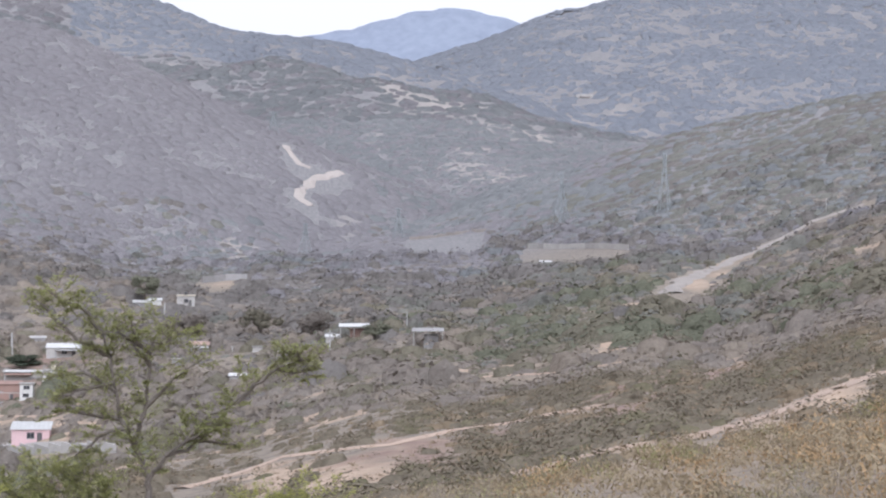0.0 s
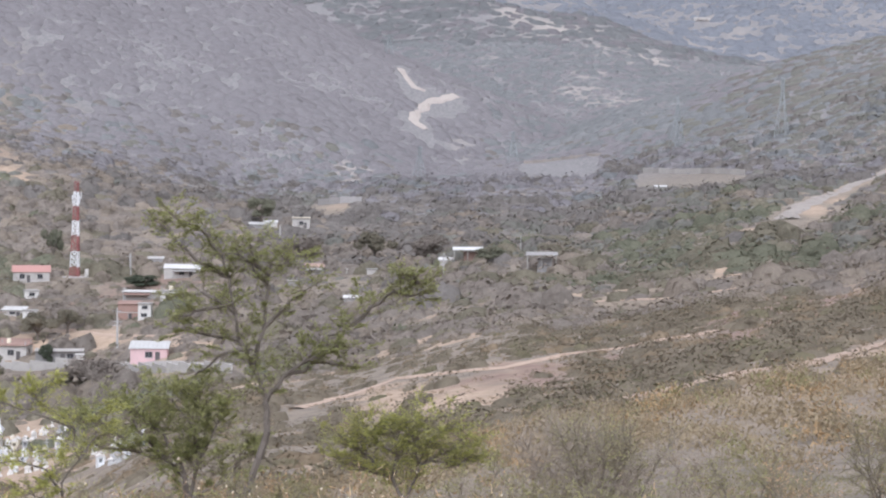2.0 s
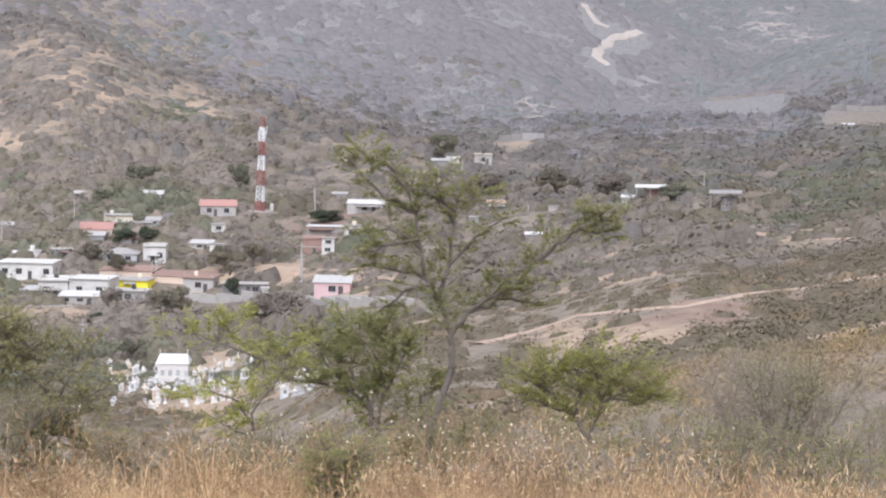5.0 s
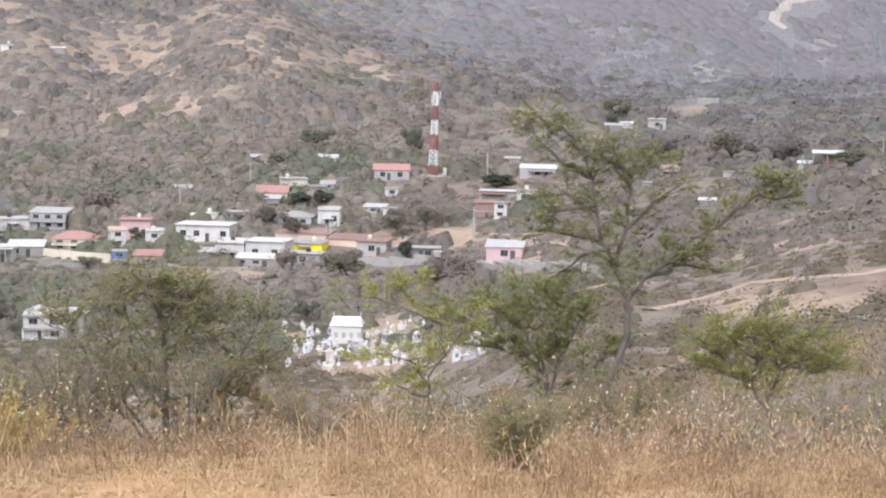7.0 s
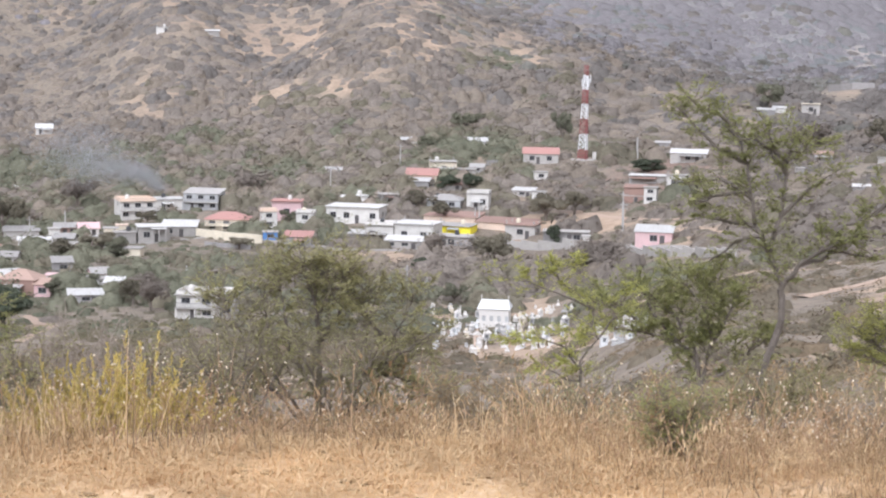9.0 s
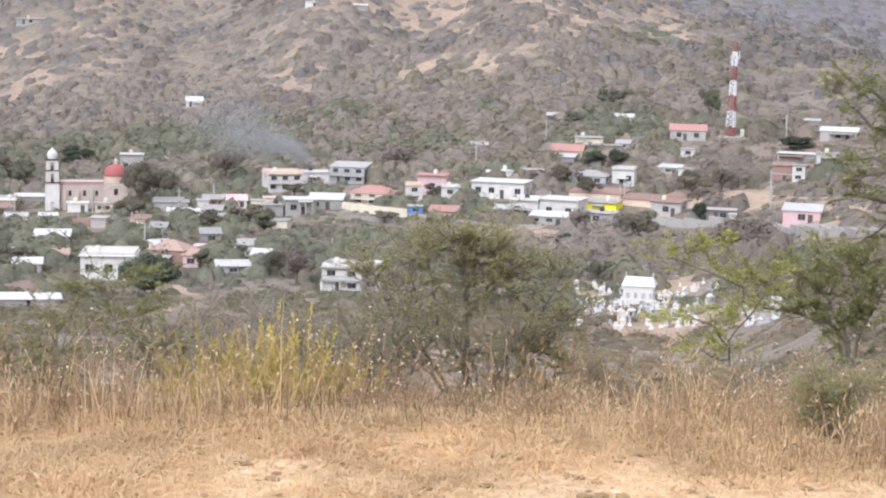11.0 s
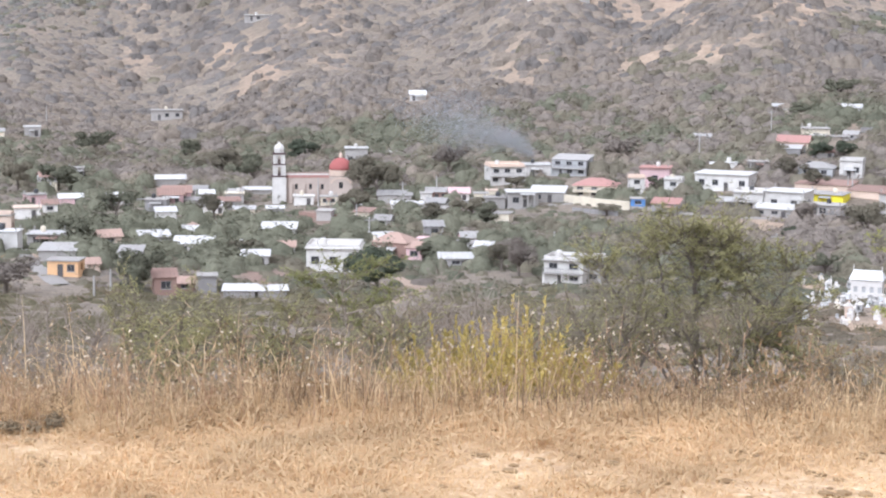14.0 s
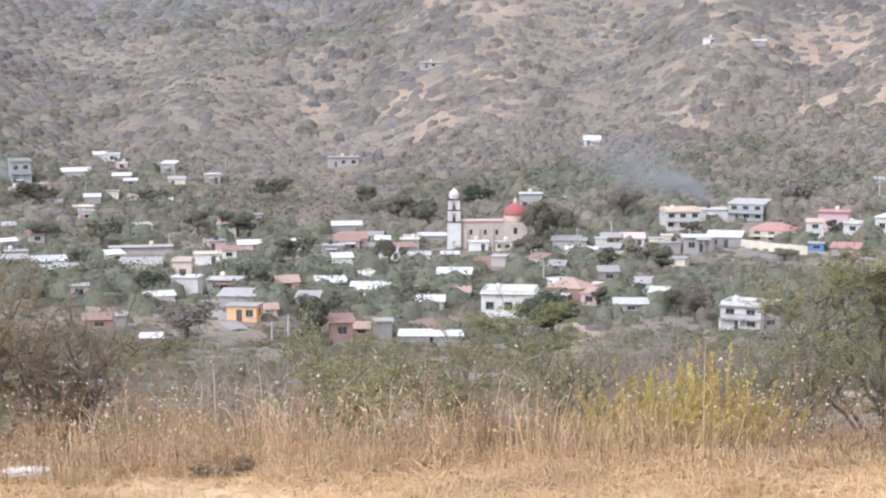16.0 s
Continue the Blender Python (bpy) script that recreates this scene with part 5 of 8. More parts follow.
long_wall([(-19.8, 423.2), (-11.8, 412.4), (-0.7, 402.9)], 1.9, "concrete", "long grey roadside block wall")
long_wall([(7.7, 367.4), (14.8, 346.8), (24.5, 317.0)], 1.7, "concrete", "long pale concrete roadside wall")
long_wall([(-93.1, 430.6), (-85.9, 426.3), (-75.4, 420.4)], 2.0, "cream", "cream retaining wall below the street")
long_wall([(-30.8, 416.8), (-24.4, 415.7), (-19.8, 423.2)], 1.9, "block", "grey block wall by the hall")
long_wall([(271.6, 892.8), (278.4, 837.2), (280.3, 771.0)], 2.6, "concrete", "long pale wall on the valley floor")
long_wall([(245.1, 1039.1), (262.1, 1020.8), (278.6, 989.9)], 1.6, "rock", "pale bank along a valley road")
long_wall([(104.9, 858.2), (116.4, 865.6), (126.5, 865.4)], 3.0, "block", "pale wall among valley trees")
long_wall([(-31.4, 546.5), (-21.8, 553.4)], 1.2, "block", "low wall on the slope")
long_wall([(-87.5, 414.9), (-76.0, 409.5)], 1.0, "block", "low garden wall below the street")
long_wall([(-202.6, 412.2), (-195.4, 421.6)], 1.3, "block", "low pale garden wall")
long_wall([(-151.2, 407.7), (-135.5, 398.3), (-132.2, 408.7)], 1.2, "brick", "low brown churchyard wall")


# ---- dirt tracks and lanes: ribbons laid on the ground ----
def track(points, width, mat, label):
    pts = [Vector(p) for p in points]
    line = []
    for a, b in zip(pts, pts[1:]):
        n = max(1, int((b - a).length / 5))
        line += [a.lerp(b, k / n) for k in range(n)]
    line.append(pts[-1])
    verts, faces = [], []
    for k, p in enumerate(line):
        t = (line[min(k + 1, len(line) - 1)] - line[max(k - 1, 0)]).normalized()
        nrm = Vector((-t.y, t.x))
        w = width * (.8 + .35 * noise.noise((p.x * .07, p.y * .07, 3)))
        CLEAR.append((p.x, p.y, width * .8))
        for back in (b_ * min(1, 300 / p.length) for b_ in (.012, .024, .036, .048, .06, .075)):
            CLEAR.append((p.x * (1 - back), p.y * (1 - back), max(2.4, width * .9)))
        for s in (-1, -.4, .4, 1):
            q = p + nrm * w * s * .5
            edge = .05 if abs(s) > .9 else .22
            if mat in ("rock", "quarry"):
                q += nrm * width * .35 * noise.noise((q.x * .21, q.y * .21, s * 5))
                edge += 1.3 * max(0, noise.noise((q.x * .16, q.y * .16, 8 + s))) if abs(s) < .9 else 0
            verts.append((q.x, q.y, hz(q.x, q.y) + edge))
    for k in range(len(line) - 1):
        for s in range(3):
            faces.append((4 * k + s, 4 * k + 4 + s, 4 * k + 5 + s, 4 * k + 1 + s))
    tagged(link_mesh("dirt_track", verts, faces, [M[mat]], smooth=mat not in ("rock", "quarry")), label, "track", kind="structure")


track([(22.1, 197.2), (28.8, 211.4), (37.8, 226.2), (40.8, 209.2), (44.8, 197.8), (56.6, 216.2)], 2.3, "track", "pale dirt track along the bare field")
track([(56.6, 216.2), (62.4, 211.8), (66.7, 210.1), (69.6, 198.2)], 2.2, "track", "pale dirt track climbing the slope")
track([(82.0, 357.9), (90.8, 352.0), (98.7, 335.9), (103.9, 317.6), (113.0, 313.2)], 2.0, "track", "thin dirt path across the scrub")
track([(37.1, 125.8), (39.4, 119.9), (42.5, 118.5), (46.5, 117.3), (56.1, 131.3), (62.6, 137.5), (76.9, 156.8), (88.9, 170.0)], 2.2, "track", "pale dirt track along the ridge")
track([(76.6, 155.0), (89.1, 169.4)], 2.5, "track", "branch of the dirt track")
track([(184.0, 473.1), (211.6, 530.1), (256.7, 604.0), (325.4, 723.9), (354.9, 743.0), (373.0, 731.4)], 8.0, "rock", "pale rocky road cut on the hillside")
track([(202.3, 1218.0), (203.6, 1200.7), (206.9, 1189.5), (213.8, 1186.6)], 6.0, "quarry", "pale road cut climbing the far slope")
track([(235.5, 1191.3), (223.6, 1179.5), (212.4, 1168.4), (201.4, 1146.3), (196.4, 1127.8), (201.5, 1116.9)], 8.0, "quarry", "pale quarry face beside the far road")
track([(-32.4, 437.1), (-16.2, 429.2), (2.9, 401.1), (18.1, 352.7), (24.7, 329.9)], 5.0, "road", "pale village road")
track([(-119.2, 443.6), (-101.5, 417.7), (-88.5, 432.2), (-70.7, 423.7), (-56.0, 413.0), (-38.2, 414.4)], 4.0, "road", "village street below the houses")
track([(-136.3, 260.5), (-150.0, 280.6), (-163.5, 298.4), (-185.2, 332.3), (-205.4, 364.8)], 4.5, "road", "straight village lane between houses")
track([(-94.9, 306.1), (-90.4, 296.4), (-86.3, 291.1), (-81.3, 256.7)], 2.2, "track", "pale footpath below a dark tree")
track([(-4.0, 463.9), (2.9, 450.4), (11.9, 436.2), (20.3, 426.0)], 3.0, "track", "dirt lane on the slope")


# ---- cemetery ----
def tomb(x, y, kind, size, mat, turn):
    z = hz(x, y)
    names = {"cross": "white grave with a cross on a plinth", "box": "whitewashed raised box tomb", "niche": "small white tomb chapel with a gable", "slab": "low pale grave slab with headstone"}
    ob = thing("tomb", names[kind], "tomb", pose(x, y, z, 0, 0, math.degrees(math.atan2(-x, y)) + turn), "cemetery tombs")
    s = size
    bm = bmesh.new()
    box(bm, -.5 * s, 0, -.8, .5 * s, 1.6 * s, .3 * s)
    part("base", bm, M["tombgrey" if kind == "slab" else mat], ob)
    if kind == "cross":
        bm = bmesh.new()
        box(bm, -.28 * s, .5 * s, .303 * s, .28 * s, .95 * s, .8 * s)
        part("plinth", bm, M[mat], ob)
        bm = bmesh.new()
        box(bm, -.08 * s, .66 * s, .803 * s, .08 * s, .8 * s, 1.9 * s)
        box(bm, -.38 * s, .66 * s, 1.35 * s, -.083 * s, .8 * s, 1.5 * s)
        box(bm, .083 * s, .66 * s, 1.35 * s, .38 * s, .8 * s, 1.5 * s)
        part("cross", bm, M[mat], ob)
    elif kind == "box":
        bm = bmesh.new()
        box(bm, -.45 * s, .1 * s, .303 * s, .45 * s, 1.5 * s, .95 * s)
        part("vault", bm, M[mat], ob)
        bm = bmesh.new()
        box(bm, -.52 * s, .04 * s, .953 * s, .52 * s, 1.56 * s, 1.06 * s)
        part("lid", bm, M["marble"], ob)
        bm = bmesh.new()
        box(bm, -.3 * s, 1.3 * s, 1.063 * s, .3 * s, 1.45 * s, 1.6 * s)
        part("headstone", bm, M[mat], ob)
    elif kind == "niche":
        bm = bmesh.new()
        wall_cells(bm, -.55 * s, .55 * s, .3 * s, .42 * s, .303 * s, 1.5 * s, [(-.25 * s, .25 * s, .5 * s, 1.2 * s)])
        box(bm, -.55 * s, .42 * s, .303 * s, -.43 * s, 1.4 * s, 1.5 * s)
        box(bm, .43 * s, .42 * s, .303 * s, .55 * s, 1.4 * s, 1.5 * s)
        box(bm, -.43 * s, 1.28 * s, .303 * s, .43 * s, 1.4 * s, 1.5 * s)
        part("niche_body", bm, M[mat], ob)
        bm = bmesh.new()
        v = [bm.verts.new(p) for p in ((-.68 * s, .2 * s, 1.503 * s), (.68 * s, .2 * s, 1.503 * s), (0, .2 * s, 2.0 * s), (-.68 * s, 1.5 * s, 1.503 * s), (.68 * s, 1.5 * s, 1.503 * s), (0, 1.5 * s, 2.0 * s))]
        for f in ((0, 1, 2), (5, 4, 3), (0, 2, 5, 3), (2, 1, 4, 5), (1, 0, 3, 4)):
            bm.faces.new([v[i] for i in f])
        part("gable_roof", bm, M["marble"], ob)
        bm = bmesh.new()
        box(bm, -.05 * s, .3 * s, 2.0 * s, .05 * s, .4 * s, 2.5 * s)
        box(bm, -.2 * s, .3 * s, 2.22 * s, .2 * s, .4 * s, 2.3 * s)
        part("cross", bm, M[mat], ob)
    else:
        bm = bmesh.new()
        box(bm, -.4 * s, 1.25 * s, .303 * s, .4 * s, 1.42 * s, 1.1 * s)
        part("headstone", bm, M[mat], ob)


def cemetery():
    rng = random.Random(5)

    def plot(b0, b1, d0, d1, n):
        for _ in range(n):
            b, d = rng.uniform(b0, b1), rng.uniform(d0, d1)
            x, y = polar(b, d)
            kind = rng.choice(("cross", "cross", "box", "box", "niche", "niche", "slab"))
            mat = rng.choice(("marble", "marble", "white", "white", "cream", "tombblue", "tombgrey", "tombgrey"))
            tomb(float(x), float(y), kind, rng.uniform(.4, .85), mat, rng.uniform(-25, 25))
            CLEAR.append((float(x), float(y), 2.0))
            CLEAR.append((float(x) * .975, float(y) * .975, 2.4))
    plot(0.49, 5.00, 251, 323, 44)
    plot(1.01, 4.66, 281, 315, 50)
    plot(0.65, 2.55, 249, 296, 12)
    plot(-1.94, -0.20, 208, 251, 26)
    plot(2.89, 3.76, 250, 279, 7)
    plot(0.34, 2.24, 302, 325, 8)
    tomb(-16.0, 266.3, "niche", 1.0, "peach", 5)


cemetery()


def cemetery_chapel(x, y):
    ob = thing("cemetery_chapel", "pale blue and white open cemetery chapel", "chapel", pose(x, y, hz(x, y), 0, 0, math.degrees(math.atan2(-x, y)) - 6))
    CLEAR.append((x, y, 7))
    bm = bmesh.new()
    holes = [(-1.9 + 1.25 * k, -1.3 + 1.25 * k, 1.2, 2.1) for k in range(4)]
    wall_cells(bm, -2.4, 2.4, 0, .25, -1, 3.2, holes)
    box(bm, -2.4, .25, -1, -2.15, 4, 3.2)
    box(bm, 2.15, .25, -1, 2.4, 4, 3.2)
    box(bm, -2.15, 3.75, -1, 2.15, 4, 3.2)
    part("body", bm, M["marble"], ob)
    for k in range(4):
        bm = bmesh.new()
        box(bm, -1.9 + 1.25 * k, .15, 1.2, -1.3 + 1.25 * k, .2, 2.1)
        part("window", bm, M["greyblue"], ob)
    bm = bmesh.new()
    v = [bm.verts.new(p) for p in ((-2.7, -.3, 3.203), (2.7, -.3, 3.203), (2.7, 4.3, 3.203), (-2.7, 4.3, 3.203), (-2.2, 2, 4.5), (2.2, 2, 4.5))]
    for f in ((0, 1, 5, 4), (1, 2, 5), (2, 3, 4, 5), (3, 0, 4), (3, 2, 1, 0)):
        bm.faces.new([v[i] for i in f])
    part("roof", bm, M["tombblue"], ob, "pale blue hipped roof")
    for s in (-1, 1):
        bm = bmesh.new()
        box(bm, s * 2.2 - .06, 1.94, 4.5, s * 2.2 + .06, 2.06, 5.2)
        part("finial", bm, M["marble"], ob)


cemetery_chapel(-15.4, 297.4)


# ---- far mountain beyond the pass, blue with painted-in haze ----
def far_mountain():
    n, rows = 90, 14
    verts, faces = [], []
    for k in range(n + 1):
        b = -5 - 17 * k / n
        crest = 428 + 78 * math.exp(-((b + 14.4) / 3.0) ** 2) + 5 * noise.noise((b * 1.7, 0, 4)) + 2 * noise.noise((b * 6, 0, 9))
        for j in range(rows + 1):
            f = j / rows
            d = 4300 - 500 * (1 - f)
            x, y = polar(b, d)
            verts.append((x, y, 150 + (crest - 150) * f ** 1.15 + 14 * (1 - f) * noise.noise((x * .004, y * .004, f * 3))))
    for k in range(n):
        for j in range(rows):
            a = k * (rows + 1) + j
            faces.append((a, a + rows + 1, a + rows + 2, a + 1))
    # the blue is aerial haze put into the base colour
    M["bluehill"] = surface("hazy_blue_mountain", (.25, .275, .34), (.205, .225, .285), coarse=.01, fine=.04, bump=0, spread=0)
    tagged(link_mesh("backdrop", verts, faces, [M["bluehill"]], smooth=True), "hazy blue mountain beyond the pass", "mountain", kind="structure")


far_mountain()


# ---- thin smoke from a rubbish fire behind the houses: fine drifting flakes ----
def smoke(x, y, z0):
    rng = np.random.RandomState(17)
    n = 46000
    s = rng.beta(1.2, 1.5, n)
    wide = 1.0 + 9 * s
    wisp = 2.2 * np.sin(s * 9) * s
    c = np.stack([x - 30 * s ** 1.1 + rng.normal(0, 1, n) * wide * .75 + wisp, y + rng.normal(0, 1, n) * wide, z0 + 11 * s ** .7 + rng.normal(0, 1, n) * wide * .42 + wisp], -1)
    tri = c[:, None, :] + rng.normal(0, .05, (n, 3, 3)) * (1 + s)[:, None, None]
    tagged(tri_mesh("smoke", tri, [M["smoke"]]), "thin blue-grey smoke drifting from a fire", "smoke", kind="stuff")


smoke(-114.5, 486.7, -43.9)
smoke(-317.1, 461.6, -41.1)


# ---- trees ----
TREE_STOCK = {}
TREE_LOOK = {"dark": ("leaf_dark", "dense dark green mango tree", 5200), "green": ("green_brush", "green shade tree by the houses", 2600),
             "olive": ("olive_brush", "dusty olive mesquite tree", 2400), "grey": ("grey_brush", "grey leafless dry tree", 2200)}


def village_tree(x, y, w, h, kind):
    w, h = max(w, 2.0), max(h, 1.8)
    spin = (x * 13 + y * 7) % 360
    CLEAR.append((x, y, w * .3))
    variant = (kind, int(x * 3 + y) % 2)
    if variant not in TREE_STOCK:
        leaf, label, k = TREE_LOOK[kind]
        rng = np.random.RandomState(len(TREE_STOCK) + 3)
        ob = thing("tree", label, "tree", pose(x, y, hz(x, y), 0, 0, spin), "village trees")
        bm = bmesh.new()
        tube(bm, (0, 0, -.1), (.02, .01, .3), .045, .03, 7)
        for q in range(6):
            a = q * 1.05 + rng.uniform(-.3, .3)
            tube(bm, (.02, .01, .27), (.25 * math.cos(a), .25 * math.sin(a), .55 + .15 * rng.rand()), .022, .008, 5)
        part("trunk", bm, M["bark"], ob)
        lobes = np.stack([rng.uniform(-.33, .33, 11), rng.uniform(-.33, .33, 11), rng.uniform(.26 if kind == "dark" else .38, .82, 11)], -1)
        c = lobes[rng.randint(0, 11, k)] 
        off = rng.normal(0, 1, (k, 3))
        off /= np.linalg.norm(off, axis=1, keepdims=True)
        c = c + off * ({"grey": .2, "dark": .19}.get(kind, .17)) * rng.uniform(.6, 1.05, (k, 1)) * (1, 1, .8)
        nrm = off + (0, 0, .45) + rng.normal(0, .3, (k, 3))
        nrm /= np.linalg.norm(nrm, axis=1, keepdims=True)
        u = np.cross(nrm, rng.normal(0, 1, (k, 3)))
        u /= np.linalg.norm(u, axis=1, keepdims=True)
        v = np.cross(nrm, u)
        s = rng.uniform(.016, .04, (k, 1)) * (1 if kind != "dark" else .9)
        tri_mesh("crown", np.stack([c + u * s, c - u * s * .6 + v * s, c - u * s * .5 - v * s], 1), [M[leaf]], parent=ob)
        ob.scale = (w, w, h)
        TREE_STOCK[variant] = ob
    else:
        ob = copy_thing(TREE_STOCK[variant], pose(x, y, hz(x, y), 0, 0, spin))
        ob.scale = (w, w, h)


village_tree(-92.4, 285.1, 10.7, 9.1, "dark")
village_tree(-143.2, 442.7, 9.9, 11.3, "olive")
village_tree(-100.9, 391.0, 7.6, 4.6, "green")
village_tree(-114.4, 240.8, 5.7, 6.1, "green")
village_tree(-20.8, 386.4, 8.8, 7.0, "olive")
village_tree(0.7, 349.9, 12.2, 6.9, "grey")
village_tree(-11.2, 454.9, 9.7, 6.9, "olive")
village_tree(-166.5, 324.6, 7.7, 6.1, "green")
village_tree(-176.6, 301.0, 6.3, 5.1, "dark")
village_tree(-166.2, 392.4, 7.7, 6.5, "olive")
village_tree(-120.0, 254.3, 7.2, 7.7, "green")
village_tree(-263.6, 399.4, 8.7, 5.5, "green")
village_tree(-244.0, 394.3, 11.2, 8.4, "green")
village_tree(-288.7, 496.3, 10.4, 7.0, "green")
village_tree(-133.8, 238.7, 10.8, 5.8, "grey")
village_tree(-171.1, 514.7, 8.2, 6.6, "green")
village_tree(-152.2, 478.9, 9.1, 7.6, "olive")
village_tree(-141.1, 418.0, 8.0, 6.7, "olive")
village_tree(-206.6, 515.6, 10.1, 8.4, "green")
village_tree(-209.0, 564.1, 12.8, 8.2, "dark")
village_tree(-142.6, 505.8, 11.1, 9.6, "grey")
village_tree(-98.2, 527.5, 13.0, 8.1, "grey")
village_tree(-74.9, 456.8, 5.6, 3.5, "green")
village_tree(-110.5, 454.7, 5.7, 4.3, "olive")
village_tree(-35.9, 453.9, 6.9, 5.5, "olive")
village_tree(-43.7, 470.0, 8.6, 5.7, "olive")
village_tree(-51.7, 588.6, 9.0, 5.4, "green")
village_tree(-39.0, 499.6, 6.8, 4.6, "dark")
village_tree(15.2, 525.2, 9.6, 4.0, "dark")
village_tree(-8.2, 419.1, 3.8, 5.1, "dark")
village_tree(-78.7, 409.9, 6.3, 3.2, "olive")
village_tree(-107.5, 400.2, 8.8, 5.7, "olive")
village_tree(-111.9, 388.3, 8.6, 4.9, "olive")
village_tree(-81.4, 331.1, 6.2, 5.7, "grey")
village_tree(-132.2, 326.9, 7.5, 4.3, "olive")
village_tree(-23.9, 327.1, 5.5, 4.5, "green")
village_tree(-34.5, 375.2, 4.6, 4.0, "dark")
village_tree(-29.8, 367.3, 3.4, 3.9, "dark")
village_tree(-95.1, 343.6, 5.4, 3.8, "green")
village_tree(-98.2, 334.6, 5.8, 3.7, "green")
village_tree(-80.1, 319.5, 6.0, 6.0, "olive")
village_tree(-75.1, 312.0, 6.8, 6.8, "grey")
village_tree(-43.2, 627.1, 11.4, 7.6, "green")
village_tree(-10.1, 587.4, 7.1, 12.5, "green")
village_tree(-20.5, 388.7, 9.4, 8.3, "olive")
village_tree(1.9, 355.5, 12.9, 6.5, "grey")
village_tree(-35.4, 409.9, 6.2, 5.0, "grey")
village_tree(83.8, 544.6, 11.7, 10.0, "olive")
village_tree(95.5, 524.8, 12.9, 8.1, "grey")
village_tree(101.3, 468.0, 10.2, 5.1, "green")
village_tree(61.7, 671.7, 12.3, 10.2, "green")
village_tree(65.3, 572.9, 14.0, 8.7, "grey")
village_tree(95.8, 527.9, 13.0, 8.9, "grey")
village_tree(-185.1, 380.9, 10.3, 7.1, "green")
village_tree(-228.0, 435.4, 10.4, 7.4, "green")
village_tree(-213.9, 509.6, 13.4, 10.0, "olive")
village_tree(-194.6, 488.5, 9.6, 8.8, "green")
village_tree(-150.2, 451.4, 10.8, 11.5, "olive")
village_tree(-32.8, 499.6, 7.6, 6.1, "dark")
village_tree(-4.4, 459.9, 8.4, 6.3, "olive")
village_tree(-11.3, 464.8, 7.0, 5.6, "olive")
village_tree(-241.6, 547.7, 10.9, 8.2, "green")
village_tree(-267.3, 534.2, 12.7, 9.0, "green")
village_tree(-236.1, 428.7, 8.9, 8.9, "olive")
village_tree(-317.1, 475.1, 13.8, 8.7, "olive")
village_tree(-224.4, 353.1, 5.1, 3.8, "green")


def prisms(a, b, ra, rb):
    """Three-sided tapering twigs from a to b, as loose triangles."""
    ax = b - a
    ax = ax / (np.linalg.norm(ax, axis=1, keepdims=True) + 1e-9)
    u = np.cross(ax, np.where(np.abs(ax[:, 2:3]) > .9, [[1.0, 0, 0]], [[0, 0, 1.0]]))
    u /= np.linalg.norm(u, axis=1, keepdims=True) + 1e-9
    v = np.cross(ax, u)
    lo, hi = [], []
    for q in range(3):
        way = u * math.cos(q * 2.0944) + v * math.sin(q * 2.0944)
        lo.append(a + way * ra[:, None])
        hi.append(b + way * rb[:, None])
    tri = []
    for q in range(3):
        w = (q + 1) % 3
        tri += [np.stack([lo[q], lo[w], hi[w]], 1), np.stack([lo[q], hi[w], hi[q]], 1)]
    return np.concatenate(tri)


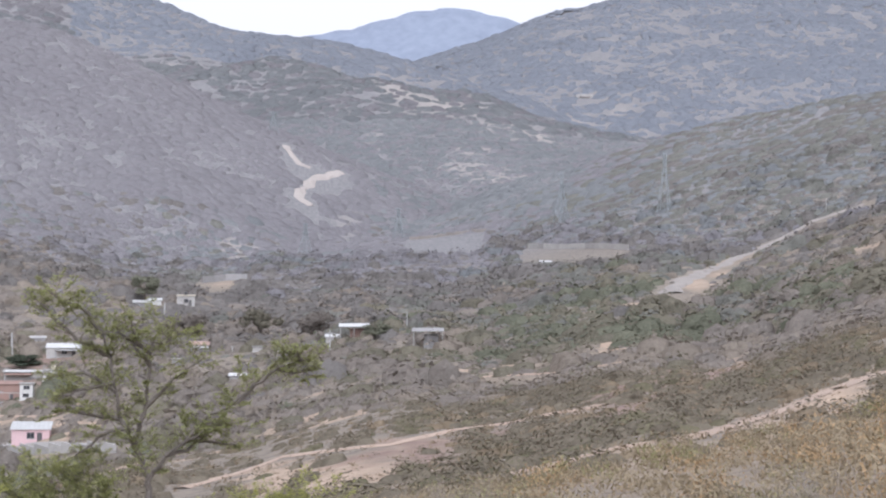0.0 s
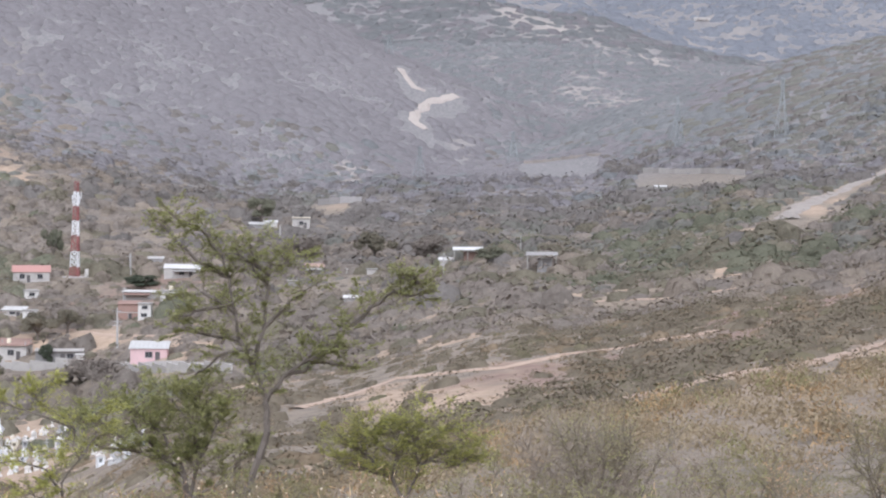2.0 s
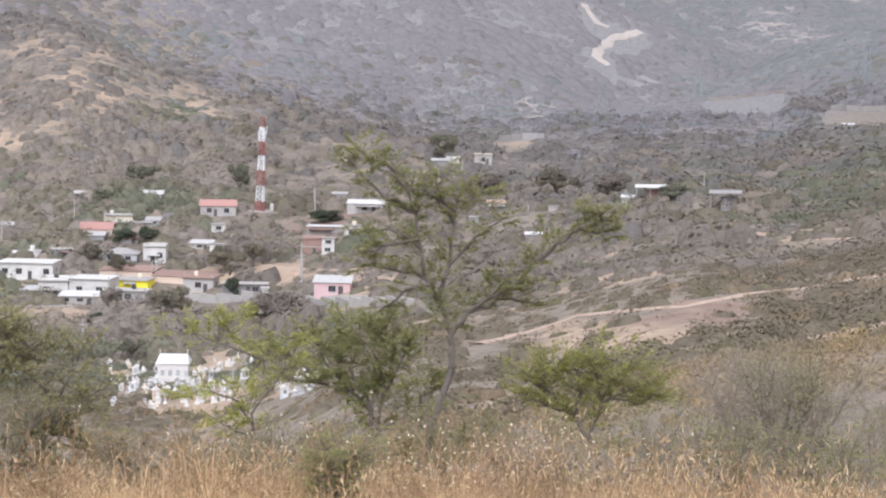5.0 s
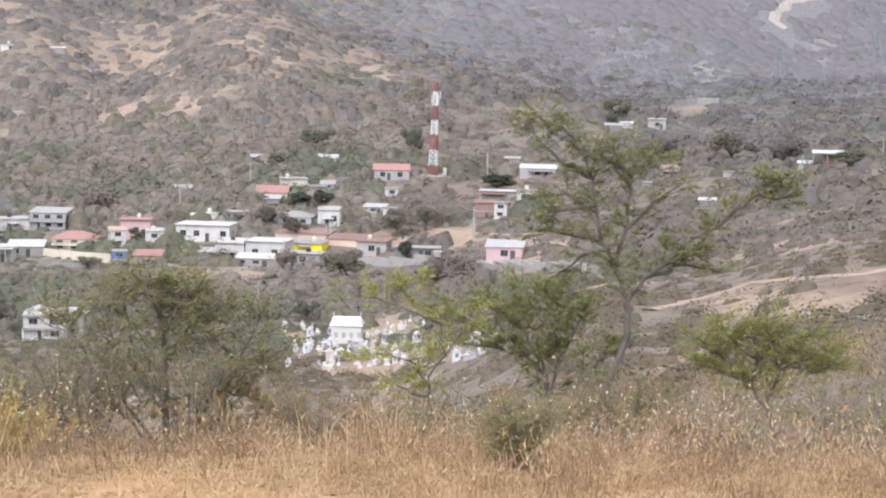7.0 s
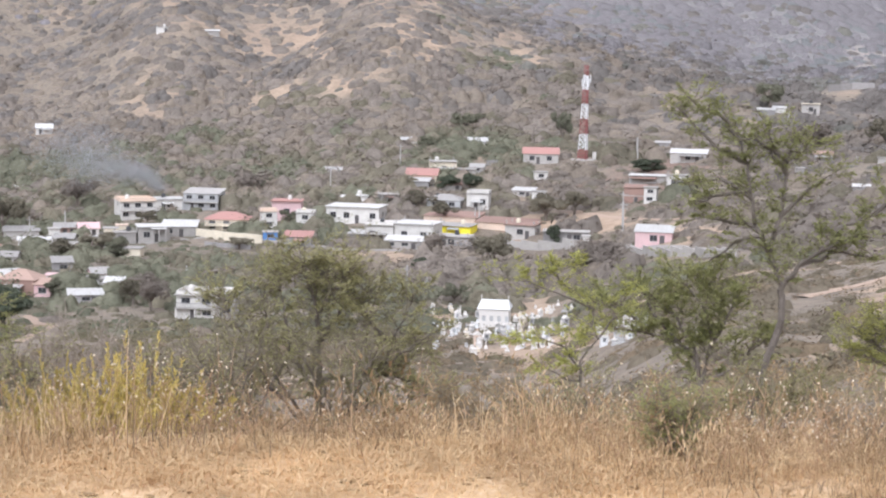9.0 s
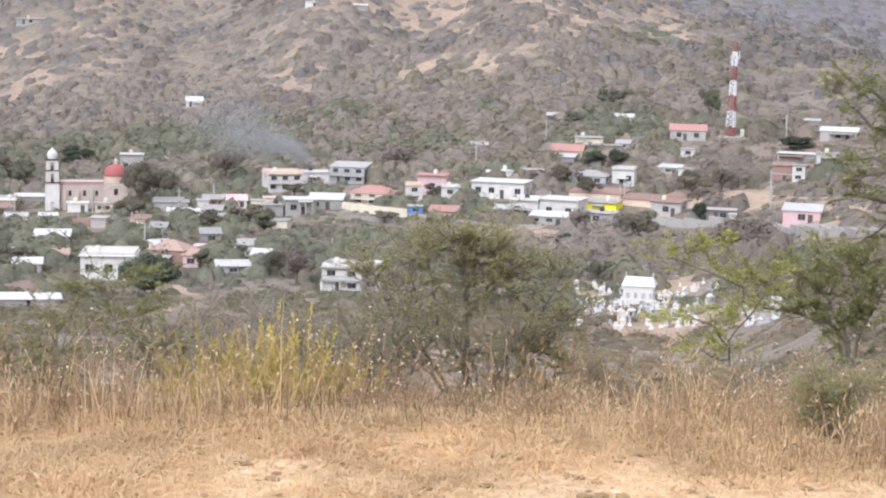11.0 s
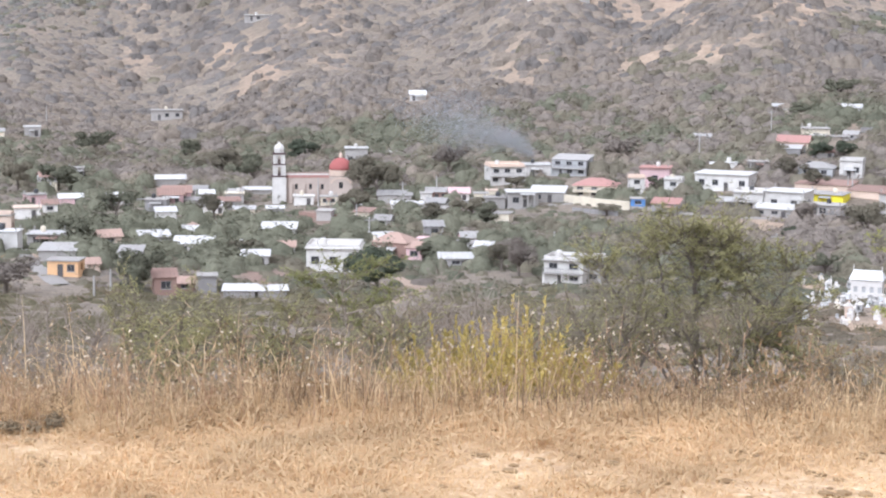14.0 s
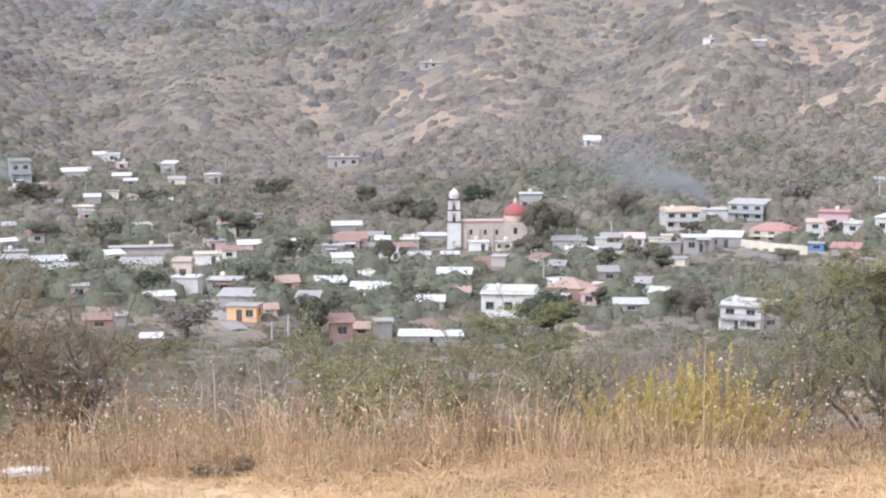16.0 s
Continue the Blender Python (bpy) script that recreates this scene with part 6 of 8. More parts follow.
def plant(name, label, category, x, y, limbs, leaf, leaves, leaf_size, twig=.35, seed=1, wood="bark", r0=.05, twigs=7, droop=.0, flat=1.0, group="", bare=0.0):
    """A tree or shrub: limbs are lines of (right, up, away) points in metres from its foot; side twigs grow from them in flat sprays
    and carry slim feathery leaflets. bare: the share of each limb, from its foot, that carries no twigs."""
    rng = np.random.RandomState(seed)
    b = math.degrees(math.atan2(-x, y))
    ob = thing(name, label, category, pose(x, y, hz(x, y), 0, 0, b), group)
    bm = bmesh.new()
    tips, ways, wood_line = [], [], []
    for li, limb in enumerate(limbs):
        pts = [Vector((p[0], p[2] if len(p) > 2 else 0.0, p[1])) for p in limb]
        fine = []
        if li and limbs[0][0] != limb[0]:
            root = min(wood_line, key=lambda q: (q.x - pts[0].x) ** 2 + (q.z - pts[0].z) ** 2)
            shift = root.y - pts[0].y
            pts = [root.copy()] + [q + Vector((0, shift, 0)) for q in pts[1:]]
        for a, c in zip(pts, pts[1:]):
            for q in range(3):
                fine.append(a.lerp(c, q / 3) + Vector(rng.normal(0, .014, 3)) * (1 if fine else 0))
        fine.append(pts[-1])
        wood_line += fine
        ra = r0 * (1.0 if li == 0 else .58)
        n = len(fine) - 1
        for k in range(n):
            tube(bm, fine[k], fine[k + 1], ra * (1 - .8 * k / n), ra * (1 - .8 * (k + 1) / n), 6)
        start = int(n * max(bare, .45 if li == 0 else 0))
        for k in range(start, n + 1):
            for _ in range(max(1, int(twigs * (.5 + .7 * k / n)))):
                tips.append(fine[k])
                ways.append((fine[k] - fine[max(0, k - 1)]).normalized() if k else Vector((0, 0, 1)))
    part("trunk", bm, M[wood], ob)
    p, way = np.array(tips), np.array(ways)
    m = len(p)

    def unit(q):
        return q / (np.linalg.norm(q, axis=-1, keepdims=True) + 1e-9)
    v = rng.normal(0, 1, (m, 3))
    v[:, 2] = v[:, 2] * flat + .2 - droop
    long = twig * rng.uniform(.45, 1.35, (m, 1))
    v = unit(unit(v) + way * .55) * long
    mid = p + v * .5 + rng.normal(0, .1, (m, 3)) * long * .5
    end = p + v + (0, 0, 1) * long * .1
    thick = np.full(m, twig * .016)
    wood_tris = [prisms(p, mid, thick, thick * .7), prisms(mid, end, thick * .7, thick * .3)]
    starts, ends = [mid], [end]
    for f, sgn in ((.3, 1), (.45, -1), (.6, 1), (.72, -1), (.85, 1)):
        a = np.where(f < .5, p + (mid - p) * f * 2, mid + (end - mid) * (f * 2 - 1))
        side = unit(np.cross(v, (0, 0, 1.0)) + rng.normal(0, .25, (m, 3)) * long) * sgn
        c = a + (side * .75 + unit(v) * .7 + rng.normal(0, .22, (m, 3)) * (1, 1, flat)) * long * .5 * (1.15 - f * .6)
        wood_tris.append(prisms(a, c, thick * .45, thick * .2))
        starts.append(a)
        ends.append(c)
    tri_mesh("brushwood", np.concatenate(wood_tris), [M["fine_twig" if leaves else wood]], parent=ob)
    if leaves:
        s, e = np.concatenate(starts), np.concatenate(ends)
        full = np.tile(rng.uniform(0, 1, m) ** 1.3, len(starts)) + .12
        pick = rng.choice(len(s), leaves, p=full / full.sum())
        f = rng.uniform(.1, 1.05, (leaves, 1))
        c = s[pick] + (e[pick] - s[pick]) * f + rng.normal(0, leaf_size * .3, (leaves, 3))
        along = unit(e[pick] - s[pick])
        out = unit(np.cross(along, (0, 0, 1.0)) * np.where(rng.uniform(0, 1, (leaves, 1)) < .5, 1, -1) + along * .6 + rng.normal(0, .45, (leaves, 3)))
        wide = unit(np.cross(out, rng.normal(0, .55, (leaves, 3)) + (0, 0, 1.0)))
        size = leaf_size * rng.uniform(.8, 1.9, (leaves, 1))
        tri_mesh("crown", np.stack([c - wide * size * .17, c + wide * size * .17, c + out * size * 1.3], 1), [M[leaf]], parent=ob)
    return ob


def plume_bush(x, y, w, h, seed, stems=46):
    """A drying broom-like bush: many slim upright stems, each a plume of narrow yellow leaves."""
    rng = np.random.RandomState(seed)
    ob = thing("yellow_bush", "yellow-green drying bush with upright feathery plumes at the verge", "bush", pose(x, y, hz(x, y), 0, 0, rng.uniform(0, 360)))
    a = rng.uniform(0, 2 * np.pi, stems)
    r = np.sqrt(rng.uniform(0, 1, stems)) * w / 2
    foot = np.stack([np.cos(a) * r * .35, np.sin(a) * r * .35, np.full(stems, -.02)], -1)
    tall = h * rng.uniform(.45, 1.0, stems) * (1 - .3 * (r / (w / 2)) ** 2)
    top = np.stack([np.cos(a) * r * 1.15, np.sin(a) * r * 1.15, tall], -1) + rng.normal(0, .03, (stems, 3))
    mid = (foot + top) / 2 + rng.normal(0, .025, (stems, 3))
    thin = np.full(stems, .0028)
    tri_mesh("stalk", np.concatenate([prisms(foot, mid, thin, thin * .7), prisms(mid, top, thin * .7, thin * .35)]), [M["twig"]], parent=ob)
    n = stems * 85
    pick = rng.randint(0, stems, n)
    f = rng.beta(1.9, 1.0, (n, 1)) * 1.03
    c = np.where(f < .5, foot[pick] + (mid[pick] - foot[pick]) * f * 2, mid[pick] + (top[pick] - mid[pick]) * (f * 2 - 1))
    ang = rng.uniform(0, 2 * np.pi, n)
    out = np.stack([np.cos(ang), np.sin(ang), rng.uniform(.5, 2.6, n)], -1)
    out /= np.linalg.norm(out, axis=1, keepdims=True)
    wide = np.cross(out, rng.normal(0, 1, (n, 3)))
    wide /= np.linalg.norm(wide, axis=1, keepdims=True)
    size = rng.uniform(.018, .042, (n, 1)) * (1.15 - .45 * f)
    tri_mesh("crown", np.stack([c - wide * .0042, c + wide * .0042, c + out * size], 1), [M["leaf_yellow"]], parent=ob)


def shrub_limbs(seed, stems, w, h, lean=.6, low=.65):
    rng = random.Random(seed)
    out = []
    for k in range(stems):
        a = 2 * math.pi * (k + rng.random() * .7) / stems
        r = w / 2 * rng.uniform(.45, 1)
        top = h * rng.uniform(low, 1) * (1 - .25 * r / (w / 2) * lean)
        c, s = math.cos(a), math.sin(a)
        out.append([(.03 * c, 0, .03 * s), (r * .3 * c, top * .38, r * .3 * s), (r * .65 * c + rng.uniform(-.05, .05) * w, top * .75, r * .65 * s), (r * c, top, r * s)])
    return out


plant("acacia_tree", "thorny acacia tree with sparse feathery green leaves", "tree", 1.54, 18.94, [
    [(0.06, 0.36, 0.00), (0.19, 0.87, 0.02), (0.34, 1.35, 0.05), (0.36, 1.67, 0.07), (0.34, 1.87, 0.09), (0.23, 2.13, 0.12), (0.08, 2.36, 0.14), (0.02, 2.67, 0.16), (-0.05, 3.02, 0.19), (-0.11, 3.24, 0.21)],
    [(-0.11, 3.24, 0.00), (-0.26, 3.46, 0.01), (-0.44, 3.55, 0.01), (-0.67, 3.69, 0.02)],
    [(-0.05, 3.02, 0.00), (-0.34, 3.15, 0.06), (-0.58, 3.41, 0.12), (-0.75, 3.55, 0.18)],
    [(0.02, 2.67, 0.00), (-0.28, 2.87, 0.04), (-0.62, 2.80, 0.07)],
    [(0.08, 2.36, 0.00), (-0.23, 2.43, 0.03), (-0.55, 2.48, 0.07)],
    [(0.01, 2.79, -0.00), (-0.30, 2.69, -0.05), (-0.50, 2.63, -0.09)],
    [(0.23, 2.13, 0.00), (0.31, 2.51, 0.05), (0.35, 2.91, 0.10), (0.40, 3.14, 0.14), (0.65, 3.21, 0.19)],
    [(0.35, 2.85, -0.00), (0.20, 3.14, -0.08), (0.17, 3.42, -0.16)],
    [(0.38, 3.03, -0.00), (0.11, 3.22, -0.04), (-0.06, 3.27, -0.08)],
    [(0.33, 2.57, -0.00), (0.58, 2.77, -0.01), (0.83, 2.95, -0.02)],
    [(0.14, 2.27, 0.00), (-0.14, 2.20, 0.05), (-0.37, 2.02, 0.09)],
    [(0.36, 1.76, -0.00), (0.52, 2.02, -0.03), (0.72, 2.17, -0.06), (0.94, 2.30, -0.09), (1.22, 2.34, -0.12)],
    [(0.52, 2.01, 0.00), (0.83, 2.15, 0.06), (1.28, 2.11, 0.12)],
    [(0.72, 2.17, 0.00), (0.94, 2.41, 0.08), (1.24, 2.54, 0.16)],
    [(1.21, 2.53, -0.00), (1.43, 2.74, -0.04), (1.67, 2.89, -0.08), (1.89, 2.99, -0.13)],
    [(1.67, 2.89, 0.00), (1.84, 2.87, 0.02), (1.98, 2.84, 0.03)],
    [(1.86, 2.97, -0.00), (1.87, 3.07, -0.12)],
], "leaf", 25000, .024, .26, 6, "bark", .046, 4, flat=.3)
plant("thorn_tree", "spreading olive thorn tree with arching limbs", "tree", 1.16, 19.47, [
    [(0.05, 0.35, -0.00), (0.00, 0.78, -0.01), (-0.07, 1.08, -0.02), (-0.28, 1.24, -0.03), (-0.58, 1.32, -0.04), (-1.00, 1.40, -0.05)],
    [(-0.00, 0.84, -0.00), (0.08, 1.26, -0.06), (0.01, 1.62, -0.11), (-0.18, 1.86, -0.17)],
    [(-0.07, 1.08, 0.00), (-0.29, 1.49, 0.08), (-0.53, 1.70, 0.15)],
    [(0.02, 1.08, -0.00), (0.25, 1.51, -0.01), (0.36, 1.81, -0.02)],
    [(-0.28, 1.24, 0.00), (-0.53, 1.55, 0.07), (-0.68, 1.75, 0.15)],
    [(0.08, 1.26, 0.00), (0.19, 1.63, 0.05), (0.06, 1.95, 0.10)],
    [(-0.58, 1.32, 0.00), (-0.88, 1.60, 0.06), (-1.06, 1.66, 0.12)],
    [(0.04, 0.78, -0.00), (0.44, 1.10, -0.05), (0.61, 1.40, -0.11)],
], "leaf", 32000, .022, .36, 10, "bark", .038, 5, flat=.35)
plant("thorn_bush", "broad dusty thorn bush with tangled grey twigs", "bush", -2.19, 14.64, [
    [(0.04, -0.23, -0.00), (0.01, 0.10, -0.03), (-0.01, 0.56, -0.06), (0.00, 0.88, -0.09), (-0.02, 1.11, -0.12), (-0.09, 1.34, -0.15), (-0.14, 1.48, -0.18)],
    [(0.00, 0.88, 0.00), (0.21, 1.17, 0.02), (0.38, 1.26, 0.03)],
    [(-0.02, 1.11, -0.00), (0.11, 1.30, -0.06), (0.20, 1.44, -0.11)],
    [(-0.01, 0.56, 0.00), (0.27, 0.61, 0.03), (0.54, 0.58, 0.06), (0.86, 0.50, 0.09)],
    [(0.01, 0.10, -0.00), (-0.27, 0.37, -0.01), (-0.55, 0.73, -0.02), (-0.70, 1.10, -0.03), (-0.79, 1.23, -0.04)],
    [(0.01, 0.14, 0.00), (-0.32, 0.55, 0.00), (-0.42, 0.92, 0.01), (-0.47, 1.29, 0.01)],
    [(0.00, 0.38, 0.00), (-0.23, 0.74, 0.05), (-0.29, 1.15, 0.11), (-0.34, 1.47, 0.16)],
    [(0.28, 0.11, 0.00), (0.45, 0.48, 0.00), (0.58, 0.86, 0.01), (0.74, 1.18, 0.01)],
    [(0.29, 0.01, -0.00), (0.41, 0.39, -0.05), (0.54, 0.67, -0.10), (0.89, 0.96, -0.15)],
    [(0.58, 0.86, -0.00), (0.39, 1.03, -0.06), (0.30, 1.17, -0.11)],
    [(0.29, -0.03, 0.00), (0.51, 0.21, 0.01), (0.73, 0.36, 0.01), (0.99, 0.46, 0.02)],
    [(0.01, 0.00, 0.00), (-0.45, 0.18, 0.00), (-0.77, 0.35, 0.01)],
    [(-0.09, 1.29, 0.00), (0.02, 1.43, 0.02), (0.15, 1.51, 0.05)],
], "leaf_dull", 34000, .019, .30, 13, "bark", .034, 6, flat=.4, bare=.3)
plant("young_acacia", "young acacia with bright tips on long arms", "tree", -0.10, 14.99, [
    [(0.06, -0.00, -0.00), (0.04, 0.41, -0.01), (0.01, 0.64, -0.02), (-0.10, 0.82, -0.02), (-0.33, 0.92, -0.03), (-0.55, 0.89, -0.04)],
    [(0.01, 0.64, 0.00), (0.12, 0.92, 0.02), (0.09, 1.15, 0.04), (-0.17, 1.36, 0.06)],
    [(0.09, 1.15, -0.00), (-0.34, 1.33, -0.02), (-0.66, 1.41, -0.03)],
    [(-0.17, 1.36, 0.00), (-0.26, 1.45, 0.02), (-0.09, 1.50, 0.04)],
    [(0.12, 0.92, 0.00), (0.28, 1.11, 0.04), (0.34, 1.21, 0.09)],
    [(0.00, 0.55, -0.00), (-0.18, 0.63, -0.05), (-0.31, 0.67, -0.11)],
], "leaf_bright", 6500, .020, .20, 8, "bark", .016, 3, flat=.3)
plant("fresh_bush", "flat-topped bright green acacia bush on the slope", "bush", 4.22, 23.63, [
    [(0.09, 0.31, -0.00), (-0.05, 0.63, -0.01), (-0.22, 0.92, -0.02), (-0.52, 1.20, -0.04), (-0.85, 1.44, -0.05)],
    [(-0.05, 0.63, 0.00), (0.13, 1.08, 0.00), (0.26, 1.45, 0.00), (0.54, 1.61, 0.00)],
    [(0.13, 1.08, 0.00), (0.41, 1.24, 0.03), (0.70, 1.37, 0.06)],
    [(-0.22, 0.92, -0.00), (-0.16, 1.29, -0.04), (-0.25, 1.61, -0.08)],
    [(-0.22, 0.92, 0.00), (-0.59, 1.05, 0.01), (-0.91, 1.18, 0.02)],
    [(0.13, 1.08, 0.00), (0.05, 1.44, 0.02), (-0.02, 1.65, 0.04)],
    [(0.27, 1.16, 0.00), (0.56, 1.10, 0.07), (0.74, 1.17, 0.13)],
    [(-0.16, 1.21, -0.00), (-0.45, 1.42, -0.02), (-0.57, 1.60, -0.05)],
], "leaf_bright", 21000, .025, .38, 8, "bark", .036, 7, flat=.25)
plant("thorn_bush", "low tangled olive thorn bush", "bush", -2.66, 13.75, shrub_limbs(3, 7, 0.93, 1.09), "leaf_dull", 3600, 0.017, 0.27, 40, "bark", 0.018, 4)
plant("thorn_bush", "low tangled olive thorn bush", "bush", -1.97, 14.26, shrub_limbs(4, 7, 1.05, 1.00), "leaf_dull", 4000, 0.017, 0.26, 41, "bark", 0.017, 4)
plant("thorn_bush", "low tangled olive thorn bush", "bush", -3.18, 13.84, shrub_limbs(5, 7, 0.77, 0.97), "leaf_dull", 3000, 0.017, 0.24, 42, "bark", 0.017, 4)
plant("olive_bush", "dense olive bush on the slope", "bush", 1.83, 17.91, shrub_limbs(6, 7, 1.04, 1.06), "leaf_dull", 6000, 0.020, 0.26, 43, "bark", 0.018, 4)
plant("olive_bush", "dense olive bush on the slope", "bush", 1.03, 14.96, shrub_limbs(7, 7, 0.68, 0.62), "leaf_dull", 5000, 0.017, 0.18, 44, "bark", 0.012, 4)
plant("olive_bush", "sparse olive bush with grey twigs", "bush", 3.84, 17.59, shrub_limbs(8, 7, 1.09, 1.08), "leaf_dull", 5000, 0.020, 0.27, 45, "bark", 0.018, 4)
plant("brown_bush", "brown drying bush on the slope", "bush", 2.01, 13.85, shrub_limbs(9, 7, 0.81, 0.47), "leaf_brown", 4000, 0.016, 0.21, 46, "bark", 0.010, 4)
plant("brown_bush", "brown drying bush on the slope", "bush", -0.89, 12.97, shrub_limbs(10, 7, 0.79, 0.60), "leaf_brown", 4500, 0.015, 0.20, 47, "bark", 0.012, 4)
plant("olive_bush", "low olive bush on the slope", "bush", -0.25, 13.00, shrub_limbs(11, 7, 0.75, 0.53), "leaf_dull", 4000, 0.015, 0.19, 48, "bark", 0.011, 4)
plant("small_bush", "small green bush in dry grass", "bush", 0.30, 7.05, shrub_limbs(12, 8, 0.27, 0.29), "leaf", 3600, 0.011, 0.10, 49, "bark", 0.008, 5)
plant("small_bush", "low olive bush in dry grass", "bush", 0.62, 12.48, shrub_limbs(13, 7, 0.42, 0.44), "leaf_dull", 1000, 0.014, 0.13, 50, "bark", 0.010, 4)
plant("olive_bush", "dense olive bush behind dry weeds", "bush", -7.15, 15.46, shrub_limbs(14, 7, 1.18, 1.27), "leaf_dull", 15000, 0.018, 0.31, 51, "bark", 0.021, 4)
plant("olive_bush", "dense olive bush behind dry weeds", "bush", -6.64, 16.76, shrub_limbs(15, 7, 1.25, 1.29), "leaf_dull", 15000, 0.018, 0.31, 52, "bark", 0.021, 4)
plant("sapling", "slim pale-stemmed sapling with feathery leaves", "sapling", -5.23, 15.14, [
    [(0, 0, 0), (-.03, .35, 0), (-.07, .75, .02), (-.11, 1.05, .03), (-.13, 1.32, .03)],
    [(-.09, .92, 0), (.12, 1.02, .05), (.42, 1.08, .08)],
    [(-.11, 1.05, 0), (-.28, 1.18, -.03), (-.38, 1.27, -.05)],
    [(-.12, 1.15, 0), (.05, 1.28, .04), (.2, 1.34, .06)],
], "leaf", 4200, 0.020, 0.24, 53, "twig", 0.018, 4, flat=.3, bare=.35)
plant("olive_bush", "dense olive bush behind dry weeds", "bush", -6.17, 19.04, shrub_limbs(17, 7, 0.91, 1.58), "leaf_dull", 8000, 0.020, 0.38, 54, "bark", 0.025, 4)
plant("bare_bush", "leafless grey bush of fine twigs", "bush", -6.93, 25.07, shrub_limbs(18, 11, 1.81, 2.21), "", 0, 0.020, 0.45, 55, "twig", 0.025, 4)
plant("bare_bush", "leafless grey bush of fine twigs", "bush", -5.55, 23.36, shrub_limbs(19, 11, 1.45, 1.66), "", 0, 0.020, 0.40, 56, "twig", 0.019, 4)
plant("bare_bush", "leafless grey bush of fine twigs", "bush", -7.33, 23.92, shrub_limbs(20, 11, 1.21, 1.64), "", 0, 0.020, 0.39, 57, "twig", 0.019, 4)
plume_bush(-2.6, 8.22, 0.29, 0.39, 58)
plume_bush(-2.44, 8.06, 0.37, 0.51, 59)
plume_bush(-2.35, 8.19, 0.34, 0.56, 60)
plume_bush(-2.15, 7.93, 0.40, 0.54, 61)
plume_bush(-2.06, 8.1, 0.32, 0.68, 62)
plume_bush(-1.95, 8.08, 0.40, 0.54, 63)
plume_bush(-1.8, 8.06, 0.37, 0.46, 64)
plume_bush(-2.15, 7.62, 0.62, 0.36, 65)
plume_bush(-1.89, 7.68, 0.55, 0.36, 66)
plant("brown_bush", "tangled brown drying bush at the verge", "bush", -4.99, 7.33, shrub_limbs(30, 7, 0.80, 1.04), "leaf_brown", 9000, 0.013, 0.26, 67, "bark", 0.018, 4)
plant("brown_bush", "tangled brown drying bush at the verge", "bush", -5.42, 7.28, shrub_limbs(31, 7, 0.71, 1.03), "leaf_brown", 8000, 0.013, 0.26, 68, "bark", 0.017, 4)
plant("bare_bush", "leafless grey bush of fine twigs", "bush", -12.22, 23.01, shrub_limbs(32, 11, 2.05, 1.72), "", 0, 0.020, 0.45, 69, "twig", 0.019, 4)
plant("bare_bush", "leafless grey bush of fine twigs", "bush", -12.05, 20.82, shrub_limbs(33, 11, 1.45, 1.43), "", 0, 0.020, 0.35, 70, "twig", 0.017, 4)
plant("small_bush", "low olive bush in dry grass", "bush", -3.39, 7.93, shrub_limbs(34, 7, 0.29, 0.25), "leaf_dull", 500, 0.010, 0.09, 71, "bark", 0.006, 4)
plant("olive_bush", "dense olive bush on the slope", "bush", 9.05, 32.79, shrub_limbs(35, 7, 1.55, 1.94), "leaf_dull", 2400, 0.034, 0.45, 72, "bark", 0.029, 4)
plant("olive_bush", "dense olive bush on the slope", "bush", 9.35, 30.62, shrub_limbs(36, 7, 1.45, 1.63), "leaf_dull", 1800, 0.032, 0.39, 73, "bark", 0.025, 4)
plant("bare_bush", "leafless grey bush of fine twigs", "bush", 6.56, 25.17, shrub_limbs(37, 11, 1.34, 1.66), "", 0, 0.020, 0.39, 74, "twig", 0.019, 4)
plant("bare_bush", "leafless grey bush of fine twigs", "bush", 6.82, 23.02, shrub_limbs(38, 11, 1.24, 1.21), "", 0, 0.020, 0.30, 75, "twig", 0.015, 4)
plant("olive_bush", "dense olive bush on the slope", "bush", 4.26, 16.47, shrub_limbs(39, 7, 1.13, 0.90), "leaf_dull", 3000, 0.022, 0.28, 76, "bark", 0.016, 4)
plant("olive_bush", "olive bush with fresh tips", "bush", 4.80, 15.28, shrub_limbs(40, 7, 0.97, 0.77), "leaf", 2400, 0.020, 0.24, 77, "bark", 0.014, 4)
plant("olive_bush", "dense olive bush on the slope", "bush", 6.59, 17.84, shrub_limbs(41, 7, 1.15, 1.12), "leaf_dull", 2600, 0.024, 0.28, 78, "bark", 0.019, 4)
plant("brown_bush", "brown drying bush on the slope", "bush", 4.95, 12.04, shrub_limbs(42, 7, 0.59, 0.87), "straw_red", 1500, 0.016, 0.22, 79, "bark", 0.015, 4)
plant("bare_sapling", "pale bare twiggy sapling", "sapling", 3.50, 15.62, shrub_limbs(43, 3, 0.48, 0.97), "", 0, 0.020, 0.24, 80, "twig", 0.013, 4)
plant("bare_sapling", "pale bare twiggy sapling", "sapling", 5.43, 16.13, shrub_limbs(44, 3, 0.46, 1.20), "", 0, 0.020, 0.29, 81, "twig", 0.015, 4)
plant("olive_bush", "dense olive bush on the slope", "bush", -1.64, 25.94, shrub_limbs(45, 7, 1.73, 1.52), "leaf_dull", 2200, 0.030, 0.41, 82, "bark", 0.024, 4)
plant("olive_bush", "sparse olive bush on the slope", "bush", -0.17, 23.99, shrub_limbs(46, 7, 1.45, 1.49), "leaf_dull", 1800, 0.028, 0.36, 83, "bark", 0.023, 4)
plant("bare_sapling", "pale bare twiggy sapling", "sapling", 8.50, 17.03, shrub_limbs(47, 3, 0.86, 1.81), "", 0, 0.020, 0.43, 84, "twig", 0.021, 4)
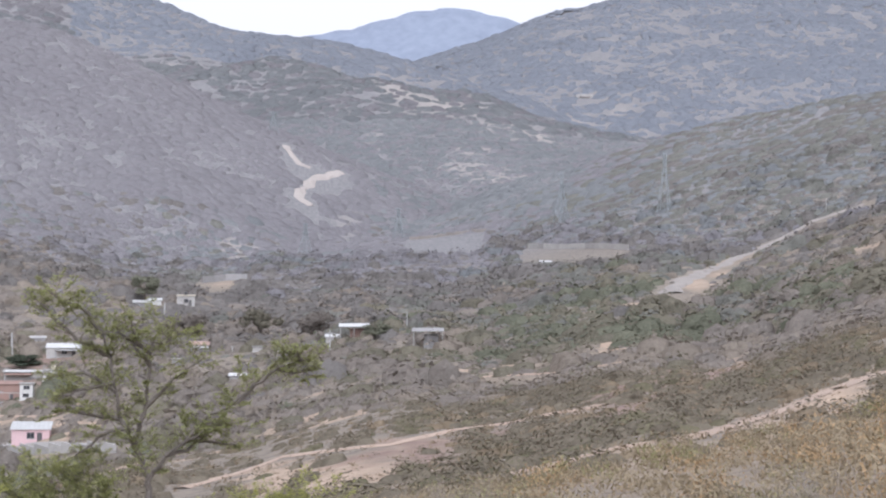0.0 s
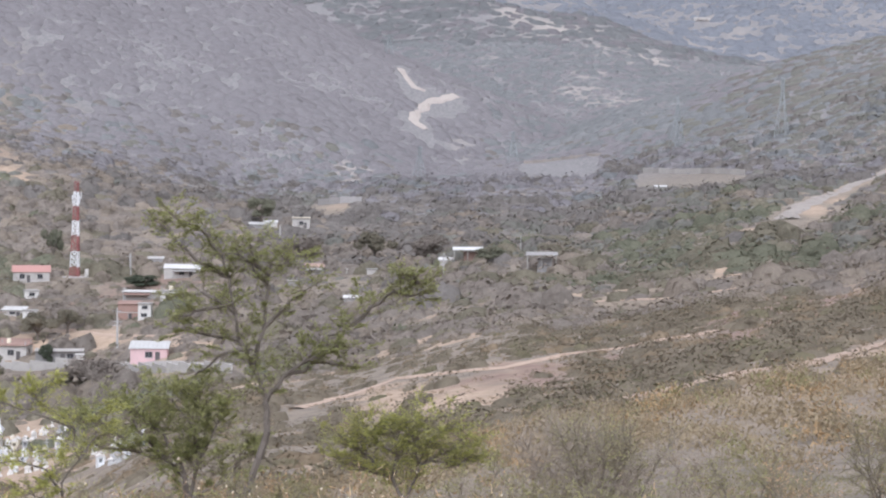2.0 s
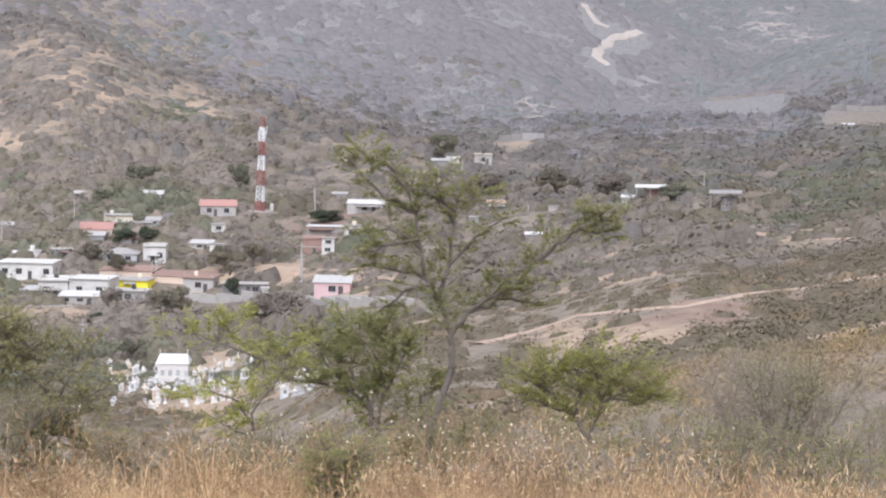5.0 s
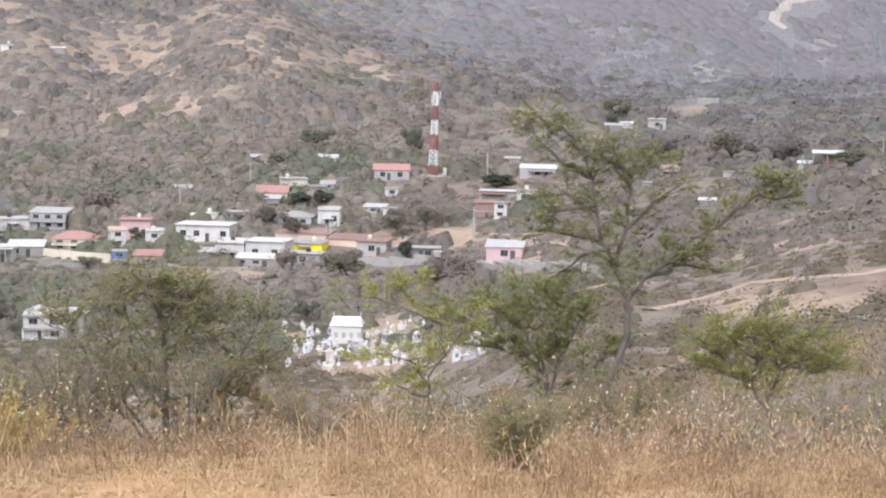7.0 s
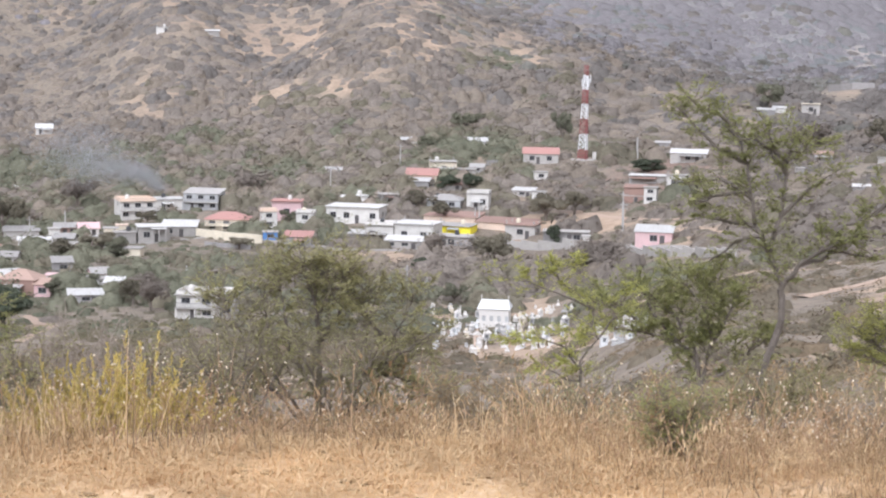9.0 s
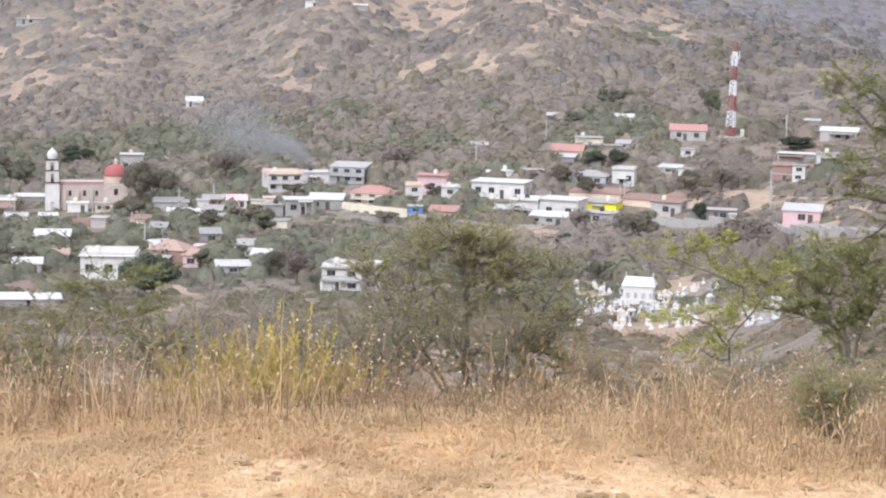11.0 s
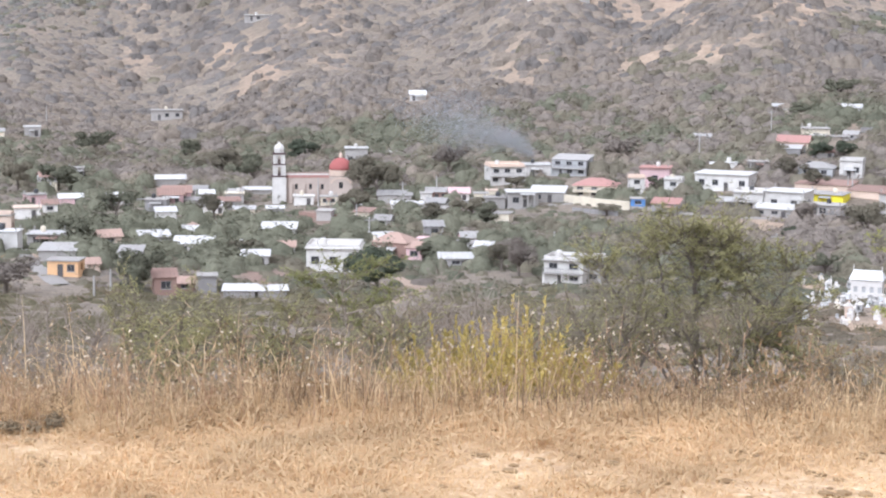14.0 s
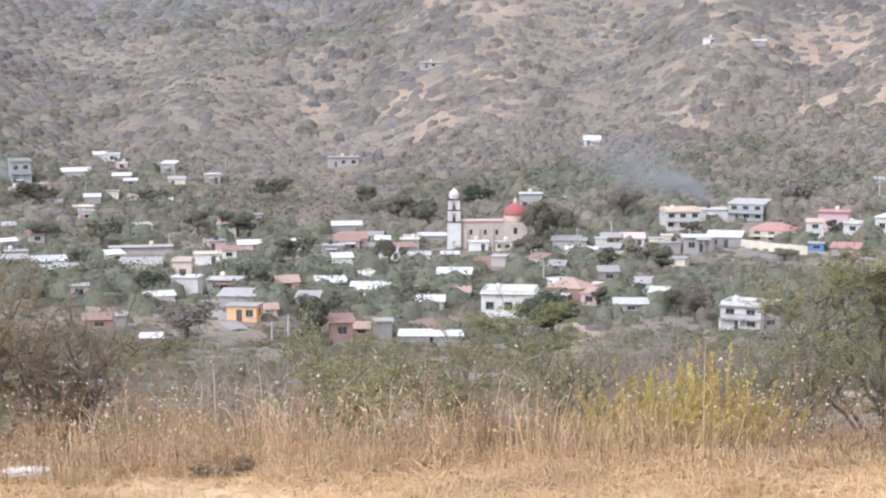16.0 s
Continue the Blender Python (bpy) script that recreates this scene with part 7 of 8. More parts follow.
plant("olive_bush", "dense olive bush on the slope", "bush", 9.25, 20.00, shrub_limbs(48, 7, 1.33, 1.64), "leaf_dull", 2000, 0.026, 0.39, 85, "bark", 0.025, 4)
plant("olive_bush", "sparse olive bush on the slope", "bush", 6.57, 23.10, shrub_limbs(49, 7, 1.16, 1.77), "leaf_dull", 1500, 0.028, 0.42, 86, "bark", 0.027, 4)
plant("olive_bush", "low olive bush on the slope", "bush", -1.05, 21.98, shrub_limbs(50, 7, 1.00, 0.88), "leaf_dull", 1500, 0.026, 0.25, 87, "bark", 0.015, 4)
plant("olive_bush", "low olive bush on the slope", "bush", -0.16, 20.00, shrub_limbs(51, 7, 0.79, 0.90), "leaf_dull", 1300, 0.026, 0.23, 88, "bark", 0.016, 4)
plant("bare_bush", "leafless grey bush of fine twigs", "bush", 2.78, 14.74, shrub_limbs(52, 11, 0.68, 0.43), "", 0, 0.020, 0.18, 89, "twig", 0.007, 4)
plant("bare_bush", "leafless grey bush of fine twigs", "bush", 2.13, 14.85, shrub_limbs(53, 11, 0.73, 0.37), "", 0, 0.020, 0.19, 90, "twig", 0.007, 4)
plant("olive_bush", "sparse olive bush with grey twigs", "bush", -3.19, 15.17, shrub_limbs(54, 7, 0.80, 0.90), "leaf_dull", 2000, 0.020, 0.23, 91, "bark", 0.016, 4)


# ---- scrub on the slopes ----
rs = np.random.RandomState(7)


def clumps(centres, wide, tall, k, leaf, spread=.30, base=.12, slim=1.0, rise=0.0):
    """k loose triangles round a handful of sub-clumps for every bush."""
    n = len(centres)
    subs = 5
    a = rs.uniform(0, 2 * np.pi, (n, subs))
    r = np.sqrt(rs.uniform(0, 1, (n, subs))) * .62
    sub = np.stack([r * np.cos(a), r * np.sin(a), rs.uniform(.25, .85, (n, subs)) * (1 - .35 * r)], -1)
    pick = rs.randint(0, subs, (n, k))
    c = np.take_along_axis(sub, pick[:, :, None], 1) + rs.normal(0, spread, (n, k, 3)) * (1, 1, .55)
    c[..., 2] = np.abs(c[..., 2] - base * .3) + base * .3
    size = (leaf * wide)[:, None, None, None] * rs.uniform(.5, 1.3, (n, k, 1, 1))
    out = (c - (0, 0, .25)) / np.array((1, 1, 1.0))
    nrm = out / (np.linalg.norm(out, axis=-1, keepdims=True) + 1e-6) + (0, 0, .95) + rs.normal(0, .38, (n, k, 3))
    nrm /= np.linalg.norm(nrm, axis=-1, keepdims=True)
    ref = rs.normal(0, 1, (n, k, 3))
    u = np.cross(nrm, ref)
    u /= np.linalg.norm(u, axis=-1, keepdims=True) + 1e-9
    v = np.cross(nrm, u)
    ang = (np.arange(3) * 2.0944)[None, None, :] + rs.normal(0, .35, (n, k, 3))
    if slim < 1:
        u = rs.normal(0, 1, (n, k, 3)) + (0, 0, rise)
        u /= np.linalg.norm(u, axis=-1, keepdims=True) + 1e-9
        v = np.cross(u, nrm)
        v *= slim / (np.linalg.norm(v, axis=-1, keepdims=True) + 1e-9)
        size = size * 1.5
    c = c * np.stack([wide, wide, tall], -1)[:, None, :] * (.5, .5, 1.0)
    tri = c[:, :, None, :] + (np.cos(ang)[..., None] * u[:, :, None, :] + np.sin(ang)[..., None] * v[:, :, None, :]) * size * 1.5
    return (tri + centres[:, None, None, :]).reshape(-1, 3, 3)


def free(x, y, spots):
    ok = np.ones(x.shape, bool)
    for cx, cy, r in spots:
        ok &= (x - cx) ** 2 + (y - cy) ** 2 > r * r
    return ok


def crowns(centres, wide, tall, lobes, low=1.0):
    """Rounded, lobed crowns: lobes uneven caps of 18 triangles for every bush."""
    n = len(centres)
    a = rs.uniform(0, 2 * np.pi, (n, lobes))
    r = np.sqrt(rs.uniform(0, 1, (n, lobes))) * (.34 if lobes > 1 else 0)
    rad = rs.uniform(.30, .44, (n, lobes)) if lobes > 1 else np.full((n, 1), .56)
    mid = np.stack([r * np.cos(a), r * np.sin(a), np.full((n, lobes), 0.0)], -1)
    top = rs.uniform(.62, 1.0, (n, lobes)) * (1 - .5 * r)
    turn = np.arange(6) * np.pi / 3
    flat_ring = np.stack([np.cos(turn), np.sin(turn), 0 * turn], -1)
    up = np.array((0, 0, 1.0))
    jig = rs.normal(1, .11, (n, lobes, 13, 1))
    pts = np.concatenate([np.broadcast_to(up, (n, lobes, 1, 3)), np.broadcast_to(flat_ring * .68 + up * .72, (n, lobes, 6, 3)), np.broadcast_to(flat_ring * 1.0 - up * .22, (n, lobes, 6, 3))], 2) * jig
    pts = pts * np.stack([rad, rad, top], -1)[:, :, None, :] + mid[:, :, None, :]
    pts = pts * np.stack([wide, wide, tall * low], -1)[:, None, None, :]
    gx = (height(centres[:, 0] + 2, centres[:, 1]) - height(centres[:, 0] - 2, centres[:, 1])) / 4
    gy = (height(centres[:, 0], centres[:, 1] + 2) - height(centres[:, 0], centres[:, 1] - 2)) / 4
    pts[..., 2] += pts[..., 0] * gx[:, None, None] + pts[..., 1] * gy[:, None, None]
    pts = pts + centres[:, None, None, :]
    face = [(0, 1 + k, 1 + (k + 1) % 6) for k in range(6)]
    for k in range(6):
        q = (k + 1) % 6
        face += [(1 + k, 7 + k, 7 + q), (1 + k, 7 + q, 1 + q)]
    faces = np.array(face)[None] + (np.arange(n * lobes) * 13)[:, None, None]
    return pts.reshape(-1, 3), faces.reshape(-1, 3)


def bush_mesh(name, co, faces, mats, index):
    me = bpy.data.meshes.new(name)
    m = len(faces)
    me.vertices.add(len(co))
    me.vertices.foreach_set("co", co.astype(np.float32).ravel())
    me.loops.add(3 * m)
    me.loops.foreach_set("vertex_index", faces.astype(np.int32).ravel())
    me.polygons.add(m)
    me.polygons.foreach_set("loop_start", np.arange(0, 3 * m, 3, dtype=np.int32))
    me.polygons.foreach_set("use_smooth", np.ones(m, bool))
    for q in mats:
        me.materials.append(q)
    me.polygons.foreach_set("material_index", np.asarray(index, np.int32))
    me.update(calc_edges=True)
    return new(name, me)


def open_front(x, y, spots, reach):
    """False where a tall tree would stand just before a house."""
    d, b = np.hypot(x, y), np.arctan2(-x, y)
    ok = np.ones(x.shape, bool)
    for cx, cy, r in spots:
        cd, cb = math.hypot(cx, cy), math.atan2(-cx, cy)
        ok &= ~((np.abs(b - cb) * cd < r * .95) & (d < cd + 2) & (d > cd - reach))
    return ok


def scatter(name, label, n, d0, d1, b0, b1, wide, tall, k, leaf, warm=0.0, thin=1.0, floor=.3, under=False, lobes=0, lift=0.0, front=0, mats=None, low=1.0, slim=1.0, rise=0.0):
    """Bushes on the slopes: rounded crowns where far off, loose leaf and twig clumps where near."""
    d = np.sqrt(rs.uniform(d0 ** 2, d1 ** 2, n))
    b = rs.uniform(b0, b1, n)
    x, y = polar(b, d)
    pale, red, straw = cover(x, y)
    for near in (1.03, 1.06):
        pale = np.maximum(pale, np.where((d > 100) & (d < 1150) & (b < 2), .75, 0) * cover(x * near, y * near)[0])
    dens = 1 - thin * np.clip(pale * np.where(d > 600, .8, .86) + red * .66 + straw * np.where(d < 30, .2, .45), 0, .95)
    dens *= np.clip(.75 + .75 * bumps(x, y, 48, 41) + .6 * bumps(x, y, 15, 42), floor, 1)
    keep = (rs.uniform(0, 1, n) < dens) & free(x, y, FOOT if under else CLEAR)
    if d1 < 17:
        keep &= (rs.uniform(0, 1, n) > .9 * np.clip(1.5 - np.abs(b - 13.2) / 3.2, 0, 1)) | (d > 8.6)
    if d1 < 10:
        keep &= d > 6.85 - .5 * np.clip((7 - b) / 5, 0, 1)
    if front:
        keep &= open_front(x, y, FOOT, front)
    x, y, d, b = x[keep], y[keep], d[keep], b[keep]
    n = len(x)
    green = bumps(x, y, 90, 51) * .8 + bumps(x, y, 30, 52) * .6 + GREEN(b, d) + rs.normal(0, .35, n) + lift
    kind = np.where(green > .8, 3, np.where(green > .25 - warm, 2, np.where(rs.uniform(0, 1, n) < .66 - warm, 0, 1)))
    # farther bushes take the haze-tinted materials, which stand in for aerial haze
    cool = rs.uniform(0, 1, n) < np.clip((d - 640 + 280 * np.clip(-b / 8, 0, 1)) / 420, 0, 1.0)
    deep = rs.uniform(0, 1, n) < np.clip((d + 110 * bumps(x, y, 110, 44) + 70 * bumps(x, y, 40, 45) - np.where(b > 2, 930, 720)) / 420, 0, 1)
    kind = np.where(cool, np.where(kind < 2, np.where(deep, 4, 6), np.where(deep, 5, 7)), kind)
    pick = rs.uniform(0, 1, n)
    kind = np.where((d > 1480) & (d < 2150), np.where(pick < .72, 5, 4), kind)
    # the farthest slopes get the bluest haze tint
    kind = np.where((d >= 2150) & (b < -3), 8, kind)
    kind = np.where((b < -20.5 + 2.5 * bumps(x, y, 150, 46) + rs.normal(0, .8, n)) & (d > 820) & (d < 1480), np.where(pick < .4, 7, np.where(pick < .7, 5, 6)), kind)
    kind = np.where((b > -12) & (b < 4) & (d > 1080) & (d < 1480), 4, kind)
    size = np.clip(rs.lognormal(0, .34, n), .4, 1.7) * np.where(kind == 3, 1.2, 1)
    c = np.stack([x, y, height(x, y) - .05], -1)
    size = np.minimum(size * np.clip(1 + .5 * bumps(x, y, 60, 43), .6, 1.5), 1.55)
    high = tall * size * rs.uniform(.7, 1.25, n)
    if mats is None:
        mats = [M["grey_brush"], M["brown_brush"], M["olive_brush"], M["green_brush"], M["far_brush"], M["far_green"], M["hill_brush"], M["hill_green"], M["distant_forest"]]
        if d1 <= 115:
            mats = [M["near_twigs"], M["near_brown"], M["near_olive"], M["near_olive"]]
            kind = np.where((kind < 2) & (b < -3) & (rs.uniform(0, 1, n) < np.where(d > 45, .12, .5)), 2, kind)
    if 100 < d1 < 300:
        kind = np.where((kind >= 1) & (b < -3) & (rs.uniform(0, 1, n) < .65), 0, kind)
    kind = kind % len(mats)
    co, faces, index = np.zeros((0, 3)), np.zeros((0, 3), int), np.zeros(0, int)
    if lobes:
        co, faces = crowns(c, wide * size, high, lobes, low)
        index = np.repeat(kind, lobes * 18)
    if k:
        pts = clumps(c, wide * size, high, k, leaf, slim=slim, rise=rise)
        faces = np.concatenate([faces, len(co) + np.arange(len(pts) * 3).reshape(-1, 3)])
        co = np.concatenate([co, pts.reshape(-1, 3)])
        index = np.concatenate([index, np.repeat(kind, k)])
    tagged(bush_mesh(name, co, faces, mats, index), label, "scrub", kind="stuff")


def GREEN(b, d):
    """Where the trees keep their leaves: the village gardens and the stream in the valley floor."""
    village = np.clip((d - 300) / 60, 0, 1) * np.clip((720 - d) / 80, 0, 1) * np.clip((b - 8) / 8, 0, 1)
    stream = np.clip(1 - np.abs(d - 950) / 220, 0, 1) * np.clip(1 - np.abs(b + 12) / 9, 0, 1)
    right = np.clip(1 - np.abs(b + 24) / 10, 0, 1) * np.clip(1 - np.abs(d - 620) / 320, 0, 1)
    far = np.clip((d - 1200) / 500, 0, 1) * .25
    hill = np.clip((d - 640) / 60, 0, 1) * np.clip((1600 - d) / 300, 0, 1) * np.clip((b + 8) / 4, 0, 1)
    return .45 * village + .22 * stream + .15 * right + far - .25 * hill - .05


scatter("far_scrub", "haze-tinted grey dry woodland on the far mountain slopes", 21000, 1750, 3000, -30, 4, 12, 2.4, 0, .05, floor=.92, lobes=1)
scatter("mountain_scrub", "soft haze-tinted grey dry woodland above the valley", 32000, 1000, 1760, -30, 10, 7.4, 1.5, 0, .05, floor=.9, lobes=1)
scatter("hill_scrub", "haze-tinted grey and olive scrub on the hills behind the village", 38000, 560, 1050, -30, 37, 5.0, 1.5, 4, .065, floor=.75, lobes=1, low=.8)
scatter("valley_trees", "taller grey and olive trees along the valley floor", 3600, 330, 1000, -30, 1, 7.2, 3.6, 44, .045, lobes=3, low=.8, floor=.15)
scatter("slope_trees", "taller dry trees in the gullies behind the village", 1900, 600, 1000, 1, 37, 6.0, 3.0, 24, .05, lobes=3, low=.8)
scatter("foot_trees", "grey dry trees at the foot of the hill", 3000, 535, 730, 0, 37, 6.0, 3.5, 40, .045, lobes=4, low=.8, front=10, floor=.75, lift=-.1)
scatter("valley_scrub", "mixed grey and green scrub on the valley floor", 13800, 280, 570, -30, 37, 3.5, 1.7, 24, .055, lobes=1, floor=.6, low=.6)
scatter("garden_trees", "dusty green shade trees in the village yards", 3200, 320, 650, 2, 37, 5.4, 3.5, 96, .036, lobes=3, low=.8, lift=.5, front=7, floor=.5)
scatter("garden_scrub", "low brown weeds and shrubs between the houses", 7200, 290, 620, -4, 37, 2.4, .8, 8, .085, .2, floor=.5, under=True, lobes=1, lift=.15)
scatter("slope_scrub", "grey thorn scrub on the slope below the road", 6900, 108, 299, -30, 37, 2.8, 1.3, 84, .029, .1, lobes=2, floor=.3, low=.55, mats=[M["slope_twigs"], M["slope_brown"], M["slope_olive"], M["slope_olive"]])
scatter("field_weeds", "low dry weeds on the bare fields and banks", 3600, 85, 300, -36, -3, 1.0, .38, 16, .075, .5, thin=.45, floor=.5, under=True, slim=.4, rise=.6, mats=[M["slope_twigs"], M["slope_brown"], M["slope_brown"], M["slope_olive"]])
scatter("near_scrub", "dry twiggy scrub on the near slope", 2300, 40, 115, -30, 37, 1.9, .95, 170, .024, .3, floor=.35, slim=.4, rise=.5)
scatter("verge_scrub", "low twiggy scrub just below the road", 1250, 12, 42, -30, 37, 1.2, .55, 260, .017, .3, floor=.5, slim=.22, rise=.8)
scatter("dead_undergrowth", "low dead brown undergrowth at the verge", 1100, 7.1, 16, -30, 37, .6, .3, 230, .022, .6, floor=.5, slim=.14, rise=1.2, mats=[M["near_twigs"], M["near_brown"], M["straw_red"], M["near_olive"]])
scatter("leafy_weeds", "reddish dry leafy weeds along the verge", 2100, 6.3, 9.2, -30, 37, .34, .30, 170, .024, .4, floor=.35, lift=.2, slim=.13, rise=1.6, mats=[M["straw_red"], M["near_brown"], M["straw"], M["near_olive"]])


# ---- dry grass, weeds and litter along the edge of the road ----
gr = np.random.RandomState(21)


def blades(n, d0, d1, b0, b1, h0, h1, width, lean, keep=None, bend=.5, tufts=0):
    """Curved blades of three triangles each."""
    d = np.sqrt(gr.uniform(d0 ** 2, d1 ** 2, n))
    b = gr.uniform(b0, b1, n)
    x, y = polar(b, d)
    if keep is not None:
        ok = gr.uniform(0, 1, n) < keep(x, y, b, d)
        x, y = x[ok], y[ok]
        n = len(x)
    size = 1.0
    if tufts:
        size = np.repeat(gr.uniform(.55, 1.15, n), tufts)
        x, y = np.repeat(x, tufts), np.repeat(y, tufts)
        n = len(x)
        x, y = x + gr.normal(0, .016, n), y + gr.normal(0, .016, n)
    foot = np.stack([x, y, height(x, y) - .01], -1)
    tuft = .35 + .75 * np.clip(bumps(x, y, .3, 61) * .6 + .5, 0, 1) + .5 * np.clip(bumps(x, y, 1.3, 62), 0, 1)
    h = gr.uniform(h0, h1, n) * tuft * size * (.6 + .4 * np.clip((np.degrees(np.arctan2(-x, y)) - 6) / 6, 0, 1))
    a = gr.uniform(0, 2 * np.pi, n)
    tilt = np.abs(gr.normal(0, lean, n))
    way = np.stack([np.cos(a), np.sin(a), np.zeros(n)], -1)
    side = np.stack([-np.sin(a + gr.normal(0, .8, n)), np.cos(a), np.zeros(n)], -1) * (width * gr.uniform(.6, 1.4, n))[:, None]
    mid = foot + way * (h * tilt * .45)[:, None] + np.stack([0 * h, 0 * h, h * .6], -1)
    tip = foot + way * (h * tilt * (1 + bend))[:, None] + np.stack([0 * h, 0 * h, h * np.clip(1 - tilt * .35, .25, 1)], -1)
    p0, p1, m0, m1 = foot - side, foot + side, mid - side * .7, mid + side * .7
    return np.stack([np.stack([p0, p1, m1], 1), np.stack([p0, m1, m0], 1), np.stack([m0, m1, tip], 1)], 1).reshape(-1, 3, 3), tip


def verge(x, y, b, d):
    n = bumps(x, y, 1.1, 71) * .6 + bumps(x, y, .4, 72) * .5
    edge = 6.8 - .3 * np.exp(-((b - 10) / 7) ** 2) + .25 * bumps(x, y, 2.0, 73) + .15 * bumps(x, y, .5, 74) - .8 * np.clip(-(b + 3) / 8, 0, 1) - .45 * np.clip((7 - b) / 5, 0, 1)
    bush = 1 - .55 * np.clip(1 - np.abs(b - 13.6) / 3.2, 0, 1) * np.clip((d - 7.0) / .4, 0, 1)
    return bush * (.45 + .55 * np.clip((b - 6) / 5, 0, 1)) * np.clip((d - edge) / .5, 0, 1) * np.clip(.42 + 1.5 * n, .05, 1) * np.clip((11.5 - d) / 3, .08, 1)


tri, _ = blades(90000, 5.2, 12, -30, 37, .03, .19, .003, .95, verge)
tagged(tri_mesh("dry_grass", tri, [M["straw"]]), "tall dry straw-coloured grass on the verge", "grass", kind="stuff")
tri, _ = blades(40000, 6.2, 12, -34, 42, .06, .34, .0028, .7, lambda x, y, b, d: verge(x, y, b, d) * np.clip(bumps(x, y, .9, 75) * 1.6 + .3, 0, 1) * np.clip((b + 8) / 10, .35, 1))
tagged(tri_mesh("russet_weeds", tri, [M["straw_red"]]), "reddish brown dry weeds in the grass", "weeds", kind="stuff")
tri, _ = blades(110000, 5.0, 7.8, -30, 37, .02, .085, .0034, 2.0, lambda x, y, b, d: np.clip(.95 + bumps(x, y, .5, 77), .5, 1))
tagged(tri_mesh("flattened_straw", tri, [M["straw"]]), "short flattened straw on bare ground", "grass", kind="stuff")

tri, _ = blades(420, 6.8, 9.2, -30, 37, .08, .25, .0022, .5, lambda x, y, b, d: verge(x, y, b, d) * 1.2, tufts=34)
tagged(tri_mesh("grass_tufts", tri, [M["straw"]]), "fanning tufts of tall dry grass on the verge", "grass", kind="stuff")
tri, _ = blades(330, 6.9, 9.4, -30, 37, .07, .26, .0022, .55, lambda x, y, b, d: verge(x, y, b, d) * 1.1, tufts=30)
tagged(tri_mesh("russet_tufts", tri, [M["straw_red"]]), "fanning tufts of russet dry weeds on the verge", "weeds", kind="stuff")
tri, _ = blades(28000, 6.3, 10.5, -30, 37, .05, .26, .0026, .6, lambda x, y, b, d: np.clip(.5 + 1.2 * bumps(x, y, .7, 76), .1, 1) * np.clip((d - 6.8 + .5 * np.clip((7 - b) / 5, 0, 1)) / .5, 0, 1))
tagged(tri_mesh("dead_stems", tri, [M["dead_stem"]]), "dark dead stems among the verge weeds", "weeds", kind="stuff")
tri, _ = blades(16, 8.3, 9.2, -6.6, -3.4, .35, .85, .0026, .3, tufts=22)
tagged(tri_mesh("tall_grass", tri, [M["straw"]]), "tall pale grass clumps below the acacia", "grass", kind="stuff")
tri, _ = blades(4200, 6.8, 9.5, -26, 37, .16, .50, .0020, .45, lambda x, y, b, d: np.clip(bumps(x, y, .8, 79) * 1.4 + .2, 0, 1))
tagged(tri_mesh("tall_stalks", tri, [M["straw"]]), "tall pale dry grass stalks", "grass", kind="stuff")


def seed_weeds():
    """Branching dry stems that carry pale seed heads."""
    n = 1500
    d = np.sqrt(gr.uniform(6.7 ** 2, 9.8 ** 2, n))
    b = gr.uniform(-32, 40, n)
    x, y = polar(b, d)
    ok = gr.uniform(0, 1, n) < np.clip(bumps(x, y, 1.4, 81) * 1.3 + .35, .05, 1) * np.clip((b + 16) / 8, .2, 1)
    x, y = x[ok], y[ok]
    n = len(x)
    foot = np.stack([x, y, height(x, y)], -1)
    h = gr.uniform(.12, .38, n)
    top = foot + np.stack([gr.normal(0, .06, n), gr.normal(0, .06, n), h], -1)
    tris, heads = [], []

    def stalk(a, c, w):
        side = np.cross(c - a, gr.normal(0, 1, a.shape))
        side /= np.linalg.norm(side, axis=1, keepdims=True) + 1e-9
        tris.append(np.stack([a - side * w, a + side * w, c], 1))
        tris.append(np.stack([a - side * w, c + side * w * .5, c - side * w * .5], 1))
    stalk(foot, top, .0022)
    for _ in range(5):
        f = gr.uniform(.45, .95, (n, 1))
        a = foot + (top - foot) * f
        c = a + np.stack([gr.normal(0, .07, n), gr.normal(0, .07, n), gr.uniform(.02, .14, n)], -1)
        stalk(a, c, .0015)
        heads.append(c[gr.uniform(0, 1, n) < .5])
    heads.append(top)
    tagged(tri_mesh("weed_stalks", np.concatenate(tris), [M["straw_red"]]), "thin brown stalks of dry weeds", "weeds", kind="stuff")
    c = np.concatenate(heads)
    m = len(c)
    s = gr.uniform(.0018, .0042, (m, 1, 1))
    pts = []
    for k in range(5):
        pts.append(c[:, None, :] + gr.normal(0, 1, (m, 3, 3)) * s)
    tagged(tri_mesh("seed_heads", np.concatenate(pts), [M["seed"]]), "pale fluffy seed heads on dry weeds", "weeds", kind="stuff")


seed_weeds()


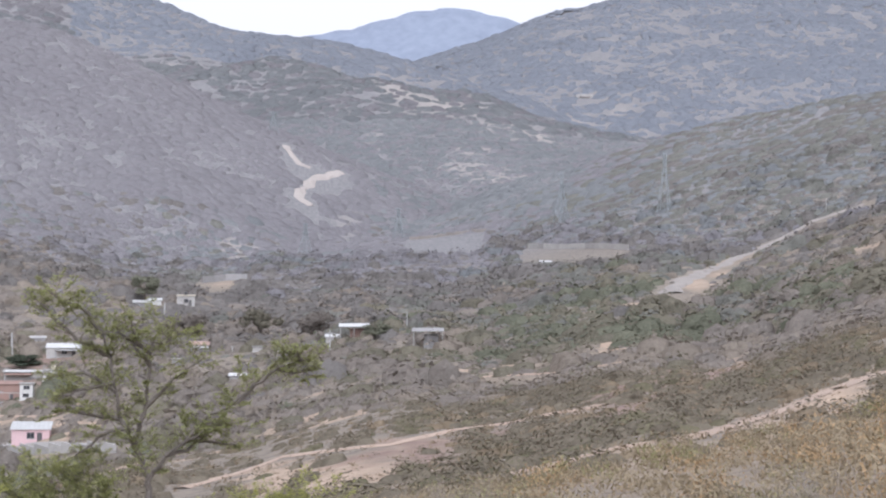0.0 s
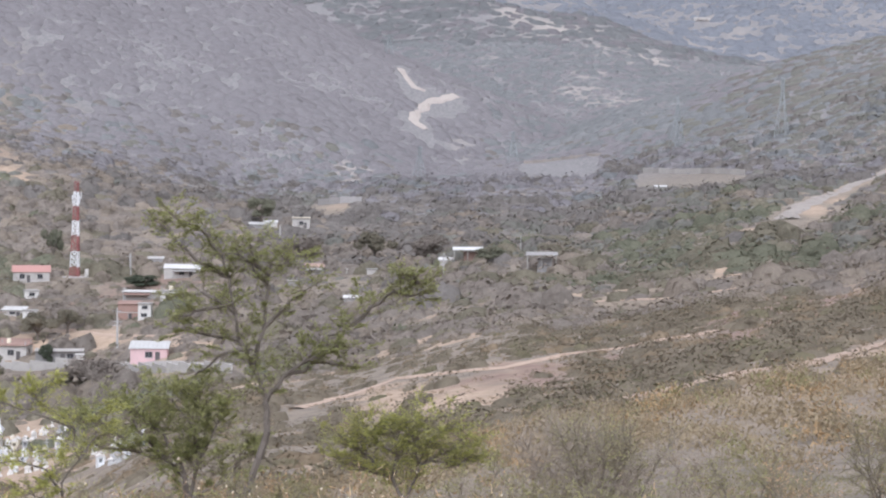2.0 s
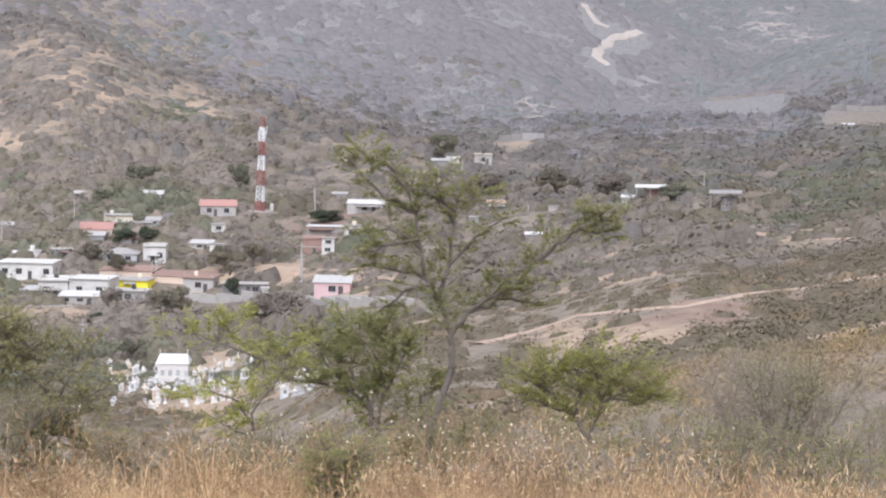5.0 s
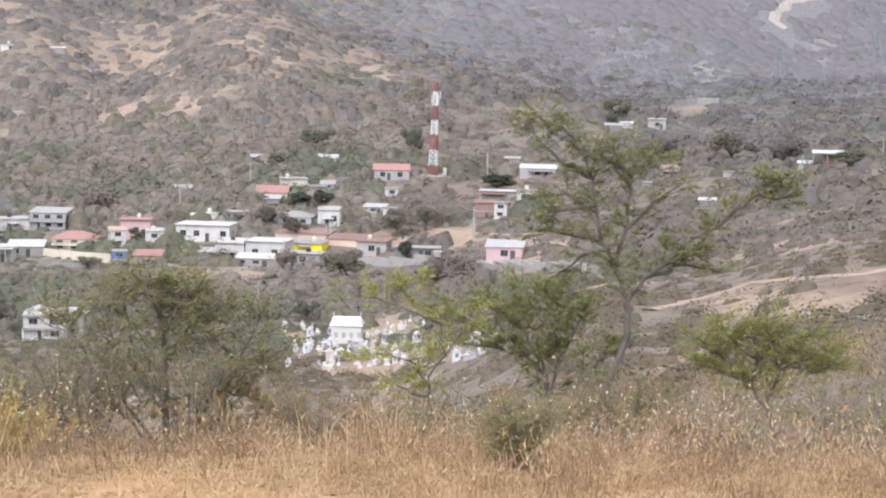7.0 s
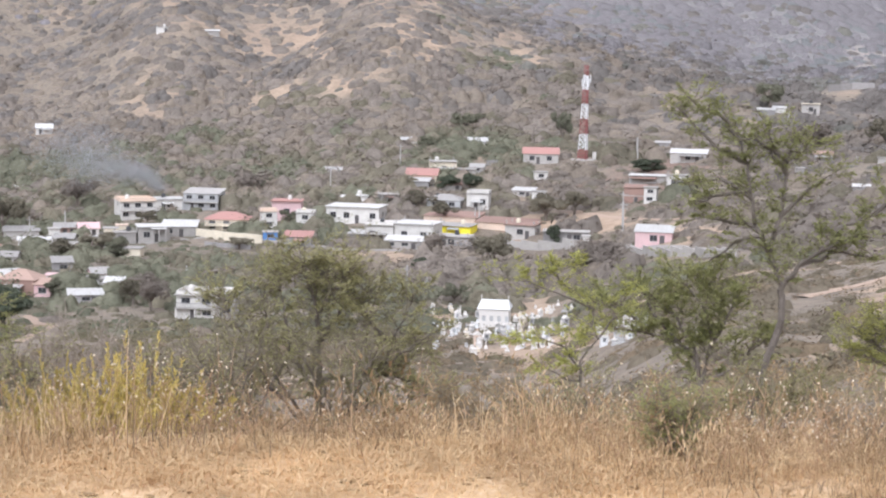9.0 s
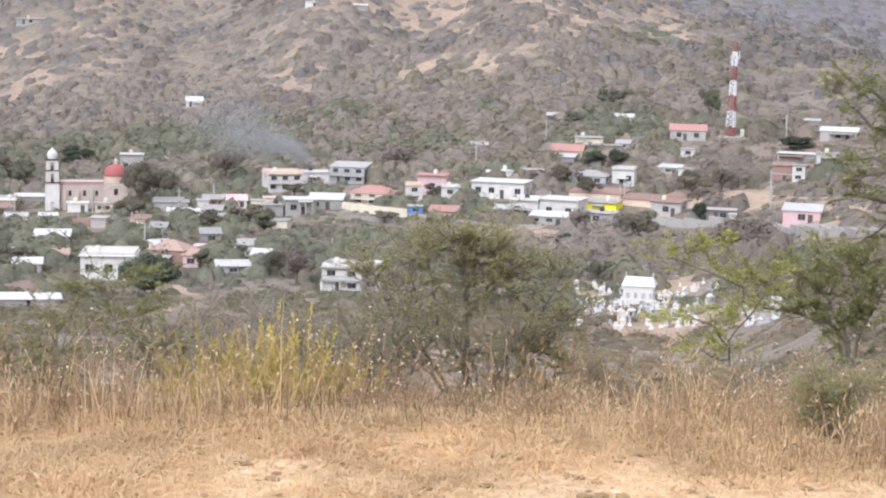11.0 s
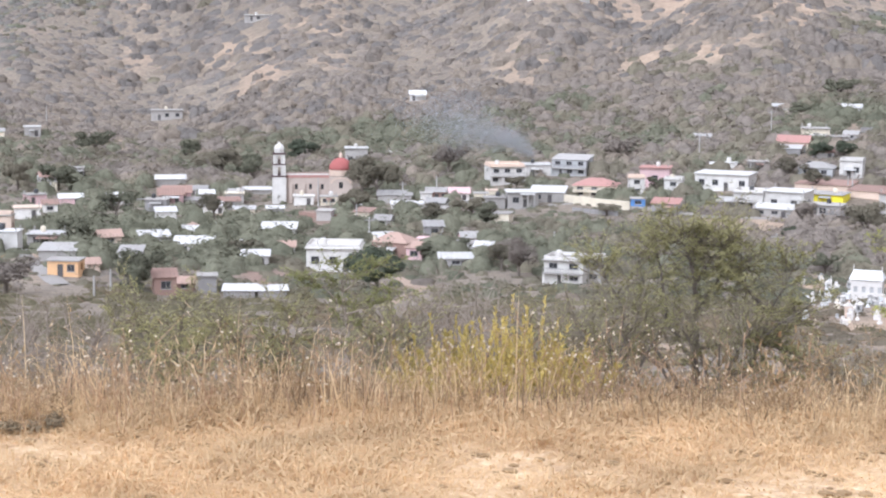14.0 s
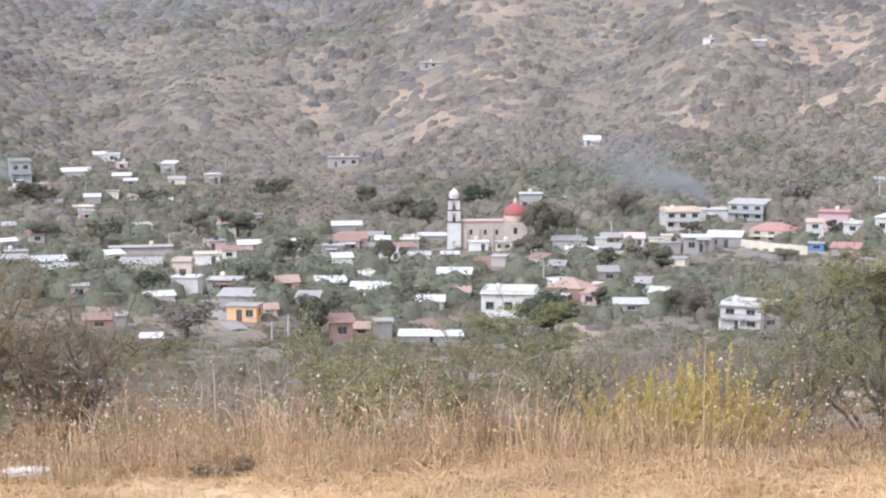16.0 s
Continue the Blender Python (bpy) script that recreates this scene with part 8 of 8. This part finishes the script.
# ---- litter on the bare strip ----
def lump(bm, x, y, z, sx, sy, sz, rng):
    r = bmesh.ops.create_icosphere(bm, subdivisions=1, radius=1)
    for v in r["verts"]:
        v.co = Vector((x + v.co.x * sx * rng.uniform(.75, 1.15), y + v.co.y * sy * rng.uniform(.75, 1.15), z + v.co.z * sz * rng.uniform(.7, 1.1)))


def stone(b, d, sx, sy, sz, spin, label, mat):
    rng = random.Random(int(b * 10))
    x, y = (float(v) for v in polar(b, d))
    bm = bmesh.new()
    bmesh.ops.create_cube(bm, size=2)
    bmesh.ops.bevel(bm, geom=bm.edges[:], offset=.35, segments=2, affect="EDGES")
    for v in bm.verts:
        v.co = Vector((v.co.x * sx * rng.uniform(.93, 1.05), v.co.y * sy * rng.uniform(.93, 1.05), v.co.z * sz * rng.uniform(.85, 1.1) + sz * .7))
    me = bpy.data.meshes.new("stone")
    bm.to_mesh(me)
    bm.free()
    me.materials.append(M[mat])
    ob = new("stone", me)
    ob.matrix_world = pose(x, y, hz(x, y), 0, 0, b + spin)
    tagged(ob, label, "stone")


stone(35.4, 7.1, .09, .07, .013, 4, "pale flat stone slab lying on dry straw", "marble")


def clods():
    rng = random.Random(8)
    bm = bmesh.new()
    for _ in range(300):
        b, d = rng.uniform(-8, 40), rng.uniform(5.6, 7.2)
        x, y = (float(v) for v in polar(b, d))
        k = rng.uniform(.008, .024)
        lump(bm, x, y, hz(x, y) + k * .2, k * 1.4, k, k * .55, rng)
    me = bpy.data.meshes.new("dirt_clods")
    bm.to_mesh(me)
    bm.free()
    me.materials.append(M["near_brown"])
    tagged(new("dirt_clods", me), "small brown dirt clods on flattened straw", "clods", kind="stuff")


clods()


def dead_tuft(b, d, w, h, seed):
    x, y = (float(v) for v in polar(b, d))
    c = np.repeat([[x, y, hz(x, y)]], 3, 0) + np.random.RandomState(seed).normal(0, w * .25, (3, 3)) * (1, 1, 0)
    pts = clumps(c, np.full(3, w), np.full(3, h), 220, .04)
    tagged(tri_mesh("dead_tuft", pts, [M["near_twigs"]]), "dark brown dead tuft of weeds on straw", "dead tuft", kind="stuff")


dead_tuft(29.9, 6.9, .11, .06, 3)
dead_tuft(28.9, 6.95, .10, .07, 4)
